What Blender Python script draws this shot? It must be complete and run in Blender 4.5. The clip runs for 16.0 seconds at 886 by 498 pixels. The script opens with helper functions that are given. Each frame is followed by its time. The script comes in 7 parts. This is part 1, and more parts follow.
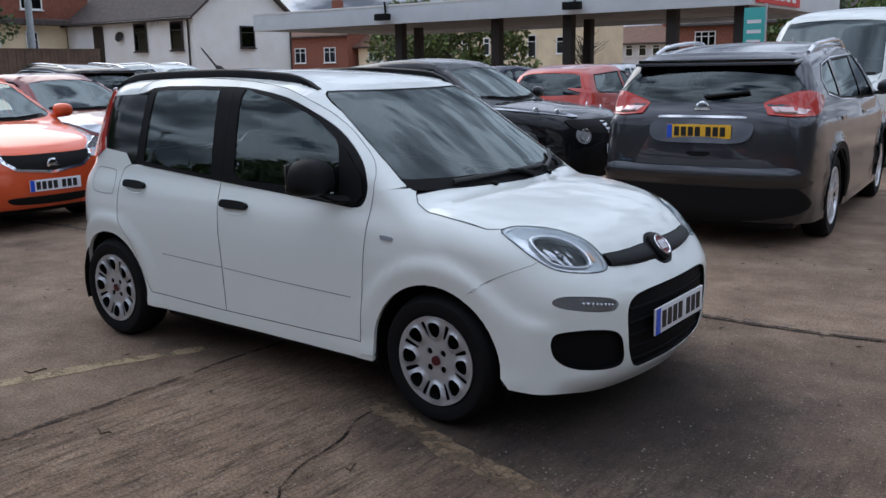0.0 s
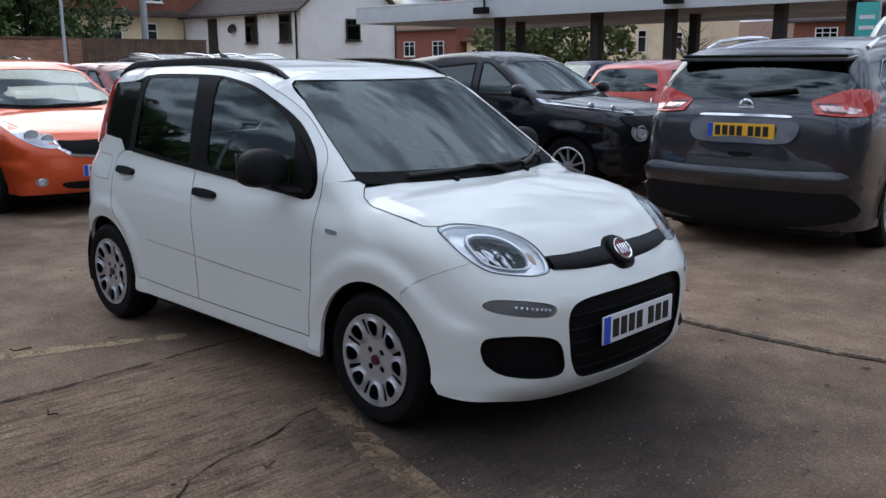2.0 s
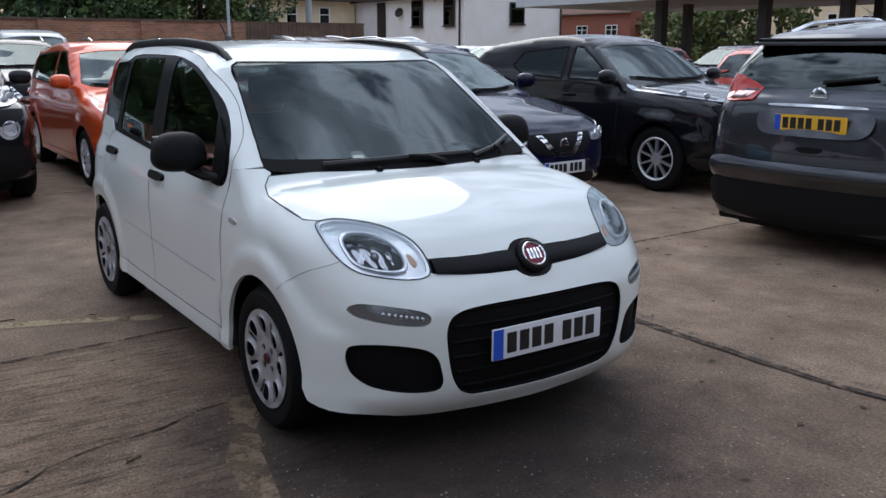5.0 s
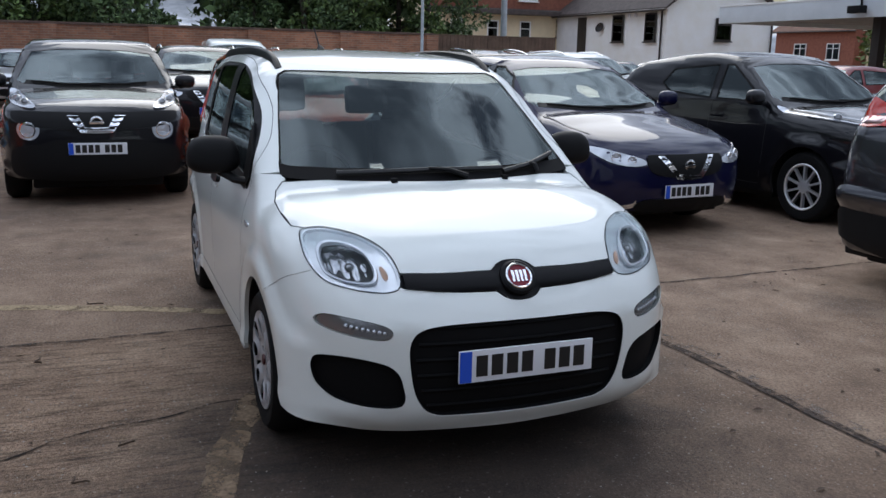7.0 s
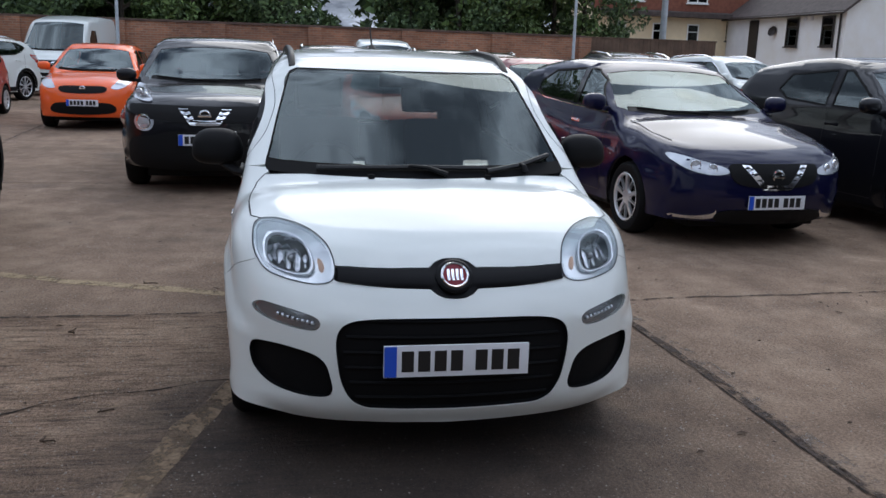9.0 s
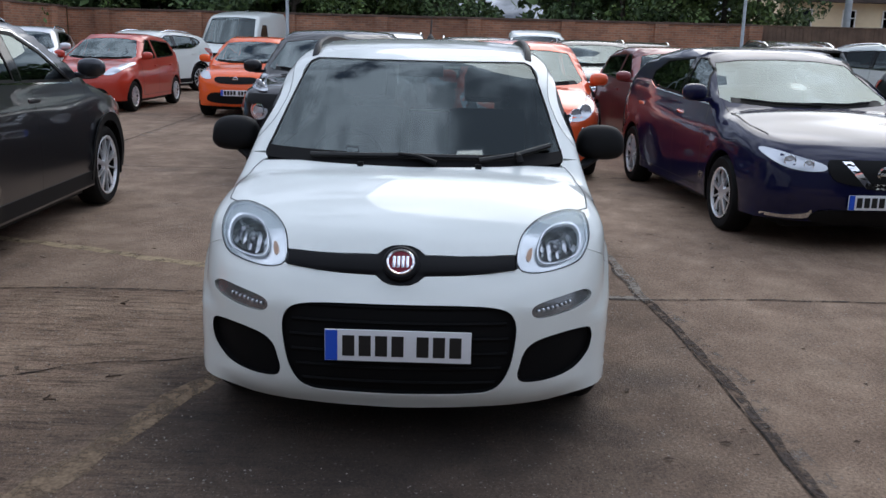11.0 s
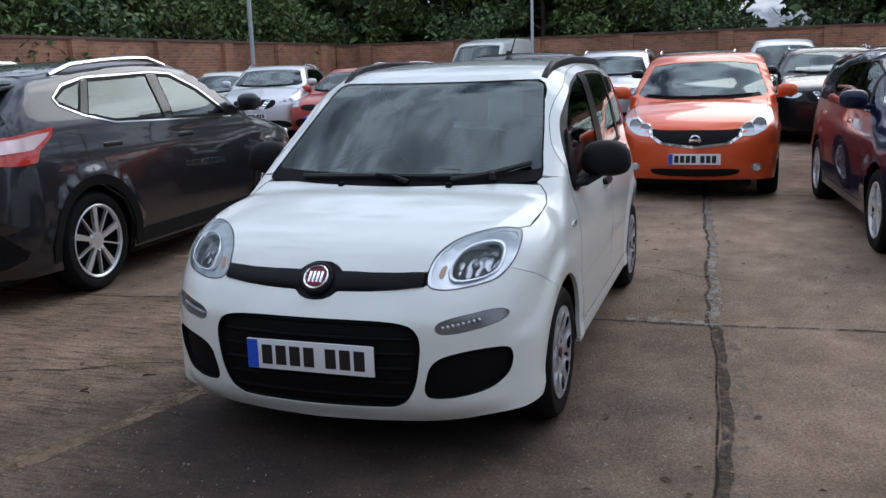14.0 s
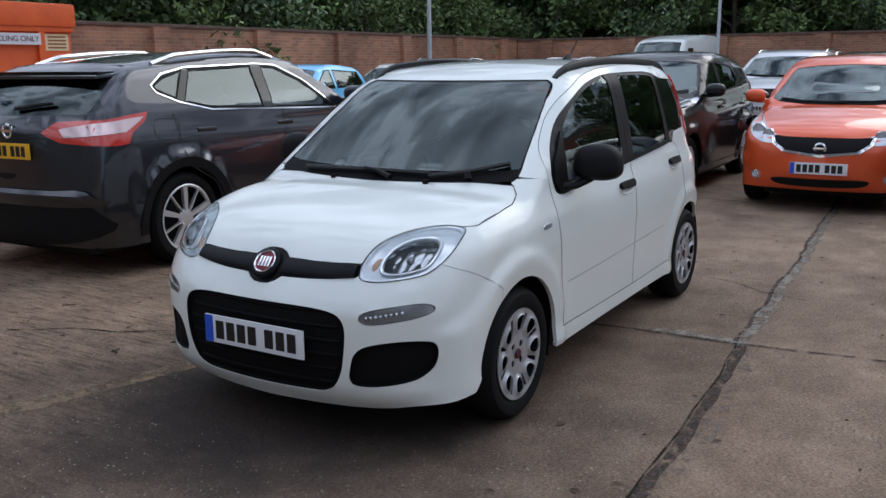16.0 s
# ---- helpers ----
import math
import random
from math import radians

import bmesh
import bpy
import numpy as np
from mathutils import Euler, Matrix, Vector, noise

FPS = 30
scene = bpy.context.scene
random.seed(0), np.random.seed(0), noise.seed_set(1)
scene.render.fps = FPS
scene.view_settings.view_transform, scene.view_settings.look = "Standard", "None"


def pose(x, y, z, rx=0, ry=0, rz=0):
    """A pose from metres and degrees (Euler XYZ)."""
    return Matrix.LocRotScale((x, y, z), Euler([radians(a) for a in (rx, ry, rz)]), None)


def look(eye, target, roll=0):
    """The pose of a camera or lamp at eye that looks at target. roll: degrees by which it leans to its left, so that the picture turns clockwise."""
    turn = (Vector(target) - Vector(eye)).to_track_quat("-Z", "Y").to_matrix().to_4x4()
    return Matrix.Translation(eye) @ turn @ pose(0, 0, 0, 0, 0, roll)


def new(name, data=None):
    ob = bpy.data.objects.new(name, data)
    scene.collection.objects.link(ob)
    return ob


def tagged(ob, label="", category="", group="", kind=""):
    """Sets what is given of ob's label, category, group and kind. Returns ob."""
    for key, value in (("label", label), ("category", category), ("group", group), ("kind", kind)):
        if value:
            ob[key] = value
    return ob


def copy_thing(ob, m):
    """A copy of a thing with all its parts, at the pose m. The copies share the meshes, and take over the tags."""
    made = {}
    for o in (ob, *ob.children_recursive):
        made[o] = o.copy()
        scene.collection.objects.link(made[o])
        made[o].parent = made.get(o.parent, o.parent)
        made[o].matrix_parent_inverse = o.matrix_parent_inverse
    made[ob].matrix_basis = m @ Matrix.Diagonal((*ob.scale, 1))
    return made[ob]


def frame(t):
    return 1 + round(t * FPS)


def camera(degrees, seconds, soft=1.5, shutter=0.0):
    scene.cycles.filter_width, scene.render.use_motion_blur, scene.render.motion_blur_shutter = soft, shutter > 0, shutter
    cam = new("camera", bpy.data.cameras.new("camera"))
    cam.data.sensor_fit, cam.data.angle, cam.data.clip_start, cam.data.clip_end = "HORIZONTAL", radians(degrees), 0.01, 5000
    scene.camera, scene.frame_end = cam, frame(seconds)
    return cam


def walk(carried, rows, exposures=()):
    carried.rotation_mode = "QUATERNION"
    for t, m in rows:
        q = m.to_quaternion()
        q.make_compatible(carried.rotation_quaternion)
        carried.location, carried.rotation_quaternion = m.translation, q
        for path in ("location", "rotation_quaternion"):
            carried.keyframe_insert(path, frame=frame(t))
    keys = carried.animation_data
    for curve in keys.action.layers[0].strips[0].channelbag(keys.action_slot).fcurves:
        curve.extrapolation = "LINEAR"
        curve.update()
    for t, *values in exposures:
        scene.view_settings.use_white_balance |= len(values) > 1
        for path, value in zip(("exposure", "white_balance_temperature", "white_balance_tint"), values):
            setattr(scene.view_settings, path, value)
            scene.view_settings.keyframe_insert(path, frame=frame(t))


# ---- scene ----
from mathutils.geometry import delaunay_2d_cdt

cam = camera(52.8, 16.0)
METRES, EYE, TILT, LEAN, TURN = 6.618, 1.498, 1.166, 1.202, 36.912
ROWS = [
    (0.0, 0.0, 0.0, 0.0, 0.06, -12.74, -0.28),
    (0.5, 0.0226, 0.008, -0.0009, 1.95, -13.09, -0.87),
    (1.0, 0.0425, 0.0197, -0.0019, 3.11, -12.45, 0.6),
    (1.5, 0.0771, 0.0191, -0.0007, 5.12, -12.72, -0.26),
    (2.0, 0.1006, 0.0273, -0.0023, 7.28, -13.15, -0.78),
    (2.5, 0.1204, 0.0457, -0.0033, 10.11, -12.72, -0.12),
    (3.0, 0.1545, 0.0498, -0.0032, 11.75, -12.83, -0.86),
    (3.5, 0.1821, 0.0551, -0.0034, 13.5, -13.78, -1.51),
    (6.0, 0.304, 0.1338, -0.0018, 24.81, -13.87, -0.98),
    (6.5, 0.334, 0.1421, -0.0003, 29.1, -13.96, -1.7),
    (7.0, 0.3463, 0.166, -0.002, 31.86, -13.68, -1.57),
    (7.5, 0.3674, 0.185, -0.0013, 33.3, -13.84, -1.51),
    (8.0, 0.4058, 0.1921, 0.0009, 36.8, -13.81, -2.14),
    (8.5, 0.4231, 0.2124, -0.0001, 40.04, -13.4, -1.91),
    (9.0, 0.4436, 0.2339, 0.0001, 42.75, -13.88, -1.95),
    (9.5, 0.4785, 0.2502, 0.0022, 46.59, -14.2, -2.2),
    (12.0, 0.5592, 0.3747, 0.001, 58.76, -14.12, 0.22),
    (12.5, 0.5851, 0.4025, 0.0011, 61.86, -13.64, 0.71),
    (13.0, 0.5984, 0.432, 0.0002, 64.43, -13.95, 0.91),
    (13.5, 0.6043, 0.4603, -0.0006, 68.22, -13.67, 1.97),
    (14.0, 0.6237, 0.4953, -0.0009, 71.73, -13.13, 2.53),
    (14.5, 0.6389, 0.5301, -0.0006, 74.84, -13.77, 1.71),
    (15.0, 0.6355, 0.567, -0.0035, 76.48, -13.18, 2.2),
    (15.5, 0.6445, 0.5985, -0.0054, 79.71, -12.87, 2.78),
    (16.0, 0.6642, 0.6341, -0.0027, 84.67, -13.03, 1.67),
]
walk(cam, [(t, pose(0, 0, EYE, TILT, LEAN, TURN) @ pose(METRES * x, METRES * y, METRES * z, 90 + pitch, roll, yaw)) for t, x, y, z, yaw, pitch, roll in ROWS])

# ---- world and light ----
world = bpy.data.worlds.new("sky")
scene.world = world
world.use_nodes = True
wn, wl = world.node_tree.nodes, world.node_tree.links
sky = wn.new("ShaderNodeTexSky")
sky.sky_type, sky.sun_disc = "NISHITA", False
SUN_EL, SUN_AZ = 37.0, 162.0
sky.sun_elevation, sky.sun_rotation = radians(SUN_EL), radians(90 - SUN_AZ)
# broken cloud over the whole sky
geo = wn.new("ShaderNodeTexCoord")
# a flat layer of cloud overhead: the direction is divided by its height
parts, low, lift, east, north, flat = (wn.new(k) for k in ("ShaderNodeSeparateXYZ", "ShaderNodeMath", "ShaderNodeMath", "ShaderNodeMath", "ShaderNodeMath", "ShaderNodeCombineXYZ"))
low.operation, lift.operation, east.operation, north.operation = "MAXIMUM", "ADD", "DIVIDE", "DIVIDE"
low.inputs[1].default_value, lift.inputs[1].default_value = 0.0, 0.3
wl.new(geo.outputs["Generated"], parts.inputs[0])
wl.new(parts.outputs[2], low.inputs[0]), wl.new(low.outputs[0], lift.inputs[0])
wl.new(parts.outputs[0], east.inputs[0]), wl.new(lift.outputs[0], east.inputs[1])
wl.new(parts.outputs[1], north.inputs[0]), wl.new(lift.outputs[0], north.inputs[1])
wl.new(east.outputs[0], flat.inputs[0]), wl.new(north.outputs[0], flat.inputs[1])
cl = wn.new("ShaderNodeTexNoise")
cl.inputs["Scale"].default_value, cl.inputs["Detail"].default_value, cl.inputs["Roughness"].default_value = 3.0, 7, 0.55
wl.new(flat.outputs[0], cl.inputs["Vector"])
cover = wn.new("ShaderNodeValToRGB")
cover.color_ramp.elements[0].position, cover.color_ramp.elements[1].position = 0.36, 0.47
wl.new(cl.outputs[0], cover.inputs[0])
tone = wn.new("ShaderNodeValToRGB")
tone.color_ramp.elements.new(0.5)
for e, (p, c) in zip(tone.color_ramp.elements, ((0.4, (26.5, 29.5, 36.0)), (0.505, (9.0, 10.4, 13.2)), (0.61, (3.0, 3.6, 4.9)))):
    e.position, e.color = p, (*c, 1)
wl.new(cl.outputs[0], tone.inputs[0])
mixed = wn.new("ShaderNodeMix")
mixed.data_type = "RGBA"
wl.new(cover.outputs[0], mixed.inputs[0]), wl.new(sky.outputs[0], mixed.inputs[6]), wl.new(tone.outputs[0], mixed.inputs[7])
# an overcast sky is brighter overhead than at the horizon
up, grade, dim = wn.new("ShaderNodeSeparateXYZ"), wn.new("ShaderNodeMapRange"), wn.new("ShaderNodeMix")
dim.data_type, dim.blend_type = "RGBA", "MULTIPLY"
dim.inputs[0].default_value = 1.0
wl.new(geo.outputs["Generated"], up.inputs[0])
wl.new(up.outputs[2], grade.inputs[0])
grade.inputs[1].default_value, grade.inputs[2].default_value, grade.inputs[3].default_value, grade.inputs[4].default_value = 0.0, 1.0, 0.5, 1.38
wl.new(mixed.outputs[2], dim.inputs[6]), wl.new(grade.outputs[0], dim.inputs[7])
wl.new(dim.outputs[2], wn["Background"].inputs[0])
wn["Background"].inputs[1].default_value = 0.1
sun = new("sun", bpy.data.lights.new("sun", "SUN"))
sun.data.energy, sun.data.angle, sun.data.color = 1.2, radians(42), (1.0, 0.99, 0.97)
sd = Vector((math.cos(radians(SUN_AZ)) * math.cos(radians(SUN_EL)), math.sin(radians(SUN_AZ)) * math.cos(radians(SUN_EL)), math.sin(radians(SUN_EL))))
sun.matrix_world = look(sd * 50, (0, 0, 0))
scene.view_settings.exposure = -0.48


# ---- materials ----
def mat(name, colour, rough=0.5, metal=0.0, **more):
    m = bpy.data.materials.new(name)
    m.use_nodes = True
    b = m.node_tree.nodes["Principled BSDF"]
    b.inputs["Base Color"].default_value = (*colour, 1)
    b.inputs["Roughness"].default_value = rough
    b.inputs["Metallic"].default_value = metal
    for k, v in more.items():
        b.inputs[k.replace("_", " ")].default_value = v
    return m


def paint(name, colour, metal=0.0, rough=0.35, ior=1.5):
    return mat(name, colour, rough, metal, Coat_Weight=1.0, Coat_Roughness=0.03, Coat_IOR=ior, Specular_IOR_Level=0.5 if metal else 0.1)


def glass(name, tint, gloss=1.0):
    m = bpy.data.materials.new(name)
    m.use_nodes = True
    n, l = m.node_tree.nodes, m.node_tree.links
    n.remove(n["Principled BSDF"])
    tr, gl, mix, fr = n.new("ShaderNodeBsdfTransparent"), n.new("ShaderNodeBsdfGlossy"), n.new("ShaderNodeMixShader"), n.new("ShaderNodeFresnel")
    tr.inputs[0].default_value = (*tint, 1)
    gl.inputs["Roughness"].default_value = 0.0
    gl.inputs["Color"].default_value = (0.86, 0.97, 0.96, 1)
    fr.inputs[0].default_value = 1.5 if gloss == 1 else gloss
    l.new(fr.outputs[0], mix.inputs[0]), l.new(tr.outputs[0], mix.inputs[1]), l.new(gl.outputs[0], mix.inputs[2])
    l.new(mix.outputs[0], n["Material Output"].inputs[0])
    return m


M_WHITE = paint("white_paint", (0.785, 0.82, 0.785))
M_GREY = paint("grey_metallic_paint", (0.049, 0.051, 0.06), 0.85, 0.28)
M_BLACK = paint("black_paint", (0.006, 0.006, 0.008), ior=1.4)
M_NAVY = paint("navy_paint", (0.004, 0.005, 0.032), ior=1.4)
M_ORANGE = paint("orange_paint", (0.7975, 0.1015, 0.0217), 0.3)
M_FLAME = paint("bright_orange_paint", (0.95, 0.14, 0.028))
M_RED = paint("red_paint", (0.525, 0.045, 0.0225), 0.2)
M_MAROON = paint("dark_red_paint", (0.196, 0.0252, 0.0252), 0.3)
M_BLUE = paint("light_blue_paint", (0.14, 0.56, 0.95), 0.2)
M_SILVER = paint("silver_paint", (0.6525, 0.667, 0.696), 0.6)
M_GLASS = glass("window_glass", (0.34, 0.39, 0.4), 2.05)
M_TINT = glass("tinted_glass", (0.14, 0.15, 0.16), 1.75)
M_TRIM = mat("black_plastic", (0.008, 0.008, 0.0085), 0.55, 0.0, Specular_IOR_Level=0.15)
M_SEAM = mat("dark_panel_gap", (0.05, 0.051, 0.052), 0.8, 0.0, Specular_IOR_Level=0.1)
M_COVER = mat("grey_wheel_cover", (0.504, 0.511, 0.532), 0.33, 0.5)
M_LINER = mat("grey_lining", (0.05, 0.05, 0.054), 0.85, 0.0, Specular_IOR_Level=0.15)
M_RUBBER = mat("tyre_rubber", (0.009, 0.009, 0.0095), 0.7, 0.0, Specular_IOR_Level=0.12)
M_ALLOY = mat("silver_alloy", (0.837, 0.8505, 0.8775), 0.28, 0.75)
M_CHROME = mat("chrome", (0.944, 0.944, 0.95), 0.08, 1.0)
M_LAMP = mat("clear_lamp", (0.567, 0.594, 0.6345), 0.18, 0.6)
M_DAYLAMP = mat("daytime_lamp", (0.351, 0.351, 0.364), 0.2, 0.6)
M_REDLAMP = mat("red_lamp", (0.588, 0.042, 0.028), 0.1, 0.0, Coat_Weight=1.0)
M_INSERT = mat("clear_tail_lamp", (0.77, 0.588, 0.588), 0.15, 0.4)
M_YELLOW = mat("yellow_plate", (0.87, 0.4785, 0.029), 0.4)
M_PLATE = mat("white_plate", (0.78, 0.795, 0.825), 0.4)
M_PLATEBLUE = mat("blue_plate_band", (0.015, 0.09, 0.6), 0.4)
M_MATT = mat("matt_black_plastic", (0.007, 0.007, 0.0075), 0.65, 0.0, Specular_IOR_Level=0.08)
M_SATIN = mat("satin_black_trim", (0.007, 0.007, 0.008), 0.36, 0.0, Specular_IOR_Level=0.12)
M_GLOSSBLACK = mat("gloss_black", (0.006, 0.007, 0.007), 0.06)
M_BADGE = mat("badge_red", (0.168, 0.0084, 0.021), 0.25, 0.3)
M_BEZEL = mat("lamp_surround", (0.858, 0.884, 0.91), 0.2, 0.6)
M_RING = mat("lamp_ring", (0.837, 0.864, 0.9045), 0.15, 0.6)
M_REFLECT = mat("lamp_reflector", (0.486, 0.4995, 0.5265), 0.16, 1.0)

M_DARKLAMP = mat("lamp_lens", (0.3, 0.31, 0.33), 0.08, 0.7)
M_BULBGLASS = mat("bulb_glass", (0.6, 0.62, 0.66), 0.3, 0.4)
M_AMBER = mat("amber_lamp", (0.7, 0.42, 0.28), 0.2)
M_CLEAR = glass("lamp_cover", (1.0, 1.0, 1.0), 1.4)
M_SCREEN = glass("windscreen_glass", (0.36, 0.42, 0.42), 1.75)
M_SIDEGLASS = glass("side_glass", (0.7, 0.74, 0.73), 1.9)
M_GAP = mat("grey_moulding", (0.3, 0.3, 0.305), 0.5)
M_INK = mat("black_ink", (0.01, 0.01, 0.01), 0.5)


# ---- mesh helpers ----
def mesh_part(name, verts, faces, material, parent=None, label="", smooth=True, sharp=35):
    me = bpy.data.meshes.new(name)
    me.from_pydata([tuple(v) for v in verts], [], [tuple(f) for f in faces])
    me.materials.append(material)
    if smooth:
        me.polygons.foreach_set("use_smooth", [True] * len(me.polygons))
        if sharp:
            me.set_sharp_from_angle(angle=radians(sharp))
    ob = new(name, me)
    if parent:
        ob.parent = parent
    if label:
        ob["label"] = label
    return ob


def part(name, bm, material, parent=None, label="", smooth=True, sharp=35):
    me = bpy.data.meshes.new(name)
    bm.normal_update()
    bm.to_mesh(me)
    bm.free()
    me.materials.append(material)
    if smooth:
        me.polygons.foreach_set("use_smooth", [True] * len(me.polygons))
        me.set_sharp_from_angle(angle=radians(sharp))
    ob = new(name, me)
    if parent:
        ob.parent = parent
    if label:
        ob["label"] = label
    return ob


def box(bm, x0, x1, y0, y1, z0, z1, bevel=0.0, m=None):
    r = bmesh.ops.create_cube(bm, size=1)
    vs = r["verts"]
    for v in vs:
        v.co = Vector(((x0 + x1) / 2 + v.co.x * (x1 - x0), (y0 + y1) / 2 + v.co.y * (y1 - y0), (z0 + z1) / 2 + v.co.z * (z1 - z0)))
    if bevel:
        es = {e for v in vs for e in v.link_edges}
        r = bmesh.ops.bevel(bm, geom=list(es), offset=bevel, segments=2, affect="EDGES", profile=0.7)
        vs = list({v for f in r["faces"] for v in f.verts} | {v for v in vs if v.is_valid})
    if m is not None:
        bmesh.ops.transform(bm, matrix=m, verts=vs)
    return bm


def tube(bm, pts, r, n=8, flat=1.0):
    """A rod along a line of points."""
    pts = [Vector(p) for p in pts]
    rings = []
    for i, p in enumerate(pts):
        d = (pts[min(i + 1, len(pts) - 1)] - pts[max(i - 1, 0)]).normalized()
        a = d.cross(Vector((0, 0, 1)))
        a = a.normalized() if a.length > 1e-4 else Vector((1, 0, 0))
        b = a.cross(d)
        rr = r[i] if isinstance(r, (list, tuple)) else r
        rings.append([bm.verts.new(p + a * math.cos(2 * math.pi * k / n) * rr + b * math.sin(2 * math.pi * k / n) * rr * flat) for k in range(n)])
    for r0, r1 in zip(rings, rings[1:]):
        for k in range(n):
            bm.faces.new((r0[k], r0[(k + 1) % n], r1[(k + 1) % n], r1[k]))
    bm.faces.new(rings[0][::-1])
    bm.faces.new(rings[-1])
    return bm


def lathe(profile, n=40, axis="y", sign=1):
    """Verts and faces of a profile of (radius, along) turned round an axis."""
    vs, fs = [], []
    for r, a in profile:
        for k in range(n):
            t = 2 * math.pi * k / n
            vs.append((r * math.cos(t), a * sign, r * math.sin(t)))
    for i in range(len(profile) - 1):
        for k in range(n):
            q = (i * n + k, i * n + (k + 1) % n, (i + 1) * n + (k + 1) % n, (i + 1) * n + k)
            fs.append(q if sign < 0 else q[::-1])
    return vs, fs


# ---- car bodies: a smooth solid, cut into panels ----
def curve(*pts):
    """A monotone smooth curve through (x, y) points."""
    xs, ys = np.array([p[0] for p in pts], float), np.array([p[1] for p in pts], float)
    h, d = np.diff(xs), np.diff(ys) / np.diff(xs)
    m = np.zeros(len(xs))
    m[0], m[-1] = d[0], d[-1]
    for i in range(1, len(xs) - 1):
        if d[i - 1] * d[i] > 0:
            w1, w2 = 2 * h[i] + h[i - 1], h[i] + 2 * h[i - 1]
            m[i] = (w1 + w2) / (w1 / d[i - 1] + w2 / d[i])

    def f(x):
        x = np.clip(x, xs[0], xs[-1])
        i = np.clip(np.searchsorted(xs, x) - 1, 0, len(xs) - 2)
        t = (x - xs[i]) / h[i]
        return (1 + 2 * t) * (1 - t) ** 2 * ys[i] + t * (1 - t) ** 2 * h[i] * m[i] + t * t * (3 - 2 * t) * ys[i + 1] + t * t * (t - 1) * h[i] * m[i + 1]

    return f


def smax(a, b, k):
    h = np.maximum(k - np.abs(a - b), 0) / k
    return np.maximum(a, b) + h * h * k / 4


def smin(a, b, k):
    return -smax(-a, -b, k)


class Shape:
    """The solid of a car body, x ahead, y to its left, z up, origin on the ground midway between the axles."""

    def __init__(self, half, wb, hub, arch, flare, plan, section, front, rear, top, screen, back, roof, gwide, nose, tail, crown, rcrown, scurve, bcurve, corner, rcorner, shoulder, rshoulder, pillar, blend, bottom, x1, x2):
        self.half, self.wb, self.hub, self.arch, self.flare = half, wb, hub, arch, flare
        self.plan, self.section, self.front, self.rear, self.top = plan, section, front, rear, top
        self.screen, self.back, self.roof, self.gwide, self.nose = screen, back, roof, gwide, nose
        self.tail, self.crown, self.rcrown, self.scurve, self.bcurve = tail, crown, rcrown, scurve, bcurve
        self.corner, self.rcorner, self.shoulder, self.rshoulder, self.pillar = corner, rcorner, shoulder, rshoulder, pillar
        self.blend, self.bottom, self.x1, self.x2 = blend, bottom, x1, x2

    def field(self, P):
        x, y, z = P[:, 0], P[:, 1], P[:, 2]
        ay = np.abs(y)
        wide = self.plan(x) + self.section(z)
        for hx in (self.wb / 2, -self.wb / 2):
            r = np.hypot(x - hx, z - self.hub)
            t = np.clip((r - self.arch - 0.075) / 0.055, 0, 1)
            wide = wide + self.flare * (1 - t * t * (3 - 2 * t)) * (0.55 + 0.45 * np.clip((r - self.arch) / 0.06, 0, 1))
        low = smax(ay - wide, x - self.front(z) + self.nose * y * y, self.corner)
        low = smax(low, self.rear(z) + self.tail * y * y - x, self.rcorner)
        low = smax(low, z - self.top(x) + self.crown * y * y, self.shoulder)
        low = smax(low, self.bottom - z, 0.08)
        up = smax(ay - self.gwide(z) - self.plan(x) + self.half, x - self.screen(z) + self.scurve * y * y, self.pillar)
        up = smax(up, self.back(z) + self.bcurve * y * y - x, self.rcorner)
        up = smax(up, z - self.roof(x) + self.rcrown * y * y, self.rshoulder)
        return smin(low, up, self.blend)

    def normal(self, P):
        e = 2e-3
        g = np.stack([self.field(P + np.eye(3)[i] * e) - self.field(P - np.eye(3)[i] * e) for i in range(3)], 1)
        return g / np.maximum(np.linalg.norm(g, axis=1, keepdims=True), 1e-9)

    def shoot(self, O, D, far=3.2):
        """Where rays from far outside along -D towards O first meet the solid."""
        n = 64
        lo = np.zeros(len(O))
        found = np.zeros(len(O), bool)
        for s in np.linspace(far, 0, n):
            new_in = (self.field(O + D * s) < 0) & ~found
            lo[new_in] = s
            found |= new_in
        hi = lo + far / (n - 1)
        for _ in range(16):
            mid = (lo + hi) / 2
            inside = self.field(O + D * mid[:, None]) < 0
            lo, hi = np.where(inside, mid, lo), np.where(inside, hi, mid)
        return O + D * lo[:, None]

    # points of the surface from a side, front, rear or top view
    def S(self, pts):
        p = np.array(pts, float)
        return self.shoot(np.stack([p[:, 0], 0 * p[:, 0], p[:, 1]], 1), np.tile([0, 1.0, 0], (len(p), 1)), 1.5)

    def along(self, pts, sign):
        p = np.array(pts, float)
        for _ in range(30):
            Q = self.shoot(np.stack([0 * p[:, 0], p[:, 0], p[:, 1]], 1), np.tile([sign, 0, 0], (len(p), 1)))
            missed = np.abs(Q[:, 0]) < 0.05
            if not missed.any():
                break
            p[missed, 0] *= 0.98
        return Q

    def F(self, pts):
        return self.along(pts, 1.0)

    def B(self, pts):
        return self.along(pts, -1.0)

    def T(self, pts):
        p = np.array(pts, float)
        return self.shoot(np.stack([p[:, 0], p[:, 1], 0 * p[:, 0]], 1), np.tile([0, 0, 1.0], (len(p), 1)))

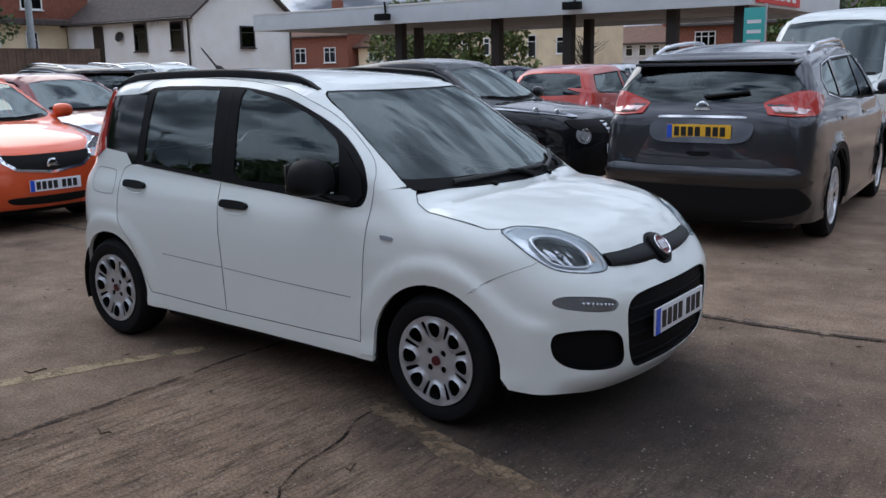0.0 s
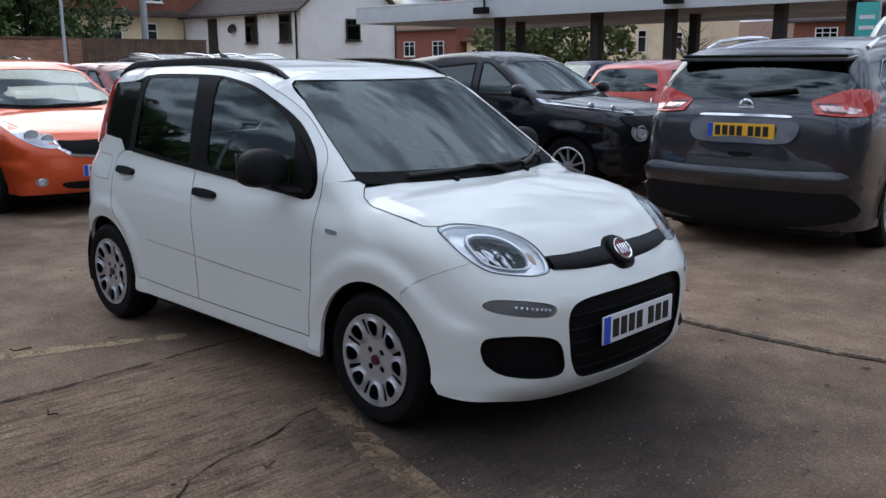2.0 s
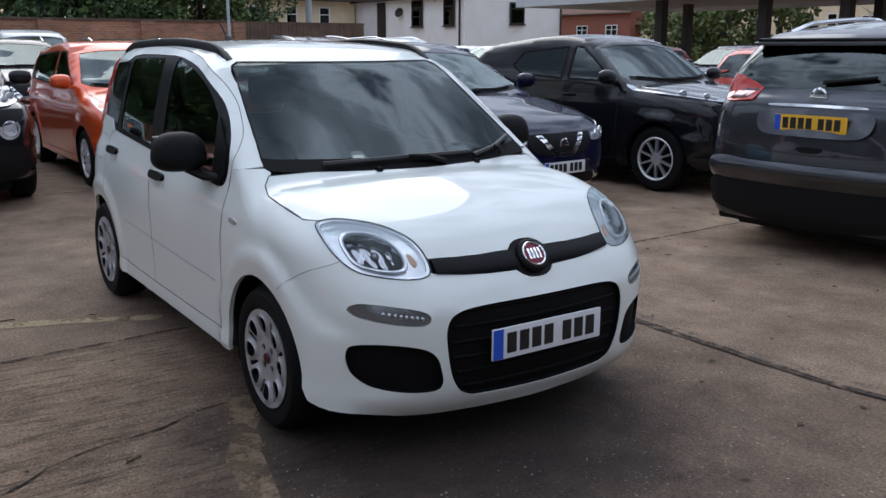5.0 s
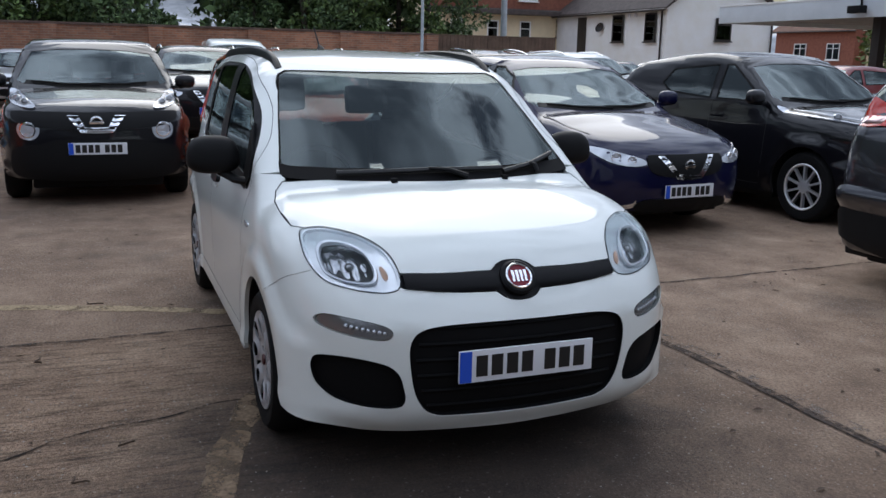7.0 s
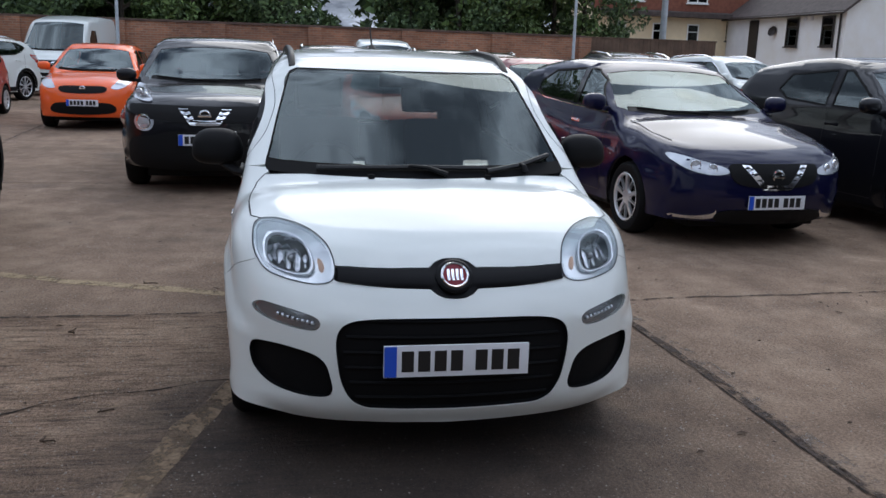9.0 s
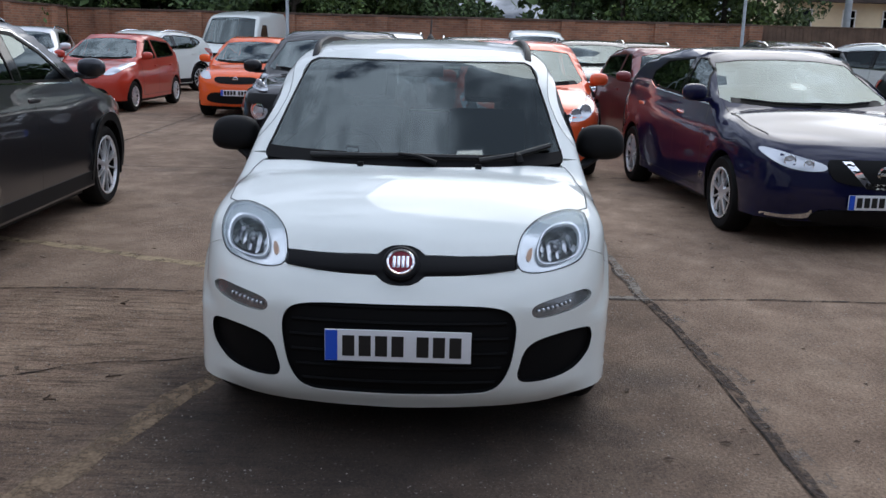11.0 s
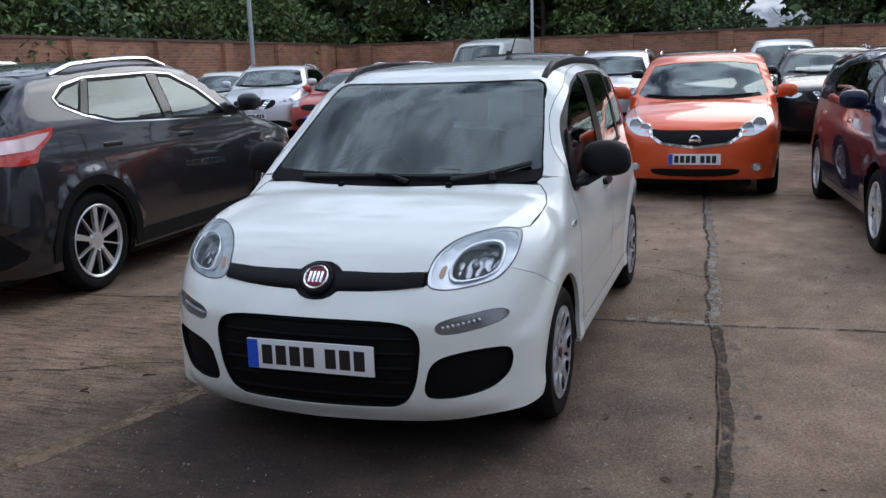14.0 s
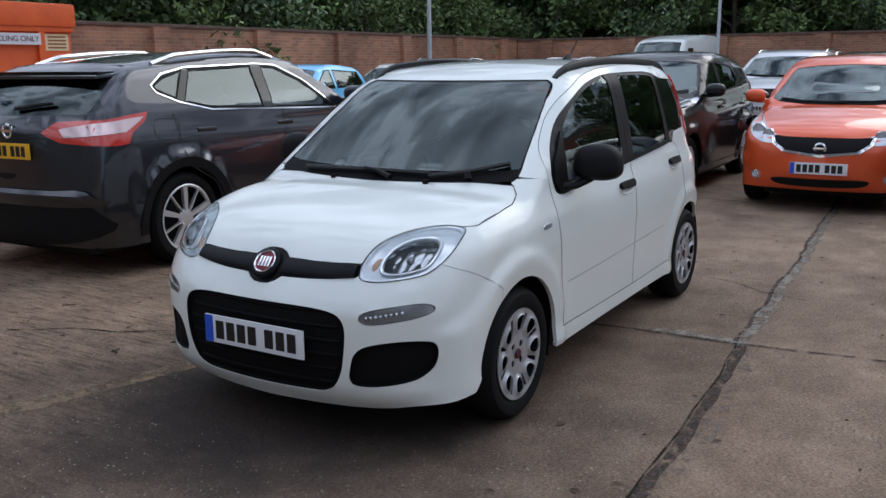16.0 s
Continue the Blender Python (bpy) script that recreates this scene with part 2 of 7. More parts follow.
    # the chart that runs round the flank from the rear's middle to the nose
    def chart(self, P):
        x, y = P[:, 0], np.maximum(P[:, 1], 0)
        u = np.where(x > self.x2, self.x2 + np.arctan2(x - self.x2, y), np.where(x < self.x1, self.x1 - np.arctan2(self.x1 - x, y), x))
        return np.stack([u, P[:, 2]], 1)

    def unchart(self, q):
        u, z = q[:, 0], q[:, 1]
        a = np.where(u > self.x2, u - self.x2, np.where(u < self.x1, u - self.x1, 0))
        O = np.stack([np.clip(u, self.x1, self.x2), 0 * u, z], 1)
        return self.shoot(O, np.stack([np.sin(a), np.cos(a), 0 * u], 1))


def inside(q, poly):
    x, y = q[:, 0], q[:, 1]
    r = np.zeros(len(q), bool)
    for (x0, y0), (x1, y1) in zip(poly, np.roll(poly, -1, 0)):
        if y0 != y1:
            r ^= ((y0 > y) != (y1 > y)) & (x < (x1 - x0) * (y - y0) / (y1 - y0) + x0)
    return r


def rounded(pts, n=6):
    """A closed smooth line through points (Catmull-Rom), n steps each."""
    p = np.array(pts, float)
    a, b, c, d = np.roll(p, 1, 0), p, np.roll(p, -1, 0), np.roll(p, -2, 0)
    out = []
    for i in range(len(p)):
        for t in np.arange(n) / n:
            out.append(0.5 * (2 * b[i] + (c[i] - a[i]) * t + (2 * a[i] - 5 * b[i] + 4 * c[i] - d[i]) * t * t + (3 * b[i] - a[i] - 3 * c[i] + d[i]) * t ** 3))
    return np.array(out)


def dense(poly, step):
    out = []
    for a, b in zip(poly, np.roll(poly, -1, 0)):
        n = max(1, int(math.ceil(np.linalg.norm(b - a) / step)))
        out += [a + (b - a) * i / n for i in range(n)]
    return np.array(out)


def fill(poly, holes, step):
    """Triangles over a flat outline with holes: points and faces."""
    loops = [dense(np.array(p, float), step) for p in (poly, *holes)]
    pts = np.concatenate(loops)
    lo, hi = pts.min(0), pts.max(0)
    gx, gy = np.meshgrid(np.arange(lo[0] + step / 2, hi[0], step), np.arange(lo[1] + step / 2, hi[1], step * 0.87))
    gx = gx + (np.arange(gx.shape[0]) % 2)[:, None] * step / 2
    g = np.stack([gx.ravel(), gy.ravel()], 1)
    keep = inside(g, loops[0])
    for h in loops[1:]:
        keep &= ~inside(g, h)
    g = g[keep]
    if len(g):
        near = np.min(np.sum((g[:, None] - pts[None]) ** 2, -1), 1)
        g = g[near > (0.5 * step) ** 2]
    edges, o = [], 0
    for lp in loops:
        edges += [(o + i, o + (i + 1) % len(lp)) for i in range(len(lp))]
        o += len(lp)
    allp = np.concatenate([pts, g]) if len(g) else pts
    v, _, f, *_ = delaunay_2d_cdt([Vector(p) for p in allp], edges, [], 0, 1e-6)
    v = np.array([tuple(p) for p in v])
    f = np.array([tuple(t) for t in f])
    c = v[f].mean(1)
    keep = inside(c, loops[0])
    for h in loops[1:]:
        keep &= ~inside(c, h)
    return v, f[keep]


def panel(sh, outline, holes=(), step=0.06, off=0.0, thick=0.0, chart="strip", shrink=0.0):
    """Verts and faces of a skin over the solid inside an outline of 3D points."""
    if chart == "strip":
        to, back = sh.chart, sh.unchart
    elif chart == "top":
        to, back = (lambda P: P[:, :2]), sh.T
    elif chart == "front":
        to, back = (lambda P: P[:, 1:]), sh.F
    elif chart == "back":
        to, back = (lambda P: P[:, 1:]), sh.B
    else:
        to, back = (lambda P: P[:, ::2]), sh.S
    q = to(np.array(outline, float))
    v, f = fill(q, [to(np.array(h, float)) for h in holes], step)
    P = back(v)
    N = sh.normal(P)
    # turn all faces outwards
    a, b, c = P[f[:, 0]], P[f[:, 1]], P[f[:, 2]]
    flip = np.sum(np.cross(b - a, c - a) * N[f].mean(1), 1) < 0
    f[flip] = f[flip][:, ::-1]
    P = P + N * off
    return trimmed(P, N, f, thick, shrink)


def trimmed(P, N, f, thick, shrink):
    """Draws a skin's border in by shrink, and turns its edge inwards by thick."""
    if thick:
        count = {}
        for t in f:
            for i in range(3):
                count[(t[i], t[(i + 1) % 3])] = t[(i + 2) % 3]
        rim = [e for e in count if (e[1], e[0]) not in count and not (abs(P[e[0], 1]) < 2e-3 and abs(P[e[1], 1]) < 2e-3)]
        ids = sorted({i for e in rim for i in e})
        if shrink:
            move = np.zeros_like(P)
            for a, b in rim:
                e, w = P[b] - P[a], P[count[(a, b)]] - P[a]
                w = w - e * (w @ e) / max(e @ e, 1e-12)
                w = w / max(np.linalg.norm(w), 1e-9)
                move[a] += w
                move[b] += w
            ln = np.linalg.norm(move, axis=1, keepdims=True)
            still = np.abs(P[:, 1]) < 2e-3
            P = P + np.where(ln > 0.2, move / np.maximum(ln, 1e-9), 0) * shrink
            P[still, 1] = 0
        new_id = {i: len(P) + k for k, i in enumerate(ids)}
        P = np.concatenate([P, P[ids] - N[ids] * thick])
        faces = [tuple(int(i) for i in t) for t in f] + [(int(b), int(a), new_id[a], new_id[b]) for a, b in rim]
    else:
        faces = [tuple(int(i) for i in t) for t in f]
    return P, faces


def flipped(P, faces):
    Q = np.array(P, float)
    Q[:, 1] *= -1
    return Q, [tuple(f[::-1]) for f in faces]


def joined(*pieces):
    V, F, o = [], [], 0
    for P, f in pieces:
        V.append(np.array(P, float))
        F += [tuple(i + o for i in t) for t in f]
        o += len(P)
    return np.concatenate(V), F


def arc(cx, cz, r, a0, a1, n=14):
    return [(cx + r * math.cos(radians(a0 + (a1 - a0) * i / n)), cz + r * math.sin(radians(a0 + (a1 - a0) * i / n))) for i in range(n + 1)]


def both(name, P, f, material, parent, label=""):
    mesh_part(name, P, f, material, parent, label)
    mesh_part(name, *flipped(P, f), material, parent, label)


def thing(name, m, label, category, group=""):
    e = new(name)
    e.empty_display_size = 0.1
    e.matrix_basis = m
    return tagged(e, label, category, group)


WHEELS = {}


def wheel(parent, x, y, r, rim_r, w, style, side):
    """A wheel with tyre and rim; side is +1 on the car's left."""
    e = new("wheel")
    e.parent = parent
    e.matrix_basis = pose(x, y, r, 0, 0, 0 if side > 0 else 180)
    key = (r, rim_r, w, style)
    if key not in WHEELS:
        WHEELS[key] = wheel_meshes(r, rim_r, w, style)
    for name, me in WHEELS[key]:
        o = new(name, me)
        o.parent = e
    return e


def raw(name, V, F, material, sharp=35):
    me = bpy.data.meshes.new(name)
    me.from_pydata([tuple(v) for v in V], [], [tuple(f) for f in F])
    me.materials.append(material)
    me.polygons.foreach_set("use_smooth", [True] * len(me.polygons))
    me.set_sharp_from_angle(angle=radians(sharp))
    return me


def slab(outline, y0, y1, bevel=0.004):
    """A flat piece in the plane of a wheel (x, z), from y0 out to y1, with a bevelled face."""
    p = np.array(outline, float)
    c = p.mean(0)
    q = c + (p - c) * (1 - bevel / max(np.abs(p - c).max(), 1e-6))
    n = len(p)
    V = [(a, y0, b) for a, b in p] + [(a, y1 - bevel, b) for a, b in p] + [(a, y1, b) for a, b in q]
    area = np.sum(p[:, 0] * np.roll(p[:, 1], -1) - np.roll(p[:, 0], -1) * p[:, 1])
    F = []
    for k in range(2):
        F += [(k * n + i, k * n + (i + 1) % n, (k + 1) * n + (i + 1) % n, (k + 1) * n + i) for i in range(n)]
    F.append(tuple(range(2 * n, 3 * n)))
    if area > 0:
        F = [f[::-1] for f in F]
    return V, F


def wheel_meshes(r, rim_r, w, style):
    h = w / 2
    tyre = lathe([(rim_r - 0.01, -h + 0.02), (rim_r + 0.005, -h), (r - 0.05, -h - 0.008), (r - 0.012, -h + 0.012), (r, -h + 0.04), (r, h - 0.04), (r - 0.012, h - 0.012), (r - 0.03, h + 0.006), (r - 0.055, h + 0.008), (rim_r + 0.01, h), (rim_r, h - 0.006), (rim_r - 0.012, h - 0.03)], 48)
    barrel = lathe([(rim_r, h - 0.004), (rim_r - 0.012, h + 0.001), (rim_r - 0.02, h - 0.012), (rim_r - 0.03, -h * 0.4), (0.06, -h * 0.42), (0.0, -h * 0.42)], 40)
    out = [("tyre", raw("tyre", *tyre, M_RUBBER))]
    if style == "cover":
        # a wheel cover: dished disc with paired spokes round a ring of slots
        out.append(("rim", raw("rim", *barrel, M_TRIM)))
        def at(rr, a):
            return (rr * math.cos(a), rr * math.sin(a))
        holes = []
        for k in range(8):
            t, r0, r1 = 2 * math.pi * k / 8, 0.105, rim_r - 0.028
            holes.append(rounded([at(r0, t - 0.09), at(r0, t + 0.09), at(r0 + 0.02, t + 0.2), at(r1 - 0.012, t + 0.2), at(r1, t + 0.09), at(r1, t - 0.09), at(r1 - 0.012, t - 0.2), at(r0 + 0.02, t - 0.2)], 4))
            t += math.pi / 8
            holes.append(rounded([at(r0 + 0.004, t - 0.045), at(r0, t), at(r0 + 0.004, t + 0.045), at(r1, t + 0.06), at(r1 + 0.005, t), at(r1, t - 0.06)], 3))
        for k in range(4):
            c = at(0.05, math.pi / 4 + math.pi / 2 * k)
            holes.append(np.array([(c[0] + 0.015 * math.cos(a), c[1] + 0.015 * math.sin(a)) for a in np.linspace(0, 2 * math.pi, 11)[:-1]]))
        edge = np.array([at(rim_r - 0.003, a) for a in np.linspace(0, 2 * math.pi, 65)[:-1]])
        v, f = fill(edge, holes, 0.013)
        rad = np.hypot(v[:, 0], v[:, 1])
        # a raised lip round each large slot
        lip = np.zeros(len(v))
        for hq in holes[:16:2]:
            dd = np.min(np.linalg.norm(v[:, None] - hq[None], axis=2), 1)
            lip = np.maximum(lip, np.clip(1 - dd / 0.012, 0, 1))
        y = h - 0.016 + 0.02 * np.clip(rad / rim_r, 0, 1) ** 2 + 0.011 * lip + np.where(rad < 0.07, 0.004, 0)
        V = np.stack([v[:, 0], y, v[:, 1]], 1)
        a_, b_, c_ = V[f[:, 0]], V[f[:, 1]], V[f[:, 2]]
        fl = np.cross(b_ - a_, c_ - a_)[:, 1] < 0
        f[fl] = f[fl][:, ::-1]
        out.append(("wheel_cover", raw("wheel_cover", *trimmed(V, np.tile([0, 1.0, 0], (len(V), 1)), f, 0.006, 0), M_COVER, 45)))
        out.append(("centre_cap", raw("centre_cap", *lathe([(0.022, h - 0.008), (0.02, h - 0.001), (0, h + 0.001)], 24), mat("red_cap", (0.0675, 0.006, 0.0105), 0.35))))
    else:
        n = style
        out.append(("rim", raw("rim", *barrel, M_TRIM if n in (5, 10) else M_ALLOY)))
        pieces = [lathe([(rim_r - 0.002, h + 0.002), (rim_r - 0.01, h + 0.005), (rim_r - 0.022, h - 0.002), (rim_r - 0.026, h - 0.02)], 48),
                  lathe([(0.07, h - 0.03), (0.06, h - 0.008), (0.03, h - 0.002), (0, h - 0.002)], 24)]
        for k in range(n):
            t = 2 * math.pi * k / n + 0.3
            if n == 5:
                c_, s_ = math.cos, math.sin
                for t2, w0, w1 in ((t, 0.26, 0.1), (t + 0.6, 0.1, 0.022)):
                    r0, r1 = 0.055, rim_r - 0.012
                    pieces.append(slab([(r0 * c_(t2 - w0), r0 * s_(t2 - w0)), (r1 * c_(t2 - w1), r1 * s_(t2 - w1)), (r1 * c_(t2 + w1), r1 * s_(t2 + w1)), (r0 * c_(t2 + w0), r0 * s_(t2 + w0))], h - 0.03, h - 0.004, 0.006))
                continue
            w0, w1 = 0.2, 0.05
            o = [(0.05 * math.cos(t - w0), 0.05 * math.sin(t - w0)), ((rim_r - 0.015) * math.cos(t - w1), (rim_r - 0.015) * math.sin(t - w1)),
                 ((rim_r - 0.015) * math.cos(t + w1), (rim_r - 0.015) * math.sin(t + w1)), (0.05 * math.cos(t + w0), 0.05 * math.sin(t + w0))]
            pieces.append(slab(o, h - 0.04, h - 0.006, 0.008))
        out.append(("spokes", raw("spokes", *joined(*pieces), M_ALLOY)))
    return out
PANDA_SHAPE = Shape(
    half=0.79, wb=2.31, hub=0.285, arch=0.33, flare=0.026,
    plan=curve((-1.9, 0.66), (-1.6, 0.72), (-1.2, 0.775), (-0.5, 0.785), (0.5, 0.785), (1.2, 0.785), (1.5, 0.77), (1.95, 0.71)),
    section=curve((0.1, -0.08), (0.19, -0.035), (0.255, -0.004), (0.29, -0.008), (0.315, -0.018), (0.4, -0.01), (0.6, 0.0), (0.75, 0.003), (0.88, -0.015), (0.97, -0.045), (1.1, -0.07), (1.3, -0.12)),
    front=curve((0.12, 1.78), (0.2, 1.84), (0.3, 1.885), (0.45, 1.895), (0.56, 1.89), (0.64, 1.855), (0.72, 1.80), (0.80, 1.76), (0.95, 1.62)),
    rear=curve((0.12, -1.66), (0.25, -1.70), (0.5, -1.73), (0.75, -1.715), (1.0, -1.67), (1.4, -1.53)),
    top=curve((-1.9, 1.04), (-0.9, 1.02), (0.2, 0.975), (0.9, 0.965), (1.11, 0.955), (1.4, 0.91), (1.6, 0.855), (1.75, 0.79), (1.9, 0.67)),
    screen=curve((0.5, 1.815), (0.955, 1.11), (1.43, 0.375), (1.8, -0.195)),
    back=curve((0.6, -1.72), (1.0, -1.64), (1.42, -1.49), (1.7, -1.37)),
    roof=curve((-1.9, 1.40), (-1.5, 1.44), (-1.0, 1.485), (-0.4, 1.495), (0.0, 1.475), (0.375, 1.425), (0.8, 1.26)),
    gwide=curve((0.7, 0.80), (0.93, 0.757), (1.15, 0.71), (1.41, 0.632), (1.6, 0.55)),
    nose=0.24, tail=0.16, crown=0.085, rcrown=0.07, scurve=0.3, bcurve=0.24,
    corner=0.3, rcorner=0.3, shoulder=0.13, rshoulder=0.11, pillar=0.09, blend=0.03, bottom=0.17, x1=-1.2, x2=0.2)


def make_shape(d):
    """A body solid from the main measures of a model."""
    nose, tail = d["wb"] / 2 + d["fo"], -d["wb"] / 2 - d["ro"]
    half, H = d["half"], d["H"]
    (bx, bz), (cx, cz), (rx, rz), (tx, tz), (gx, gz) = d["bonnet"], d["cowl"], d["roof"], d["tailroof"], d["tailglass"]
    k = (rx - cx) / (rz - cz)
    kb = (tx - gx) / (tz - gz)
    belt = d.get("belt", cz)
    return Shape(
        half=half, wb=d["wb"], hub=d["r"], arch=d["r"] + 0.045, flare=d.get("flare", 0.02),
        plan=curve((tail - 0.1, half - 0.1), (tail + 0.5, half - 0.02), (-0.2, half), (nose - 0.8, half - 0.01), (nose - 0.3, half - 0.06), (nose + 0.05, half - 0.16)),
        section=curve((0.1, -0.07), (0.3, -0.025), (0.5, 0.0), (0.7, 0.0), (belt - 0.06, -0.02), (belt + 0.06, -0.06), (1.3, -0.1)),
        front=curve((0.12, nose - 0.13), (0.28, nose - 0.03), (0.45, nose), (bz - 0.16, nose - 0.03), (bz - 0.04, nose - 0.09), (bz + 0.12, nose - 0.3)),
        rear=curve((0.12, tail + 0.1), (0.32, tail + 0.01), (0.55, tail), (gz - 0.1, min(gx, tail + 0.05)), (gz + 0.3, gx + 0.1)),
        top=curve((tail - 0.2, belt + 0.08), (-0.6, belt + 0.04), (cx - 0.6, belt), (cx, cz), ((cx + bx) / 2, cz * 0.45 + bz * 0.55 + 0.02), (bx, bz), (nose, bz - 0.12)),
        screen=curve((cz - 0.5, cx - k * 0.5), (cz, cx), (rz, rx), (rz + 0.4, rx + 0.4 * k)),
        back=curve((gz - 0.4, gx - 0.02), (gz, gx), (tz, tx), (tz + 0.3, tx + 0.3 * kb)),
        roof=curve((tail - 0.2, tz - 0.06), (tx, tz), (-0.35, H), (rx, rz), (rx + 0.5, rz - 0.25)),
        gwide=curve((0.7, half - 0.01), (belt, half - 0.035), (H - 0.1, half - d.get("tumble", 0.2)), (H + 0.1, half - d.get("tumble", 0.2) - 0.06)),
        nose=d.get("nose_round", 0.28), tail=0.12, crown=d.get("crown", 0.07), rcrown=0.06, scurve=d.get("scurve", 0.2), bcurve=0.12,
        corner=0.22, rcorner=0.12, shoulder=d.get("shoulder", 0.14), rshoulder=0.1, pillar=0.06, blend=0.03, bottom=d.get("bottom", 0.2),
        x1=d.get("x1", tx + 0.35), x2=d.get("x2", rx - 0.15))


def full_outline(sh, d, seam_roof, seam_bonnet, ws, rw, zb):
    """The flank's outline in the chart, from the rear's middle to the nose, round the windscreen and the rear window."""
    umax, umin = sh.x2 + math.pi / 2, sh.x1 - math.pi / 2
    hx, r = d["wb"] / 2, sh.arch
    a = math.degrees(math.asin((zb - d["r"]) / r))
    q = [(umax, zb)]
    q += list(sh.chart(sh.S(arc(hx, d["r"], r, a, 180 - a))))
    q += list(sh.chart(sh.S(arc(-hx, d["r"], r, a, 180 - a))))
    q += [(umin, zb)]
    if rw is not None:
        q += [(umin, rw[-1][1])] + list(sh.chart(sh.B(rw[::-1])))[1:-1] + [(umin, rw[0][1])]
    rs = sh.chart(seam_roof)
    q += [(umin, rs[0][1])] + list(rs)[1:-1] + [(umax, rs[-1][1])]
    q += [(umax, ws[0][1])] + list(sh.chart(sh.F(ws)))[1:-1] + [(umax, ws[-1][1])]
    bs = sh.chart(seam_bonnet)
    q += [(umax, bs[0][1])] + list(bs)[1:-1] + [(umax, bs[-1][1])]
    return np.array([tuple(p) for p in q])


def line(pts, step=0.06):
    out = []
    for a, b in zip(pts, pts[1:]):
        n = max(1, int(math.hypot(b[0] - a[0], b[1] - a[1]) / step))
        out += [(a[0] + (b[0] - a[0]) * i / n, a[1] + (b[1] - a[1]) * i / n) for i in range(n)]
    return out + [pts[-1]]


def shell(sh, d, step, windows, ws, rw, off=0.0):
    """Verts and faces of the whole skin, with openings for windows."""
    nose = d["wb"] / 2 + d["fo"]
    cx, tx, rx = d["cowl"][0], d["tailroof"][0], d["roof"][0]
    ys, yb = d["half"] - d.get("tumble", 0.2) - 0.06, d["half"] - 0.14
    k = sh.scurve
    sr = sh.T(line([(tx + 0.08, 0), (tx + 0.09, ys * 0.6), (tx + 0.14, ys - 0.04), (tx + 0.25, ys), (rx - k * ys * ys - 0.2, ys), (rx - k * ys * ys * 0.8 - 0.1, ys - 0.05), (rx - k * 0.09 - 0.07, 0.3), (rx - 0.07, 0)]))
    sb = sh.T(line([(cx + 0.03, 0), (cx - k * yb * yb * 0.5, yb * 0.7), (cx - k * yb * yb, yb), (nose - 0.75, yb), (nose - 0.45, yb - 0.06), (nose - 0.3, yb - 0.2), (nose - 0.2, 0.3), (nose - 0.18, 0)]))
    q = full_outline(sh, d, sr, sb, ws, rw, d.get("zb", 0.23))
    v, f = fill(q, [sh.chart(sh.S(w)) for w in windows], step)
    P = sh.unchart(v)
    N = sh.normal(P)
    a, b, c = P[f[:, 0]], P[f[:, 1]], P[f[:, 2]]
    flip = np.sum(np.cross(b - a, c - a) * N[f].mean(1), 1) < 0
    f[flip] = f[flip][:, ::-1]
    P = P + N * off
    half = (P, [tuple(int(i) for i in t) for t in f])
    tops = []
    for s in (sr, sb):
        full = np.concatenate([s, (s * [1, -1, 1])[::-1][1:-1]])
        tops.append(panel(sh, full, (), step, off, 0, "top"))
    return joined(half, flipped(*half), *tops)


def plate_bars(parent, m, yellow, w=0.52, h=0.111, bars=7):
    """A number plate with plain bars for its characters."""
    e = part("number_plate", box(bmesh.new(), -0.004, 0.006, -w / 2, w / 2, -h / 2, h / 2, 0.003), M_YELLOW if yellow else M_PLATE, parent, "yellow number plate" if yellow else "white number plate")
    e.matrix_basis = m
    part("plate_band", box(bmesh.new(), 0.006, 0.0075, -w / 2 + 0.002, -w / 2 + 0.045, -h / 2 + 0.002, h / 2 - 0.002), M_PLATEBLUE, e)
    x = -w / 2 + 0.062
    for i in range(bars):
        if i == bars - 3:
            x += 0.03
        part("character_bar", box(bmesh.new(), 0.006, 0.0078, x, x + 0.042, -0.037, 0.037), M_INK, e)
        x += 0.057
    return e


def seat(parent, x, y, material, back=0.62):
    e = part("seat", box(bmesh.new(), x - 0.25, x + 0.25, y - 0.24, y + 0.24, 0.38, 0.58, 0.06), material, parent)
    part("backrest", box(bmesh.new(), -0.07, 0.07, y - 0.23, y + 0.23, 0, back, 0.06, pose(x - 0.24, 0, 0.5, 0, -14, 0)), material, e)
    part("headrest", box(bmesh.new(), -0.05, 0.05, y - 0.13, y + 0.13, back + 0.05, back + 0.24, 0.05, pose(x - 0.24, 0, 0.5, 0, -12, 0)), material, e)


def interior(parent, d, rhd=True):
    cx, cz = d["cowl"]
    w = d["half"] - 0.14
    part("dashboard", box(bmesh.new(), cx - 0.62, cx - 0.05, -w, w, 0.55, cz - 0.06, 0.05), M_TRIM, parent)
    xs = cx - 1.15
    for y in (-0.36, 0.36):
        seat(parent, xs, y, M_LINER)
    for y in (-0.36, 0.36):
        seat(parent, xs - 0.85, y, M_LINER, 0.55)
    bm = bmesh.new()
    y = -0.36 if rhd else 0.36
    ring = [(0.0, 0.185 * math.cos(t), 0.185 * math.sin(t)) for t in np.linspace(0, 2 * math.pi, 25)]
    tube(bm, ring, 0.015, 6)
    box(bm, -0.02, 0.02, -0.17, 0.17, -0.03, 0.03)
    box(bm, -0.03, 0.05, -0.06, 0.06, -0.06, 0.06)
    bmesh.ops.transform(bm, matrix=pose(cx - 0.72, y, cz - 0.1, 0, -24, 0), verts=bm.verts)
    part("steering_wheel", bm, M_TRIM, parent)


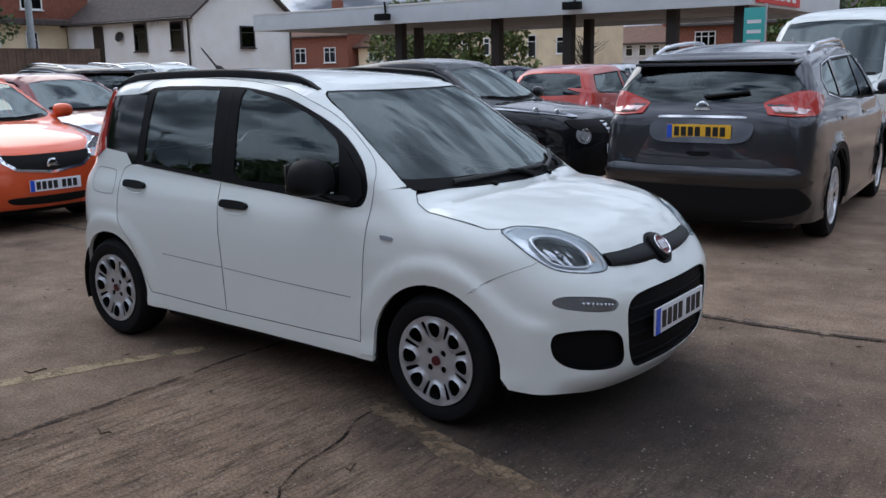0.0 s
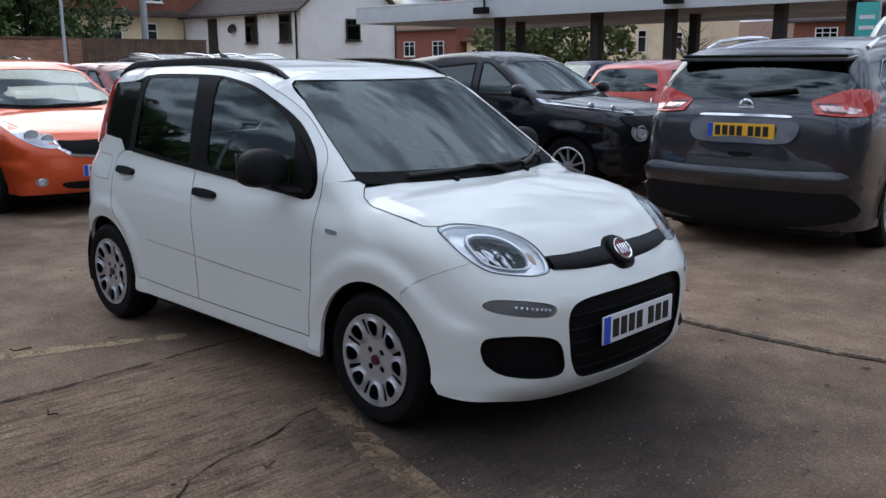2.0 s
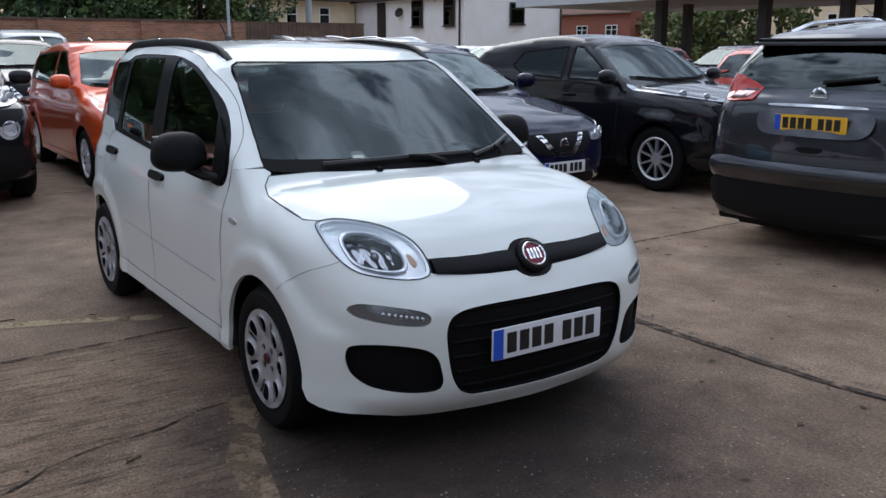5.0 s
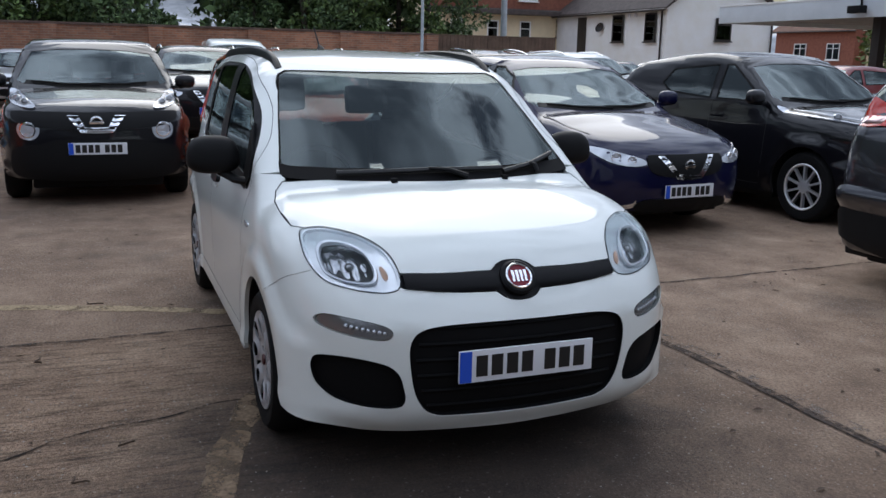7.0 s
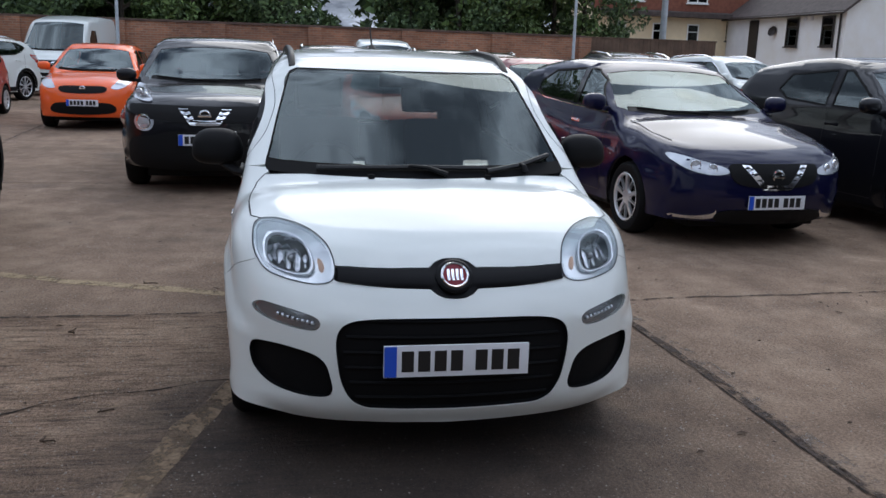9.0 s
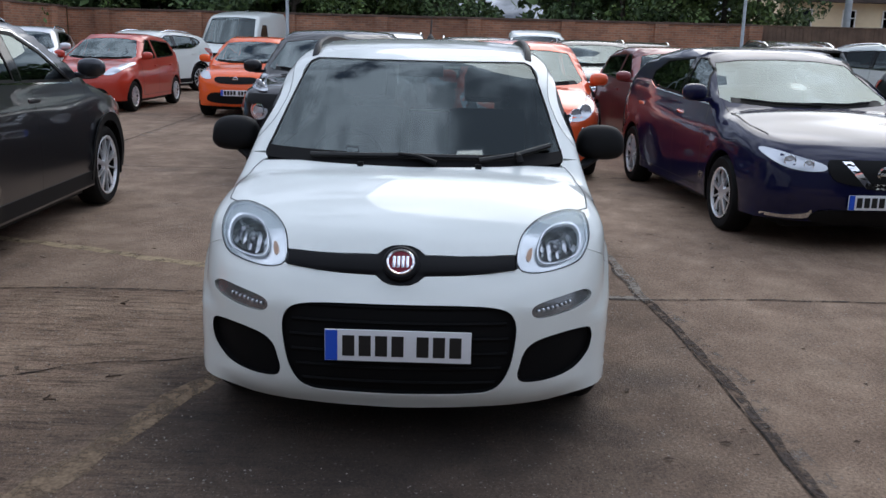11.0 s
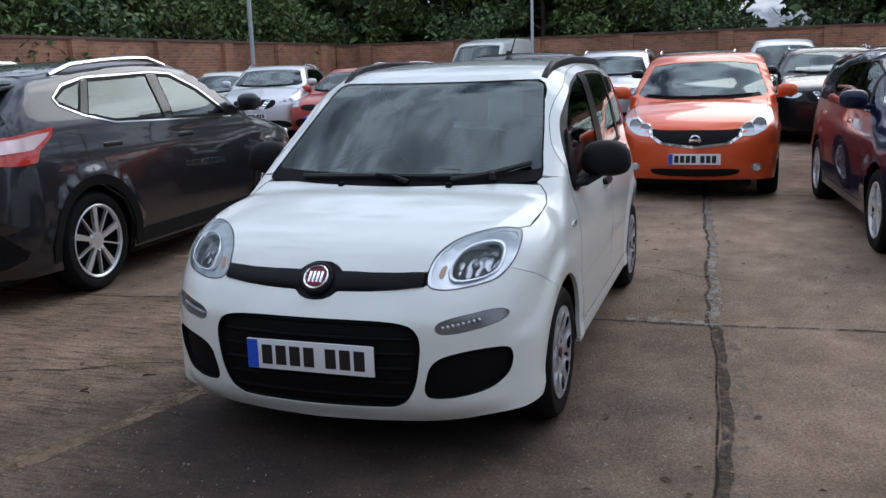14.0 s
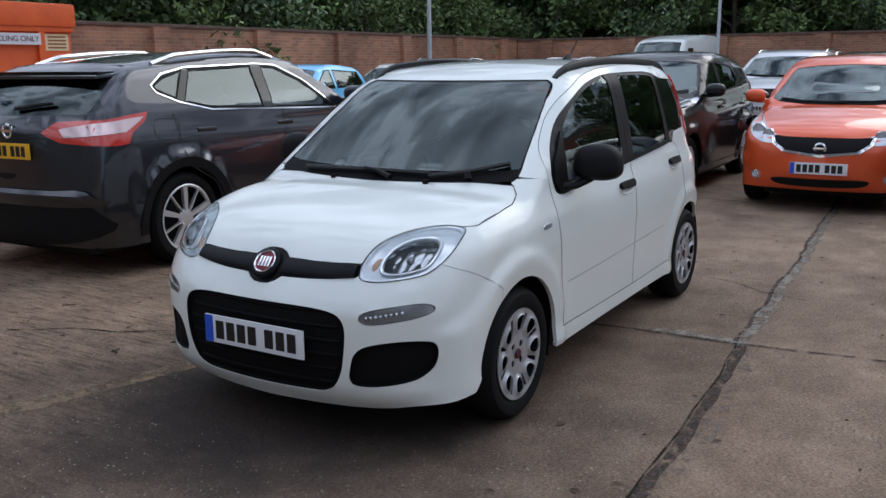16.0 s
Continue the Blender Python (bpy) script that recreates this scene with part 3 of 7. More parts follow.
def underside(parent, d):
    nose, tail, w, r = d["wb"] / 2 + d["fo"], -d["wb"] / 2 - d["ro"], d["half"], d["r"]
    bm = bmesh.new()
    box(bm, tail + 0.2, nose - 0.3, -w + 0.28, w - 0.28, 0.155, 0.62, 0.03)
    box(bm, -d["wb"] / 2 + r + 0.08, d["wb"] / 2 - r - 0.08, -w + 0.09, w - 0.09, 0.165, 0.5, 0.03)
    box(bm, tail + 0.12, -d["wb"] / 2 - r - 0.07, -w + 0.16, w - 0.16, 0.19, 0.5, 0.03)
    box(bm, d["wb"] / 2 + r + 0.07, nose - 0.34, -w + 0.3, w - 0.3, 0.185, 0.5, 0.03)
    part("underbody", bm, M_TRIM, parent)
    for x in (d["wb"] / 2, -d["wb"] / 2):
        V, F = [], []
        n, R = 14, r + 0.06
        for i in range(n + 1):
            t = math.pi * (-0.1 + 1.2 * i / n)
            for yy in (w - 0.03, w - 0.3):
                V.append((x + R * math.cos(t), yy, r + R * math.sin(t)))
        F = [(2 * i, 2 * i + 1, 2 * i + 3, 2 * i + 2) for i in range(n)]
        both("wheel_arch_liner", np.array(V), F, M_TRIM, parent)


def mirror_part(parent, x, y, z, material, size=1.0):
    for s in (-1, 1):
        bm = bmesh.new()
        bmesh.ops.create_icosphere(bm, subdivisions=3, radius=1)
        for v in bm.verts:
            a = Vector([math.copysign(abs(c) ** 0.75, c) for c in v.co])
            v.co = Vector((x + (0.075 if a.x > 0 else 0.045) * a.x * size, s * (y + 0.12 * size) + 0.11 * size * a.y, z + 0.075 * size * a.z))
        box(bm, x - 0.03, x + 0.03, min(s * (y - 0.03), s * (y + 0.1)), max(s * (y - 0.03), s * (y + 0.1)), z - 0.08 * size, z - 0.04 * size, 0.012)
        part("door_mirror", bm, material, parent)


def ribbon(sh, pts3, width, off=0.002, material=None, parent=None, name="panel_gap", view="S"):
    """A narrow strip laid along a line on the skin."""
    P = np.array(pts3)
    d = np.gradient(P, axis=0)
    N = sh.normal(P)
    s = np.cross(N, d)
    s /= np.maximum(np.linalg.norm(s, axis=1, keepdims=True), 1e-9)
    A, B = P + s * width / 2 + N * off, P - s * width / 2 + N * off
    n = len(P)
    V = np.concatenate([A, B])
    F = [(i, i + n, i + 1 + n, i + 1) for i in range(n - 1)]
    return V, F


def car(d, m, material, label, name="parked_car", group="parked cars", step=0.1, plates=(1, 1), detail=2):
    """A parked car of one model. d: its measures and outlines. Alike cars share their meshes and differ in paint."""
    key = (id(d), step)
    if key in BUILT:
        first, coat = BUILT[key]
        e = copy_thing(first, m)
        tagged(e, label)
        for o in e.children_recursive:
            if o.data and o.data.materials[0] == coat and coat != material:
                o.material_slots[0].link = "OBJECT"
                o.material_slots[0].material = material
        return e
    e = build_car(d, m, material, label, name, group, step, plates, detail)
    BUILT[key] = (e, material)
    return e


BUILT = {}


def lamp_bowls(e, sh, P, kind):
    """Round bowls with dark middles behind a clear cover."""
    c = P.mean(0)
    w, hgt = P[:, 1].max() - P[:, 1].min(), P[:, 2].max() - P[:, 2].min()
    spots = [(0.0, 0.4 * min(w, hgt))] if kind == "fog_light" else [(-0.2 * w, 0.24 * hgt), (0.1 * w, 0.28 * hgt)]
    slope = (P[np.argmax(P[:, 1]), 2] - P[np.argmin(P[:, 1]), 2]) / max(w, 0.01)
    for dy, r in spots:
        q = sh.F([(c[1] + dy, c[2] + dy * slope * 0.7)])[0]
        for s in (-1, 1):
            V, F = lathe([(r, 0.0), (r, 0.012), (r * 0.86, 0.014), (r * 0.8, 0.002)], 20)
            o = mesh_part("lamp_bowl", V, F, M_CHROME, e)
            o.matrix_basis = pose(q[0] - 0.004, s * q[1], q[2], 0, 0, -90 + s * 22)
            V, F = lathe([(r * 0.8, 0.004), (r * 0.4, 0.006), (0, 0.012)], 20)
            mesh_part("lamp_lens", V, F, M_BULBGLASS, o)


def build_car(d, m, material, label, name, group, step, plates, detail):
    sh = make_shape(d)
    e = thing(name, m, label, "car", group)
    nose, tail = d["wb"] / 2 + d["fo"], -d["wb"] / 2 - d["ro"]
    (cx, cz), (rx, rz), (tx, tz), (gx, gz) = d["cowl"], d["roof"], d["tailroof"], d["tailglass"]
    half, H, belt = d["half"], d["H"], d.get("belt", d["cowl"][1])
    A = lambda z: cx + (z - cz) * (rx - cx) / (rz - cz)
    k = sh.scurve * 0.55
    zt = H - 0.13
    yt = half - d.get("tumble", 0.2) - 0.09
    ws = line([(0, rz - 0.05), (yt * 0.6, rz - 0.06), (yt, rz - 0.09), (half - 0.13, cz + 0.07), (half - 0.2, cz + 0.035), (0.35, cz + 0.01), (0, cz + 0.01)], 0.08)
    rw = line([(0, tz - 0.06), (yt * 0.7, tz - 0.07), (yt - 0.03, tz - 0.1), (half - d.get("rwide", 0.2), gz + 0.06), (half - d.get("rwide", 0.2) - 0.06, gz + 0.02), (0, gz)], 0.08)
    xB = d.get("xB", -0.12)
    zb = belt + 0.05
    if "win" in d:
        wins = d["win"]
    else:
        xc = gx + 0.35
        wins = [[(A(zb) - k - 0.13, zb), (xB + 0.05, zb + 0.015), (xB + 0.05, zt), (A(zt) - k - 0.12, zt), (A((zb + zt) / 2) - k - 0.13, (zb + zt) / 2)],
                [(xB - 0.05, zb + 0.015), (xc + 0.1, zb + 0.05), (xc + 0.02, zb + 0.1), (xc + 0.12, zt - 0.05), (xB - 0.05, zt)]]
    body = shell(sh, d, step, wins, ws, rw)
    o = mesh_part("body", *body, material, e)
    o.data.normals_split_custom_set_from_vertices([tuple(v) for v in sh.normal(body[0])])
    if detail > 0:
        mesh_part("lining", *shell(sh, d, 0.2, wins, ws, rw, -0.03), M_LINER, e)
    tint = d.get("glass", M_GLASS)
    wsm = [(-a, b) for a, b in ws[1:-1]][::-1]
    pane = panel(sh, sh.F(ws + wsm), (), step, -0.004, 0, "front")
    o = mesh_part("windscreen", *pane, M_GLASS, e)
    o.data.normals_split_custom_set_from_vertices([tuple(v) for v in sh.normal(pane[0])])
    rwm = [(-a, b) for a, b in rw[1:-1]][::-1]
    mesh_part("rear_window", *panel(sh, sh.B(rw + rwm), (), step, -0.004, 0, "back"), M_TINT, e)
    for i, w in enumerate(wins):
        both("side_window", *panel(sh, sh.S(w), (), step, -0.004, 0, "side"), M_GLASS if i == 0 else tint, e)
        if detail > 0:
            o = sh.S(dense(np.array(w, float), 0.08))
            both("window_trim", *ribbon(sh, np.concatenate([o, o[:1]]), 0.022), M_TRIM if "dlo" in d else d.get("wintrim", M_TRIM), e)
    for a, b, c2, f2 in d.get("pillars", ()):
        both("window_pillar", *panel(sh, sh.S(dense(np.array((a, b, c2, f2), float), 0.06)), (), step, 0.0025, 0, "side"), M_GLOSSBLACK, e)
    if "dlo" in d:
        o = sh.S(line(d["dlo"] + d["dlo"][:1] if d["dlo"][-1][1] > 1.3 else d["dlo"], 0.05))
        both("window_trim", *ribbon(sh, o, 0.011, 0.006), d["wintrim"], e)
    # waist, gaps and handles
    if detail > 0:
        xd = A(zb) - k - 0.05
        for pts in ([(xd, belt - 0.0), (xd - 0.02, 0.6), (xd - 0.05, 0.3)], [(xB, belt + 0.05), (xB + 0.0, 0.6), (xB, 0.3)], [(d["wb"] / -2 + 0.42, 0.33), (d["wb"] / -2 + 0.3, 0.6), (d["wb"] / -2 + 0.02, 0.76), (d["wb"] / -2 - 0.05, belt + 0.05)], [(xd - 0.05, 0.3), (d["wb"] / -2 + 0.42, 0.3)]):
            both("panel_gap", *ribbon(sh, sh.S(line(pts, 0.05)), 0.008), M_INK, e)
        yb = half - 0.14
        both("panel_gap", *ribbon(sh, sh.T(line([(cx - 0.12, yb), (nose - 0.75, yb), (nose - 0.5, yb - 0.05)], 0.05)), 0.007), M_INK, e)
        for hx in d.get("hxs", (xB + 0.1, d["wb"] / -2 + 0.25)):
            p = sh.S([(hx, d.get("hz", belt - 0.09))])[0]
            for s in (-1, 1):
                part("door_handle", box(bmesh.new(), p[0] - 0.1, p[0] + 0.1, s * p[1] - 0.008, s * p[1] + 0.022, p[2] - 0.018, p[2] + 0.018, 0.012), d.get("handle", material), e)
    # lamps, grille and trim from the model's outlines
    for name2, pts, mt, lab in d.get("front_parts", ()):
        P = sh.F(dense(np.array(pts, float), 0.06)) if name2 == "chrome_v" else sh.F(rounded(pts, 5))
        if name2 in ("headlight", "fog_light", "daytime_light"):
            both(name2, *panel(sh, P, (), 0.05, 0.002, 0.012, "strip"), mt, e, lab)
            if detail > 1 and name2 != "daytime_light":
                lamp_bowls(e, sh, P, name2)
        else:
            mesh_part(name2, *panel(sh, P, (), 0.05, 0.01, 0.02, "front"), mt, e, lab)
    for name2, pts, mt, lab in d.get("rear_parts", ()):
        if name2 == "tail_light":
            P = np.concatenate([sh.S([p[1:]]) if len(p) == 3 else sh.B([p]) for p in pts])
        else:
            P = sh.B(rounded(pts, 5))
        if name2 == "tail_light":
            both(name2, *panel(sh, P, (), 0.06, 0.008, 0.02, "strip"), mt, e, lab)
        else:
            V, Fc = panel(sh, P, (), 0.045, 0.012 if name2 == "bumper_trim" else 0.006, 0.02, "back")
            t = np.clip((V[:, 2] - P[:, 2].min()) / (P[:, 2].max() - P[:, 2].min()), 0, 1)
            if name2 == "plate_recess":
                V[:, 0] -= 0.04 * (1 - t)
            elif name2 == "bumper":
                V[:, 0] -= 0.055 * np.clip(1 - np.abs(t - 0.62) / 0.5, 0, 1) ** 0.6
            mesh_part(name2, V, Fc, material if mt is None else mt, e, lab)
    for name2, pts, mt, lab in d.get("side_parts", ()):
        P = sh.S(dense(np.array(pts, float), 0.05))
        both(name2, *panel(sh, P, (), 0.08, 0.008, 0.015, "strip"), mt, e, lab)
    if d.get("clad"):
        for hx in (d["wb"] / 2, -d["wb"] / 2):
            o = arc(hx, d["r"], sh.arch + 0.002, -8, 188, 24) + arc(hx, d["r"], sh.arch + d["clad"], 188, -8, 24)
            both("arch_trim", *panel(sh, sh.S(o), (), 0.07, 0.008, 0.015, "strip"), M_TRIM, e)
    if d.get("tailgate"):
        o = d["tailgate"]
        P = sh.B(line(o + [(-a, b) for a, b in o[:-1]][::-1], 0.05))
        mesh_part("panel_gap", *ribbon(sh, P, 0.008, 0.0015), M_INK, e)
        mesh_part("tailgate_latch", *panel(sh, sh.B(rounded([(0.09, o[-1][1] + 0.05), (0.06, o[-1][1] + 0.015), (-0.06, o[-1][1] + 0.015), (-0.09, o[-1][1] + 0.05)], 4)), (), 0.04, 0.003, 0, "back"), M_TRIM, e)
    if d.get("lampwhite"):
        P = np.concatenate([sh.S([p[1:]]) if len(p) == 3 else sh.B([p]) for p in d["lampwhite"]])
        both("lamp_insert", *panel(sh, P, (), 0.05, 0.0115, 0.01, "strip"), M_INSERT, e)
    if d.get("flap"):
        P = sh.S(rounded(d["flap"], 4)) * [1, -1, 1]
        mesh_part("fuel_flap", *ribbon(sh, np.concatenate([P, P[:1]]), 0.006, 0.0015), M_INK, e)
    if plates[0]:
        p = sh.F([(0, d["plate"])])[0]
        plate_bars(e, pose(p[0] + 0.012, 0, p[2], 0, 0, 0), False)
    if plates[1]:
        p = sh.B([(0, d["rplate"])])[0]
        plate_bars(e, pose(p[0] - (0.034 if "lampwhite" in d and d["rplate"] > 0.92 else 0.012), 0, p[2], 0, 0, 180), True)
    mp = sh.S([(A(belt) - k - 0.25, belt + 0.05)])[0]
    mirror_part(e, mp[0] + 0.02, mp[1], mp[2] + 0.07, d.get("mirror", material))
    if d.get("rails"):
        ys = half - d.get("tumble", 0.2) - 0.06
        x0, x1 = tx + 0.35, rx - 0.3
        pts = [(x0, ys)] + [(x0 + (x1 - x0) * i / 12, ys) for i in range(1, 12)] + [(x1, ys)]
        P = sh.T(pts)
        for s in (-1, 1):
            bm = bmesh.new()
            tube(bm, [(p[0], s * p[1], p[2] + 0.045 * min(1, 6 * min(i, len(P) - 1 - i) / 12) - 0.005) for i, p in enumerate(P)], 0.018, 8)
            part("roof_rail", bm, d["rails"], e)
    # rear spoiler and wipers
    if d.get("spoiler"):
        bm = bmesh.new()
        w = half - 0.22
        P = sh.T([(tx + 0.1, 0)])[0]
        box(bm, tx - d["spoiler"], tx + 0.16, -w, w, P[2] - 0.036, P[2] - 0.012, 0.011)
        for v in bm.verts:
            t = max(0, (tx + 0.16 - v.co.x) / (d["spoiler"] + 0.16))
            v.co.z -= 0.03 * t * t + 0.05 * (v.co.y / w) ** 2
            v.co.y *= 1 - 0.05 * t
        part("spoiler_underside", box(bmesh.new(), tx - d["spoiler"] * 0.75, tx + 0.05, -w * 0.93, w * 0.93, P[2] - 0.105, P[2] - 0.06, 0.012), M_GLOSSBLACK, e)
        part("rear_spoiler", bm, d.get("spoilermat", material), e)
    if d.get("rwiper"):
        P = sh.B(line([(0.0, gz + 0.05), (-0.35, gz + 0.09)], 0.1))
        bm = bmesh.new()
        tube(bm, [p + np.array([-0.02, 0, 0]) for p in P], 0.014, 6)
        part("rear_wiper", bm, M_TRIM, e)
    for pts in ([(-0.6, cz + 0.055), (-0.3, cz + 0.03), (0.06, cz + 0.022)], [(-0.02, cz + 0.035), (0.3, cz + 0.032), (0.54, cz + 0.05)]):
        P = sh.F(line(pts, 0.08))
        bm = bmesh.new()
        tube(bm, [p + np.array([0.012, 0, 0.01]) for p in P], 0.011, 5)
        part("wiper", bm, M_TRIM, e)
    wb_ = half - 0.2
    o = line([(-wb_, cz + 0.036), (-0.35, cz + 0.011), (0, cz + 0.011), (0.35, cz + 0.011), (wb_, cz + 0.036), (wb_ - 0.02, cz + 0.075), (0.35, cz + 0.05), (0, cz + 0.047), (-0.35, cz + 0.05), (-wb_ + 0.02, cz + 0.075)], 0.06)
    mesh_part("cowl", *panel(sh, sh.F(o), (), step, 0.001, 0, "front"), M_TRIM, e)
    if detail > 0:
        interior(e, d)
    underside(e, d)
    tr = half - d.get("inset", 0.115)
    for x in (d["wb"] / 2, -d["wb"] / 2):
        for s in (-1, 1):
            wheel(e, x, s * tr, d["r"], d["rim"], 0.2, d["style"], s)
    bd = d.get("badge")
    if bd:
        for kind, z, s in bd:
            p = (sh.F if kind == "f" else sh.B)([(0, z)])[0]
            V, F = lathe([(s, 0), (s, 0.012), (s * 0.78, 0.016), (s * 0.74, 0.008), (s * 0.7, 0.008)], 28)
            o = mesh_part("badge", V, F, M_CHROME, e)
            o.matrix_basis = pose(p[0] + (0.0 if kind == "f" else 0.0), 0, z, 0, 0, -90 if kind == "f" else 90)
            part("badge_bar", box(bmesh.new(), -s * 1.05, s * 1.05, 0.008, 0.018, -s * 0.2, s * 0.2, 0.003), M_CHROME, o)
    return e


# ---- models ----
def sym(p):
    return p + [(-a, b) for a, b in p[::-1] if a > 1e-6]


V_CHROME = lambda w, z0, z1: [(w, z1), (w - 0.07, z1), (w * 0.5 - 0.03, z0 + 0.02), (0, z0 + 0.02), (0, z0), (w * 0.55, z0)]
JUKE = dict(wb=2.53, fo=0.86, ro=0.75, half=0.88, H=1.6, r=0.335, rim=0.225, style=10, bonnet=(1.85, 0.97), cowl=(0.92, 1.08), roof=(0.2, 1.53), tailroof=(-1.55, 1.49), tailglass=(-1.88, 1.1),
            belt=1.03, flare=0.05, xB=-0.05, win=[[(0.65, 1.1), (0.0, 1.11), (0.0, 1.46), (0.1, 1.46), (0.36, 1.3)], [(-0.1, 1.11), (-0.75, 1.15), (-0.93, 1.24), (-0.8, 1.4), (-0.1, 1.46)]], plate=0.56, rplate=0.8, inset=0.12, bottom=0.24, glass=M_TINT, tumble=0.18, badge=(("f", 0.8, 0.062), ("b", 0.95, 0.06)),
            front_parts=(("grille", sym([(0, 0.885), (0.4, 0.89), (0.7, 0.895), (0.745, 0.87), (0.7, 0.8), (0.45, 0.745), (0, 0.735)]), M_TRIM, "black mesh grille"),
                         ("fog_light", [(0.6, 0.825), (0.67, 0.8), (0.7, 0.73), (0.67, 0.66), (0.6, 0.635), (0.53, 0.66), (0.5, 0.73), (0.53, 0.8)], M_LAMP, "round clear headlight"),
                         ("headlight", [(0.54, 0.955), (0.56, 0.925), (0.7, 0.945), (0.8, 1.0), (0.8, 1.07), (0.7, 1.04)], M_LAMP, ""),
                         ("lower_grille", sym([(0, 0.64), (0.34, 0.64), (0.5, 0.6), (0.72, 0.56), (0.76, 0.4), (0.7, 0.3), (0.4, 0.26), (0, 0.255)]), M_TRIM, "black lower bumper"),
                         ("chrome_v", [(0.26, 0.86), (0.165, 0.86), (0.1, 0.755), (0, 0.752), (-0.1, 0.755), (-0.165, 0.86), (-0.26, 0.86), (-0.14, 0.705), (0, 0.70), (0.14, 0.705)], M_CHROME, "")),
            rear_parts=(("tail_light", [(0.58, 1.05), (0.7, 1.0), ("s", -1.9, 0.98), ("s", -1.7, 1.08), ("s", -1.62, 1.2), ("s", -1.72, 1.2), ("s", -1.88, 1.1)], M_REDLAMP, ""),))
XTRAIL = dict(wb=2.705, fo=0.95, ro=0.98, half=0.91, H=1.68, r=0.36, rim=0.25, style=5, bonnet=(2.05, 0.98), cowl=(1.12, 1.14), roof=(0.35, 1.6), tailroof=(-1.92, 1.57), tailglass=(-2.2, 1.17),
              belt=1.1, flare=0.025, plate=0.6, rplate=0.95, clad=0.06, tailgate=[(0.62, 1.2), (0.66, 1.05), (0.7, 0.9), (0.58, 0.79), (0.47, 0.745), (0, 0.735)], lampwhite=[(0.52, 1.14), (0.56, 1.095), (0.7, 1.085), ("s", -2.15, 1.085), ("s", -2.1, 1.12), (0.68, 1.14)], inset=0.13, glass=M_TINT, rails=M_CHROME, spoiler=0.13, rwide=0.12, rwiper=True, pillars=[((-0.07, 1.15), (-0.07, 1.53), (-0.17, 1.53), (-0.17, 1.15)), ((-1.1, 1.18), (-1.05, 1.5), (-1.17, 1.5), (-1.17, 1.19))], dlo=[(0.65, 1.12), (-0.1, 1.135), (-1.15, 1.17), (-1.6, 1.225), (-1.7, 1.34), (-1.5, 1.465), (-1.1, 1.52), (-0.15, 1.55), (0.12, 1.545), (0.4, 1.395)], badge=(("b", 1.13, 0.06), ("f", 0.85, 0.06)),
              win=[[(0.62, 1.13), (-0.07, 1.15), (-0.07, 1.53), (0.1, 1.53), (0.38, 1.38)], [(-0.17, 1.15), (-1.1, 1.18), (-1.05, 1.5), (-0.17, 1.53)], [(-1.17, 1.19), (-1.6, 1.24), (-1.68, 1.34), (-1.5, 1.45), (-1.17, 1.5)]], wintrim=M_CHROME,
              front_parts=(("headlight", [(0.5, 0.9), (0.7, 0.92), (0.84, 1.0), (0.82, 0.86), (0.6, 0.82)], M_LAMP, ""), ("grille", sym([(0, 0.95), (0.45, 0.93), (0.4, 0.78), (0, 0.74)]), M_TRIM, ""),
                           ("chrome_v", [(0.34, 0.93), (0.25, 0.93), (0.14, 0.79), (0, 0.78), (-0.14, 0.79), (-0.25, 0.93), (-0.34, 0.93), (-0.2, 0.74), (0, 0.72), (0.2, 0.74)], M_CHROME, ""),
                           ("lower_grille", sym([(0, 0.48), (0.6, 0.46), (0.66, 0.34), (0, 0.32)]), M_TRIM, "")),
              rear_parts=(("tail_light", [(0.46, 1.17), (0.51, 1.085), (0.68, 1.07), ("s", -2.1, 1.07), ("s", -1.95, 1.1), ("s", -1.78, 1.21), ("s", -1.95, 1.25), ("s", -2.06, 1.265), (0.7, 1.26), (0.5, 1.195)], M_REDLAMP, ""), ("bumper_trim", sym([(0, 0.51), (0.5, 0.51), (0.78, 0.51), (0.78, 0.32), (0, 0.22)]), M_TRIM, ""),
                          ("plate_recess", sym([(0, 1.045), (0.36, 1.03), (0.42, 0.96), (0.34, 0.87), (0, 0.86)]), None, ""), ("bumper", sym([(0, 0.67), (0.45, 0.67), (0.7, 0.68), (0.8, 0.64), (0.8, 0.52), (0, 0.5)]), None, ""), ("chrome_strip", sym([(0, 1.075), (0.3, 1.072), (0.36, 1.06), (0.3, 1.055), (0, 1.057)]), M_CHROME, "")))
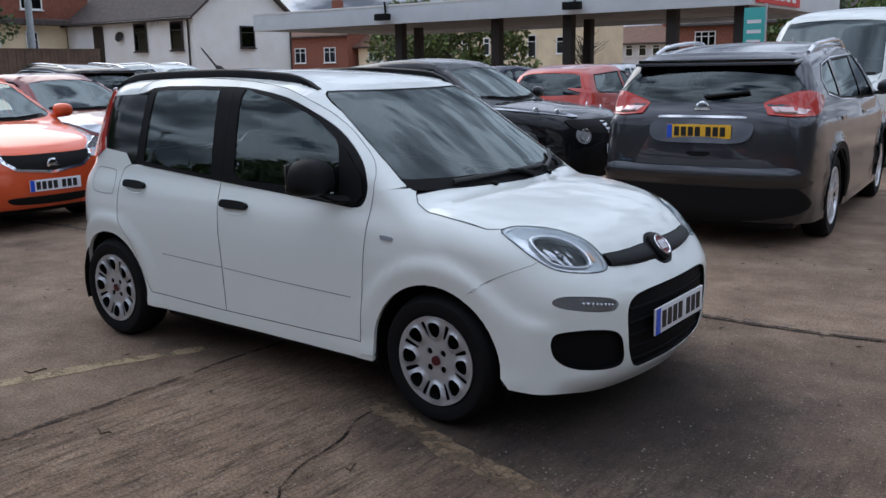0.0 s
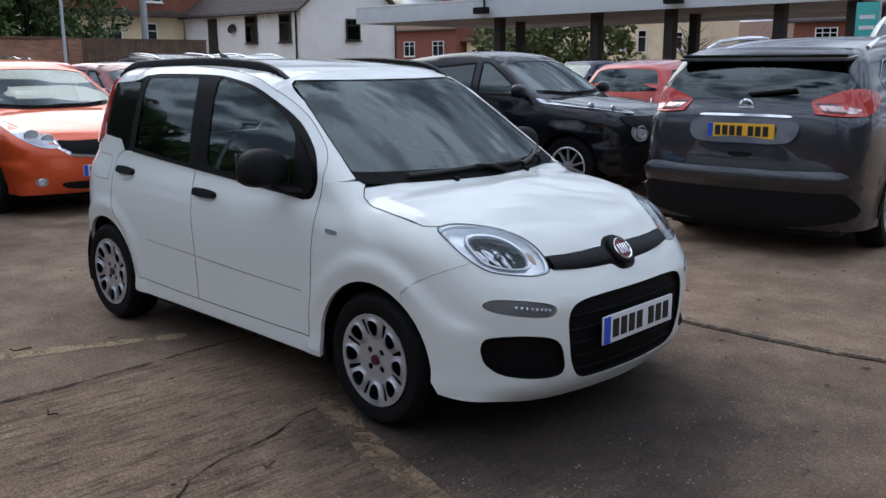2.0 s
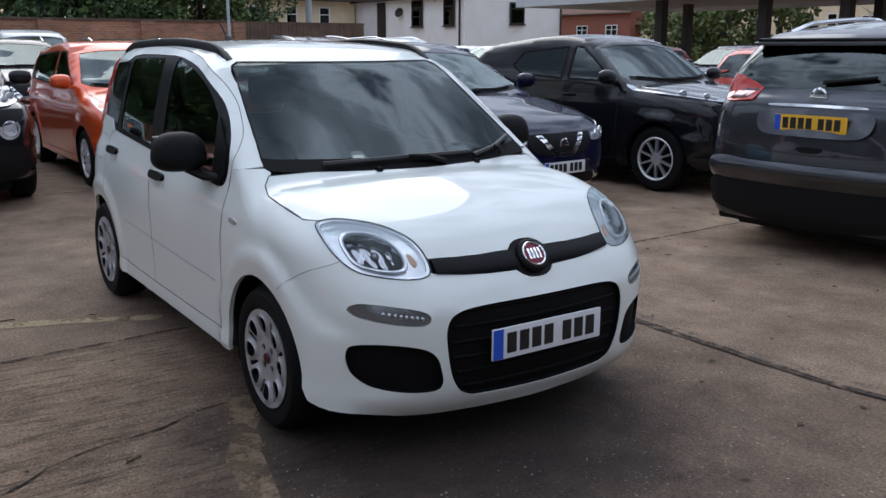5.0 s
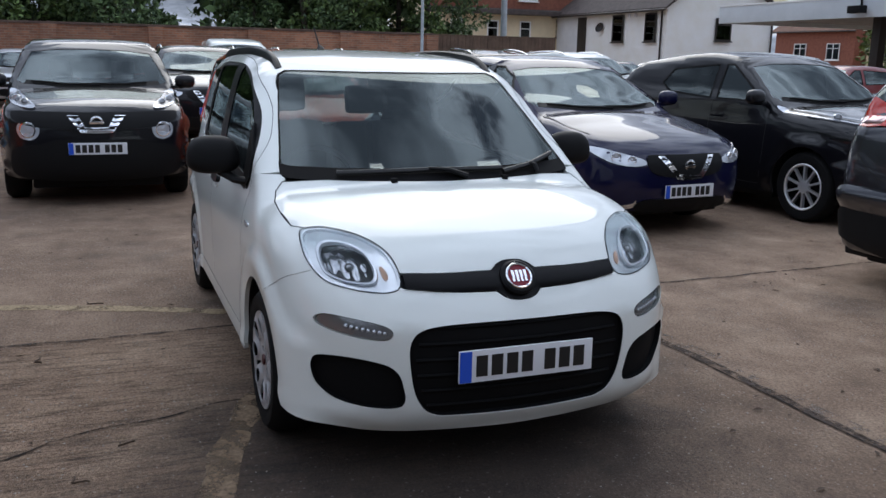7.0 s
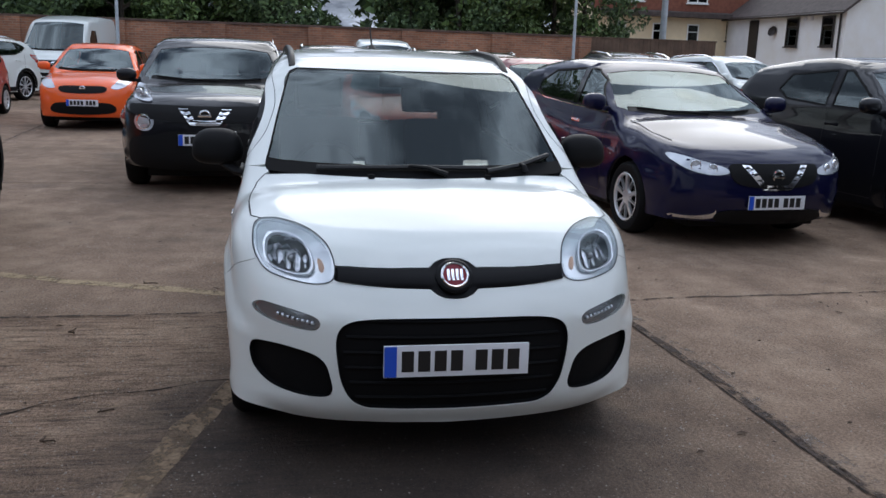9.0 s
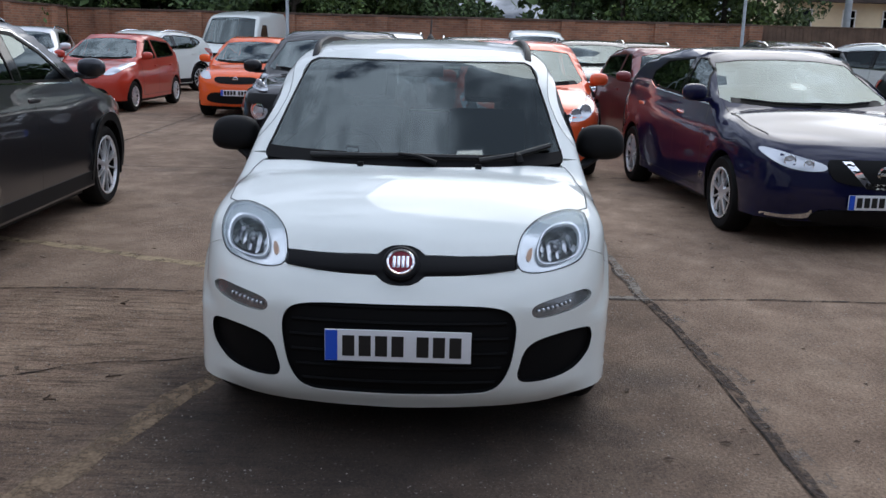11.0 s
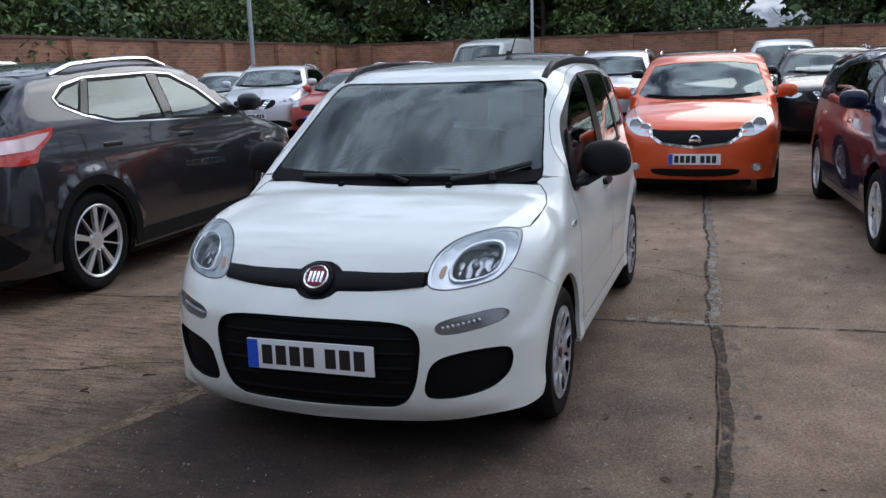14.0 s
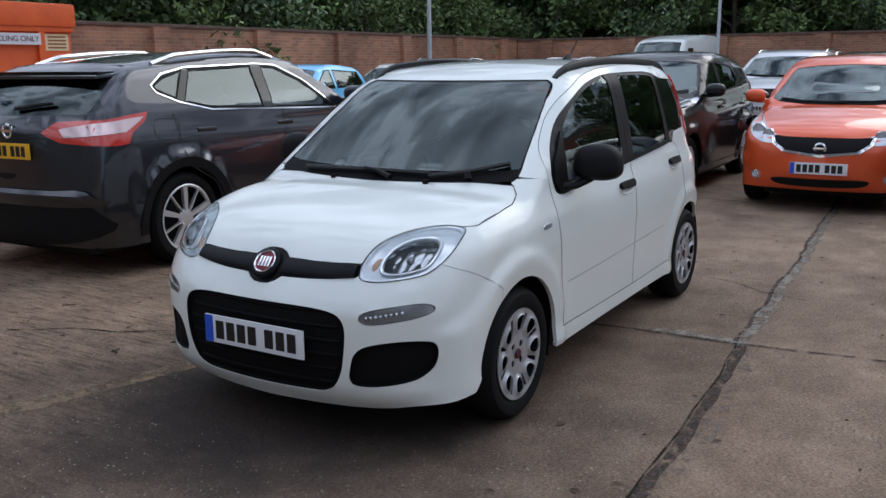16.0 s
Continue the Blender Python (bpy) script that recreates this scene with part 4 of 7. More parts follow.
QASHQAI = dict(wb=2.646, fo=0.87, ro=0.86, half=0.9, H=1.6, r=0.35, rim=0.26, style=5, bonnet=(1.95, 0.95), cowl=(1.08, 1.12), roof=(0.3, 1.55), tailroof=(-1.72, 1.5), tailglass=(-2.05, 1.14),
               belt=1.09, flare=0.025, plate=0.55, rplate=0.9, inset=0.125, rails=M_CHROME, spoiler=0.16, rwiper=True, wintrim=M_CHROME, badge=(("b", 1.04, 0.055), ("f", 0.8, 0.06)), rwide=0.14, pillars=[((-0.25, 1.14), (-0.23, 1.47), (-0.36, 1.475), (-0.36, 1.145)), ((-1.23, 1.22), (-1.07, 1.45), (-1.14, 1.445), (-1.29, 1.24))], dlo=[(0.64, 1.095), (-0.3, 1.125), (-0.97, 1.148), (-1.28, 1.215), (-1.47, 1.29), (-1.495, 1.34), (-1.36, 1.42), (-1.1, 1.468), (-0.3, 1.492), (-0.04, 1.478), (0.26, 1.355)], clad=0.07, hz=1.0, hxs=(-0.12, -1.06), tumble=0.19,
               win=[[(0.60, 1.11), (-0.25, 1.14), (-0.23, 1.47), (-0.05, 1.46), (0.24, 1.34)], [(-0.36, 1.145), (-0.97, 1.165), (-1.23, 1.22), (-1.07, 1.45), (-0.36, 1.475)], [(-1.29, 1.24), (-1.36, 1.265), (-1.46, 1.31), (-1.47, 1.34), (-1.35, 1.4), (-1.14, 1.445)]],
               tailgate=[(0.66, 1.15), (0.68, 1.0), (0.62, 0.78), (0.5, 0.7), (0, 0.69)], lampwhite=[(0.5, 1.055), (0.56, 1.0), ("s", -1.83, 1.03), ("s", -1.7, 1.1), ("s", -1.66, 1.13), ("s", -1.8, 1.12)],
               flap=[(-1.55, 1.1), (-1.35, 1.09), (-1.33, 1.07), (-1.36, 0.96), (-1.4, 0.95), (-1.56, 0.97)],
               front_parts=(("headlight", [(0.5, 0.84), (0.7, 0.87), (0.84, 0.94), (0.82, 0.8), (0.6, 0.77)], M_LAMP, ""), ("grille", sym([(0, 0.88), (0.42, 0.86), (0.36, 0.72), (0, 0.68)]), M_TRIM, ""),
                            ("chrome_v", [(0.34, 0.86), (0.25, 0.86), (0.14, 0.73), (0, 0.72), (-0.14, 0.73), (-0.25, 0.86), (-0.34, 0.86), (-0.2, 0.68), (0, 0.66), (0.2, 0.68)], M_CHROME, ""),
                            ("lower_grille", sym([(0, 0.45), (0.6, 0.44), (0.7, 0.3), (0, 0.28)]), M_TRIM, "")),
               rear_parts=(("tail_light", [(0.34, 1.03), (0.52, 0.965), ("s", -1.92, 0.94), ("s", -1.82, 0.95), ("s", -1.78, 1.02), ("s", -1.65, 1.1), ("s", -1.61, 1.16), ("s", -1.78, 1.145), ("s", -1.95, 1.12), (0.45, 1.1)], M_REDLAMP, ""),
                           ("bumper", sym([(0, 0.64), (0.45, 0.64), (0.68, 0.65), (0.79, 0.62), (0.79, 0.53), (0, 0.51)]), None, ""), ("bumper_trim", sym([(0, 0.53), (0.5, 0.53), (0.77, 0.53), (0.78, 0.32), (0, 0.23)]), M_TRIM, "")),
               side_parts=(("sill_trim", [(0.92, 0.25), (0.92, 0.36), (-0.92, 0.36), (-0.92, 0.25)], M_TRIM, ""),))
NOTE = dict(wb=2.6, fo=0.85, ro=0.66, half=0.84, H=1.53, r=0.305, rim=0.21, style=10, bonnet=(1.83, 0.86), cowl=(1.12, 1.0), roof=(0.25, 1.47), tailroof=(-1.6, 1.43), tailglass=(-1.88, 1.05),
            belt=0.97, plate=0.45, rplate=0.85, badge=(("f", 0.64, 0.058),), tumble=0.17,
            front_parts=(("headlight", [(0.40, 0.735), (0.385, 0.69), (0.5, 0.675), (0.62, 0.7), (0.72, 0.78), (0.75, 0.87), (0.71, 0.93), (0.56, 0.83)], M_LAMP, ""),
                         ("grille", sym([(0, 0.735), (0.3, 0.735), (0.44, 0.74), (0.43, 0.68), (0.32, 0.61), (0, 0.575)]), M_TRIM, "black mesh grille"),
                         ("chrome_v", [(0.47, 0.74), (0.445, 0.74), (0.42, 0.68), (0.32, 0.615), (0, 0.58), (-0.32, 0.615), (-0.42, 0.68), (-0.445, 0.74), (-0.47, 0.74), (-0.45, 0.67), (-0.34, 0.595), (0, 0.555), (0.34, 0.595), (0.45, 0.67)], M_CHROME, ""),
                         ("lower_grille", sym([(0, 0.345), (0.38, 0.345), (0.44, 0.32), (0.34, 0.28), (0, 0.27)]), M_TRIM, ""),
                         ("fog_light", [(0.6, 0.4), (0.645, 0.385), (0.655, 0.345), (0.62, 0.315), (0.57, 0.325), (0.56, 0.37)], M_LAMP, "")))
PULSAR = dict(wb=2.7, fo=0.92, ro=0.77, half=0.885, H=1.51, r=0.315, rim=0.215, style=5, bonnet=(1.95, 0.84), cowl=(1.1, 1.0), roof=(0.22, 1.45), tailroof=(-1.6, 1.4), tailglass=(-1.98, 1.06),
              belt=0.99, plate=0.40, rplate=0.85, wintrim=M_CHROME, badge=(("f", 0.61, 0.055),), handle=M_CHROME, tumble=0.18, xB=0.08, pillars=[((0.13, 1.055), (0.13, 1.4), (0.03, 1.4), (0.03, 1.06))], dlo=[(0.86, 1.015), (0.08, 1.04), (-0.75, 1.075), (-1.02, 1.15)], win=[[(0.83, 1.03), (0.13, 1.055), (0.13, 1.40), (0.22, 1.395), (0.42, 1.30)], [(0.03, 1.06), (-0.75, 1.09), (-1.0, 1.16), (-1.02, 1.24), (-0.7, 1.36), (0.03, 1.40)]],
              front_parts=(("headlight", [(0.43, 0.668), (0.42, 0.625), (0.55, 0.613), (0.7, 0.645), (0.8, 0.72), (0.785, 0.765), (0.6, 0.718)], M_LAMP, ""),
                           ("grille", sym([(0, 0.7), (0.3, 0.7), (0.4, 0.68), (0.34, 0.55), (0, 0.51)]), M_TRIM, "black grille"),
                           ("chrome_v", [(0.3, 0.69), (0.235, 0.69), (0.1, 0.54), (0, 0.535), (-0.1, 0.54), (-0.235, 0.69), (-0.3, 0.69), (-0.13, 0.5), (0, 0.495), (0.13, 0.5)], M_CHROME, ""),
                           ("lower_grille", sym([(0, 0.33), (0.42, 0.33), (0.46, 0.24), (0, 0.22)]), M_TRIM, ""), ("daytime_light", [(0.49, 0.33), (0.52, 0.3), (0.66, 0.275), (0.78, 0.275), (0.76, 0.25), (0.55, 0.255), (0.49, 0.28)], M_CHROME, "")))
HATCH = dict(wb=2.45, fo=0.8, ro=0.58, half=0.82, H=1.5, r=0.295, rim=0.2, style=10, bonnet=(1.75, 0.86), cowl=(1.0, 0.98), roof=(0.2, 1.45), tailroof=(-1.4, 1.42), tailglass=(-1.68, 1.0),
             belt=0.95, plate=0.48, rplate=0.8, badge=(("f", 0.72, 0.05),),
             front_parts=(("headlight", [(0.46, 0.74), (0.58, 0.72), (0.7, 0.78), (0.76, 0.9), (0.7, 0.94), (0.58, 0.88)], M_LAMP, ""), ("grille", sym([(0, 0.76), (0.36, 0.75), (0.34, 0.66), (0, 0.64)]), M_TRIM, ""),
                          ("lower_grille", sym([(0, 0.48), (0.45, 0.47), (0.5, 0.32), (0, 0.28)]), M_TRIM, "")),
             rear_parts=(("tail_light", [(0.6, 0.9), ("s", -1.68, 0.8), ("s", -1.5, 0.85), ("s", -1.45, 0.98), ("s", -1.5, 1.12), ("s", -1.62, 1.12), (0.6, 1.05)], M_REDLAMP, ""),))


# ---- ground ----
def nodes_of(m):
    return m.node_tree.nodes, m.node_tree.links, m.node_tree.nodes["Principled BSDF"]


def ramp(n, stops):
    r = n.new("ShaderNodeValToRGB")
    while len(r.color_ramp.elements) < len(stops):
        r.color_ramp.elements.new(0.5)
    for e, (p, c) in zip(r.color_ramp.elements, stops):
        e.position, e.color = p, (*c, 1) if len(c) == 3 else c
    return r


def noise_node(n, l, co, scale, detail=6, rough=0.6, stretch=None):
    t = n.new("ShaderNodeTexNoise")
    t.inputs["Scale"].default_value, t.inputs["Detail"].default_value, t.inputs["Roughness"].default_value = scale, detail, rough
    if stretch:
        mp = n.new("ShaderNodeMapping")
        mp.inputs["Rotation"].default_value = (0, 0, radians(stretch[0]))
        mp.inputs["Scale"].default_value = stretch[1]
        l.new(co, mp.inputs[0])
        co = mp.outputs[0]
    l.new(co, t.inputs["Vector"])
    return t


def mixc(n, l, fac, a, b, mode="MIX"):
    m = n.new("ShaderNodeMix")
    m.data_type, m.blend_type = "RGBA", mode
    for s, v in ((0, fac), (6, a), (7, b)):
        if isinstance(v, (int, float)):
            m.inputs[s].default_value = v
        elif isinstance(v, tuple):
            m.inputs[s].default_value = (*v, 1)
        else:
            l.new(v, m.inputs[s])
    return m.outputs[2]


def ground_mat():
    m = mat("worn_concrete", (0.1, 0.08, 0.065), 0.8)
    n, l, b = nodes_of(m)
    co = n.new("ShaderNodeTexCoord").outputs["Object"]
    big = noise_node(n, l, co, 0.35, 4)
    mid = noise_node(n, l, co, 2.6, 8, 0.7)
    fine = noise_node(n, l, co, 70, 5, 0.75)
    r1 = ramp(n, [(0.3, (0.12, 0.083, 0.059)), (0.5, (0.187, 0.132, 0.095)), (0.72, (0.27, 0.2, 0.146))])
    l.new(mid.outputs[0], r1.inputs[0])
    r2 = ramp(n, [(0.35, (0.66, 0.64, 0.62)), (0.65, (1.14, 1.12, 1.09))])
    l.new(big.outputs[0], r2.inputs[0])
    c = mixc(n, l, 1.0, r1.outputs[0], r2.outputs[0], "MULTIPLY")
    r3 = ramp(n, [(0.3, (0.45, 0.44, 0.43)), (0.5, (1, 1, 1)), (0.72, (1.65, 1.62, 1.6))])
    l.new(fine.outputs[0], r3.inputs[0])
    c = mixc(n, l, 1.0, c, r3.outputs[0], "MULTIPLY")
    # the slab with tamped ridges ends at the joints beside the car
    sep = n.new("ShaderNodeSeparateXYZ")
    l.new(co, sep.inputs[0])

    def step_of(out, lo, hi):
        k = n.new("ShaderNodeMapRange")
        k.inputs[1].default_value, k.inputs[2].default_value = lo, hi
        l.new(out, k.inputs[0])
        return k.outputs[0]

    slab_k = mixc(n, l, 1.0, step_of(sep.outputs[0], -3.68, -3.58), step_of(sep.outputs[1], 4.2, 2.2), "MULTIPLY")
    rid = noise_node(n, l, co, 1.0, 7, 0.66, (-3, (30, 4.2, 1)))
    rc = ramp(n, [(0.34, (0.48, 0.46, 0.45)), (0.47, (1.15, 1.13, 1.1)), (0.7, (1.5, 1.45, 1.4))])
    l.new(rid.outputs[0], rc.inputs[0])
    c = mixc(n, l, slab_k, c, mixc(n, l, 1.0, c, rc.outputs[0], "MULTIPLY"))
    thin = noise_node(n, l, co, 1.0, 5, 0.6, (-4, (11, 0.9, 1)))
    tl = ramp(n, [(0.455, (1, 1, 1)), (0.475, (0.42, 0.4, 0.39)), (0.495, (1, 1, 1))])
    l.new(thin.outputs[0], tl.inputs[0])
    c = mixc(n, l, slab_k, c, mixc(n, l, 0.8, c, tl.outputs[0], "MULTIPLY"))
    # the slabs beyond the long joint are paler, the ridged one a little
    tone = n.new("ShaderNodeMath")
    tone.operation = "MULTIPLY_ADD"
    l.new(step_of(sep.outputs[1], 4.98, 5.12), tone.inputs[0])
    tone.inputs[1].default_value, tone.inputs[2].default_value = 0.32, 1.6
    lift = n.new("ShaderNodeVectorMath")
    lift.operation = "SCALE"
    l.new(c, lift.inputs[0]), l.new(tone.outputs[0], lift.inputs["Scale"])
    c = lift.outputs[0]
    # dark oily stains
    st = noise_node(n, l, co, 0.55, 6, 0.6)
    so = ramp(n, [(0.56, (0, 0, 0)), (0.74, (0.6, 0.6, 0.6))])
    l.new(st.outputs[0], so.inputs[0])
    c = mixc(n, l, so.outputs[0], c, (0.05, 0.041, 0.036))
    # a damp oil stain with an uneven edge, partly painted shade before the nose
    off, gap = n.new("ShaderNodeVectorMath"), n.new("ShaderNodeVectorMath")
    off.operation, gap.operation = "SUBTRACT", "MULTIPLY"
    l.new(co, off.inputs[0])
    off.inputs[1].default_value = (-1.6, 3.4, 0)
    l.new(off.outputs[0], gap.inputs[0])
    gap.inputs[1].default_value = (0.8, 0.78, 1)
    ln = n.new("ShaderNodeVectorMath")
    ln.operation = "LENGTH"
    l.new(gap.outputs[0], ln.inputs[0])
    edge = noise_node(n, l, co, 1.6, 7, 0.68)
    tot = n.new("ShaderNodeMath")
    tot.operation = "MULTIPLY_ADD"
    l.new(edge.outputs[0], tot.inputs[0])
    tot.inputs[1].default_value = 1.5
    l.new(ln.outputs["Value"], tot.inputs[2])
    oil_shade = n.new("ShaderNodeMapRange")
    oil_shade.inputs[1].default_value, oil_shade.inputs[2].default_value, oil_shade.inputs[3].default_value, oil_shade.inputs[4].default_value = 1.15, 2.0, 0.52, 0.0
    l.new(tot.outputs[0], oil_shade.inputs[0])
    c = mixc(n, l, oil_shade.outputs[0], c, (0.05, 0.042, 0.038))
    # pale stones and dark flecks in the worn surface, thicker in patches
    patch = noise_node(n, l, co, 0.9, 4)
    pr = ramp(n, [(0.38, (0.3, 0.3, 0.3)), (0.55, (1, 1, 1))])
    l.new(patch.outputs[0], pr.inputs[0])
    for scale, lo, tint in ((40, 0.7, (0.5, 0.45, 0.38)), (85, 0.55, (0.46, 0.38, 0.32)), (60, 0.68, (0.04, 0.032, 0.028))):
        wob = mixc(n, l, 0.012, co, fine.outputs["Color"], "ADD")
        v = n.new("ShaderNodeTexVoronoi")
        v.inputs["Scale"].default_value = scale
        l.new(wob, v.inputs["Vector"])
        sr = ramp(n, [(0.0, (1, 1, 1)), (0.14, (1, 1, 1)), (0.24, (0, 0, 0))])
        l.new(v.outputs["Distance"], sr.inputs[0])
        pick = ramp(n, [(lo, (0, 0, 0)), (lo + 0.05, (1, 1, 1))])
        l.new(v.outputs["Color"], pick.inputs[0])
        k = mixc(n, l, 1.0, mixc(n, l, 1.0, sr.outputs[0], pick.outputs[0], "MULTIPLY"), pr.outputs[0], "MULTIPLY")
        c = mixc(n, l, k, c, tint)
    # darker core of the stain, also painting the shade under the car's nose
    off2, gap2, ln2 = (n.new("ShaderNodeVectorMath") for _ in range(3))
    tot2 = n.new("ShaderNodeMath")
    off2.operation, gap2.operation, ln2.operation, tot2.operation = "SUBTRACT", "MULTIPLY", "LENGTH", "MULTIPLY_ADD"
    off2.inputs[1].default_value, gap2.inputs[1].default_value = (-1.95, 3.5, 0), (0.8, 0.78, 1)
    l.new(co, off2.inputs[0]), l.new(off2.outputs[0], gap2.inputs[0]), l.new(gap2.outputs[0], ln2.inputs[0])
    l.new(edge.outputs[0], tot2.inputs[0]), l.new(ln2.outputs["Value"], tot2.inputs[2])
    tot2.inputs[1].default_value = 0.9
    core_shade = n.new("ShaderNodeMapRange")
    core_shade.inputs[1].default_value, core_shade.inputs[2].default_value, core_shade.inputs[3].default_value, core_shade.inputs[4].default_value = 0.92, 1.4, 0.72, 0.0
    l.new(tot2.outputs[0], core_shade.inputs[0])
    c = mixc(n, l, core_shade.outputs[0], c, (0.02, 0.017, 0.016))
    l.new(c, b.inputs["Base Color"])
    b.inputs["Specular IOR Level"].default_value = 0.3
    ro = ramp(n, [(0.56, (0.85, 0.85, 0.85)), (0.75, (0.6, 0.6, 0.6))])
    l.new(st.outputs[0], ro.inputs[0])
    l.new(ro.outputs[0], b.inputs["Roughness"])
    # relief: ridges and grain
    bump1 = n.new("ShaderNodeBump")
    bump1.inputs["Distance"].default_value = 0.05
    l.new(slab_k, bump1.inputs["Strength"])
    l.new(rid.outputs[0], bump1.inputs["Height"])
    bump2 = n.new("ShaderNodeBump")
    bump2.inputs["Strength"].default_value, bump2.inputs["Distance"].default_value = 0.9, 0.02
    l.new(fine.outputs[0], bump2.inputs["Height"])
    l.new(bump1.outputs[0], bump2.inputs["Normal"])
    l.new(bump2.outputs[0], b.inputs["Normal"])
    return m


def worn(name, colour, cover, scale, rough=0.7):
    """Paint or dirt that has worn through in places."""
    m = mat(name, colour, rough)
    n, l, b = nodes_of(m)
    co = n.new("ShaderNodeTexCoord").outputs["Object"]
    t = noise_node(n, l, co, scale, 8, 0.7)
    r = ramp(n, [(cover - 0.1, (0, 0, 0)), (cover + 0.1, (1, 1, 1))])
    l.new(t.outputs[0], r.inputs[0])
    l.new(r.outputs[0], b.inputs["Alpha"])
    b.inputs["Specular IOR Level"].default_value = 0.05
    t2 = noise_node(n, l, co, 60, 4)
    r2 = ramp(n, [(0.3, tuple(0.55 * c for c in colour)), (0.7, tuple(min(1, 1.3 * c) for c in colour))])
    l.new(t2.outputs[0], r2.inputs[0])
    l.new(r2.outputs[0], b.inputs["Base Color"])
    return m


bm = bmesh.new()
bmesh.ops.create_grid(bm, x_segments=2, y_segments=2, size=600)
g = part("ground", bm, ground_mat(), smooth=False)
tagged(g, "worn brown concrete yard with cracks and joints", "ground", kind="structure")
M_TAR = worn("dark_joint_filler", (0.075, 0.058, 0.05), 0.48, 14)
M_CRACK = worn("crack_dirt", (0.0216, 0.018, 0.0156), 0.46, 11)
M_PALE = worn("pale_mortar", (0.24, 0.205, 0.175), 0.6, 9)
M_MORTAR = worn("crumbling_mortar", (0.27, 0.235, 0.2), 0.47, 12)
M_LINE = worn("worn_yellow_line", (0.375, 0.285, 0.18), 0.43, 7)
M_OLDLINE = worn("old_yellow_line", (0.21, 0.15, 0.1), 0.47, 7)
M_FAINT = worn("faint_yellow_line", (0.165, 0.1275, 0.0945), 0.62, 9)


def track(name, pts, width, material, z, label, wobble=0.02, parent=None, step=0.07):
    """A ragged strip on the ground along a line."""
    pts = line(pts, step)
    V, F = [], []
    for i, p in enumerate(pts):
        a, b = Vector(pts[max(i - 1, 0)]), Vector(pts[min(i + 1, len(pts) - 1)])
        d = (b - a).normalized()
        s = Vector((-d.y, d.x))
        w1 = width * (0.5 + 0.35 * noise.noise((p[0] * 5, p[1] * 5, z * 900)))
        w2 = width * (0.5 + 0.35 * noise.noise((p[0] * 5, p[1] * 5, 7 + z * 900)))
        c = Vector(p) + s * wobble * noise.noise((p[0] * 3, p[1] * 3, 3.3))
        V += [(*(c + s * w1), z), (*(c - s * w2), z)]
    F = [(2 * i, 2 * i + 1, 2 * i + 3, 2 * i + 2) for i in range(len(pts) - 1)]
    F = [f[::-1] for f in F]
    return mesh_part(name, V, F, material, g, label, smooth=False)


long_joint = [(2.5, 5.3), (-0.9, 5.12), (-1.6, 5.06), (-2.6, 5.04), (-3.65, 4.97)], [(-3.65, 4.97), (-4.4, 4.92), (-5.6, 4.88), (-7.6, 4.75), (-18, 4.15)]
track("ground_joint", long_joint[0], 0.05, M_TAR, 0.004, "dark filled concrete joint", 0.03)
track("joint_mortar", [(a, b + 0.05) for a, b in long_joint[0]], 0.09, M_PALE, 0.003, "", 0.05)
track("joint_mortar", long_joint[1], 0.075, M_MORTAR, 0.0035, "pale crumbling mortar in the joint", 0.03)
track("ground_joint", [(a, b - 0.035) for a, b in long_joint[1]], 0.024, M_TAR, 0.0045, "dark filled concrete joint", 0.03)
for pts in ([(2.5, -0.2), (-8, -0.75), (-18, -1.3)], [(-2, 10.9), (-12, 10.2)]):
    track("ground_joint", pts, 0.03, M_TAR, 0.004, "dark filled concrete joint", 0.03)
    track("joint_mortar", [(a, b + 0.055) for a, b in pts], 0.075, M_PALE, 0.003, "", 0.05)
for pts in ([(-3.45, -3), (-3.52, 1.0), (-3.57, 1.6), (-3.59, 2.2), (-3.6, 2.95), (-3.65, 4.2), (-3.67, 4.95), (-3.74, 5.5), (-3.79, 6.9), (-3.84, 8.2), (-3.9, 12)], [(-8.6, -4), (-8.7, 3), (-8.8, 12)]):
    track("ground_joint", pts, 0.026, M_TAR, 0.0045, "dark filled concrete joint", 0.03)
track("joint_mortar", [(-3.7, 4.45), (-3.7, 4.7), (-3.69, 4.93)], 0.09, M_MORTAR, 0.0035, "", 0.03)
track("ground_crack", [(-1.9, 1.25), (-2.05, 1.55), (-2.17, 1.82), (-2.31, 2.03), (-2.36, 2.25), (-2.4, 2.5), (-2.48, 2.8)], 0.013, M_CRACK, 0.0035, "thin dark crack in the concrete", 0.09, step=0.04)
track("ground_crack", [(-4.75, 5.1), (-4.95, 4.7), (-5.1, 4.4)], 0.009, M_CRACK, 0.0035, "thin dark crack in the concrete", 0.09, step=0.04)
track("yellow_line", [(-4.95, 0.1), (-4.67, 1.0), (-4.5, 1.45), (-4.3, 1.9), (-4.1, 2.48), (-3.9, 2.95)], 0.1, M_LINE, 0.0025, "worn faded yellow parking line", 0.01)
track("yellow_line", [(-2.65, 2.9), (-2.25, 2.75), (-1.7, 2.57), (-1.35, 2.48), (-1.05, 2.38)], 0.13, M_OLDLINE, 0.0025, "worn faded yellow parking line", 0.02)
track("yellow_line", [(-1.05, 2.36), (-0.6, 2.15), (0.2, 1.8)], 0.12, M_FAINT, 0.0025, "worn faded yellow parking line", 0.02)
track("dark_seam", [(a, b - 0.03) for a, b in long_joint[0]], 0.011, M_CRACK, 0.005, "thin dark crack in the concrete", 0.03)


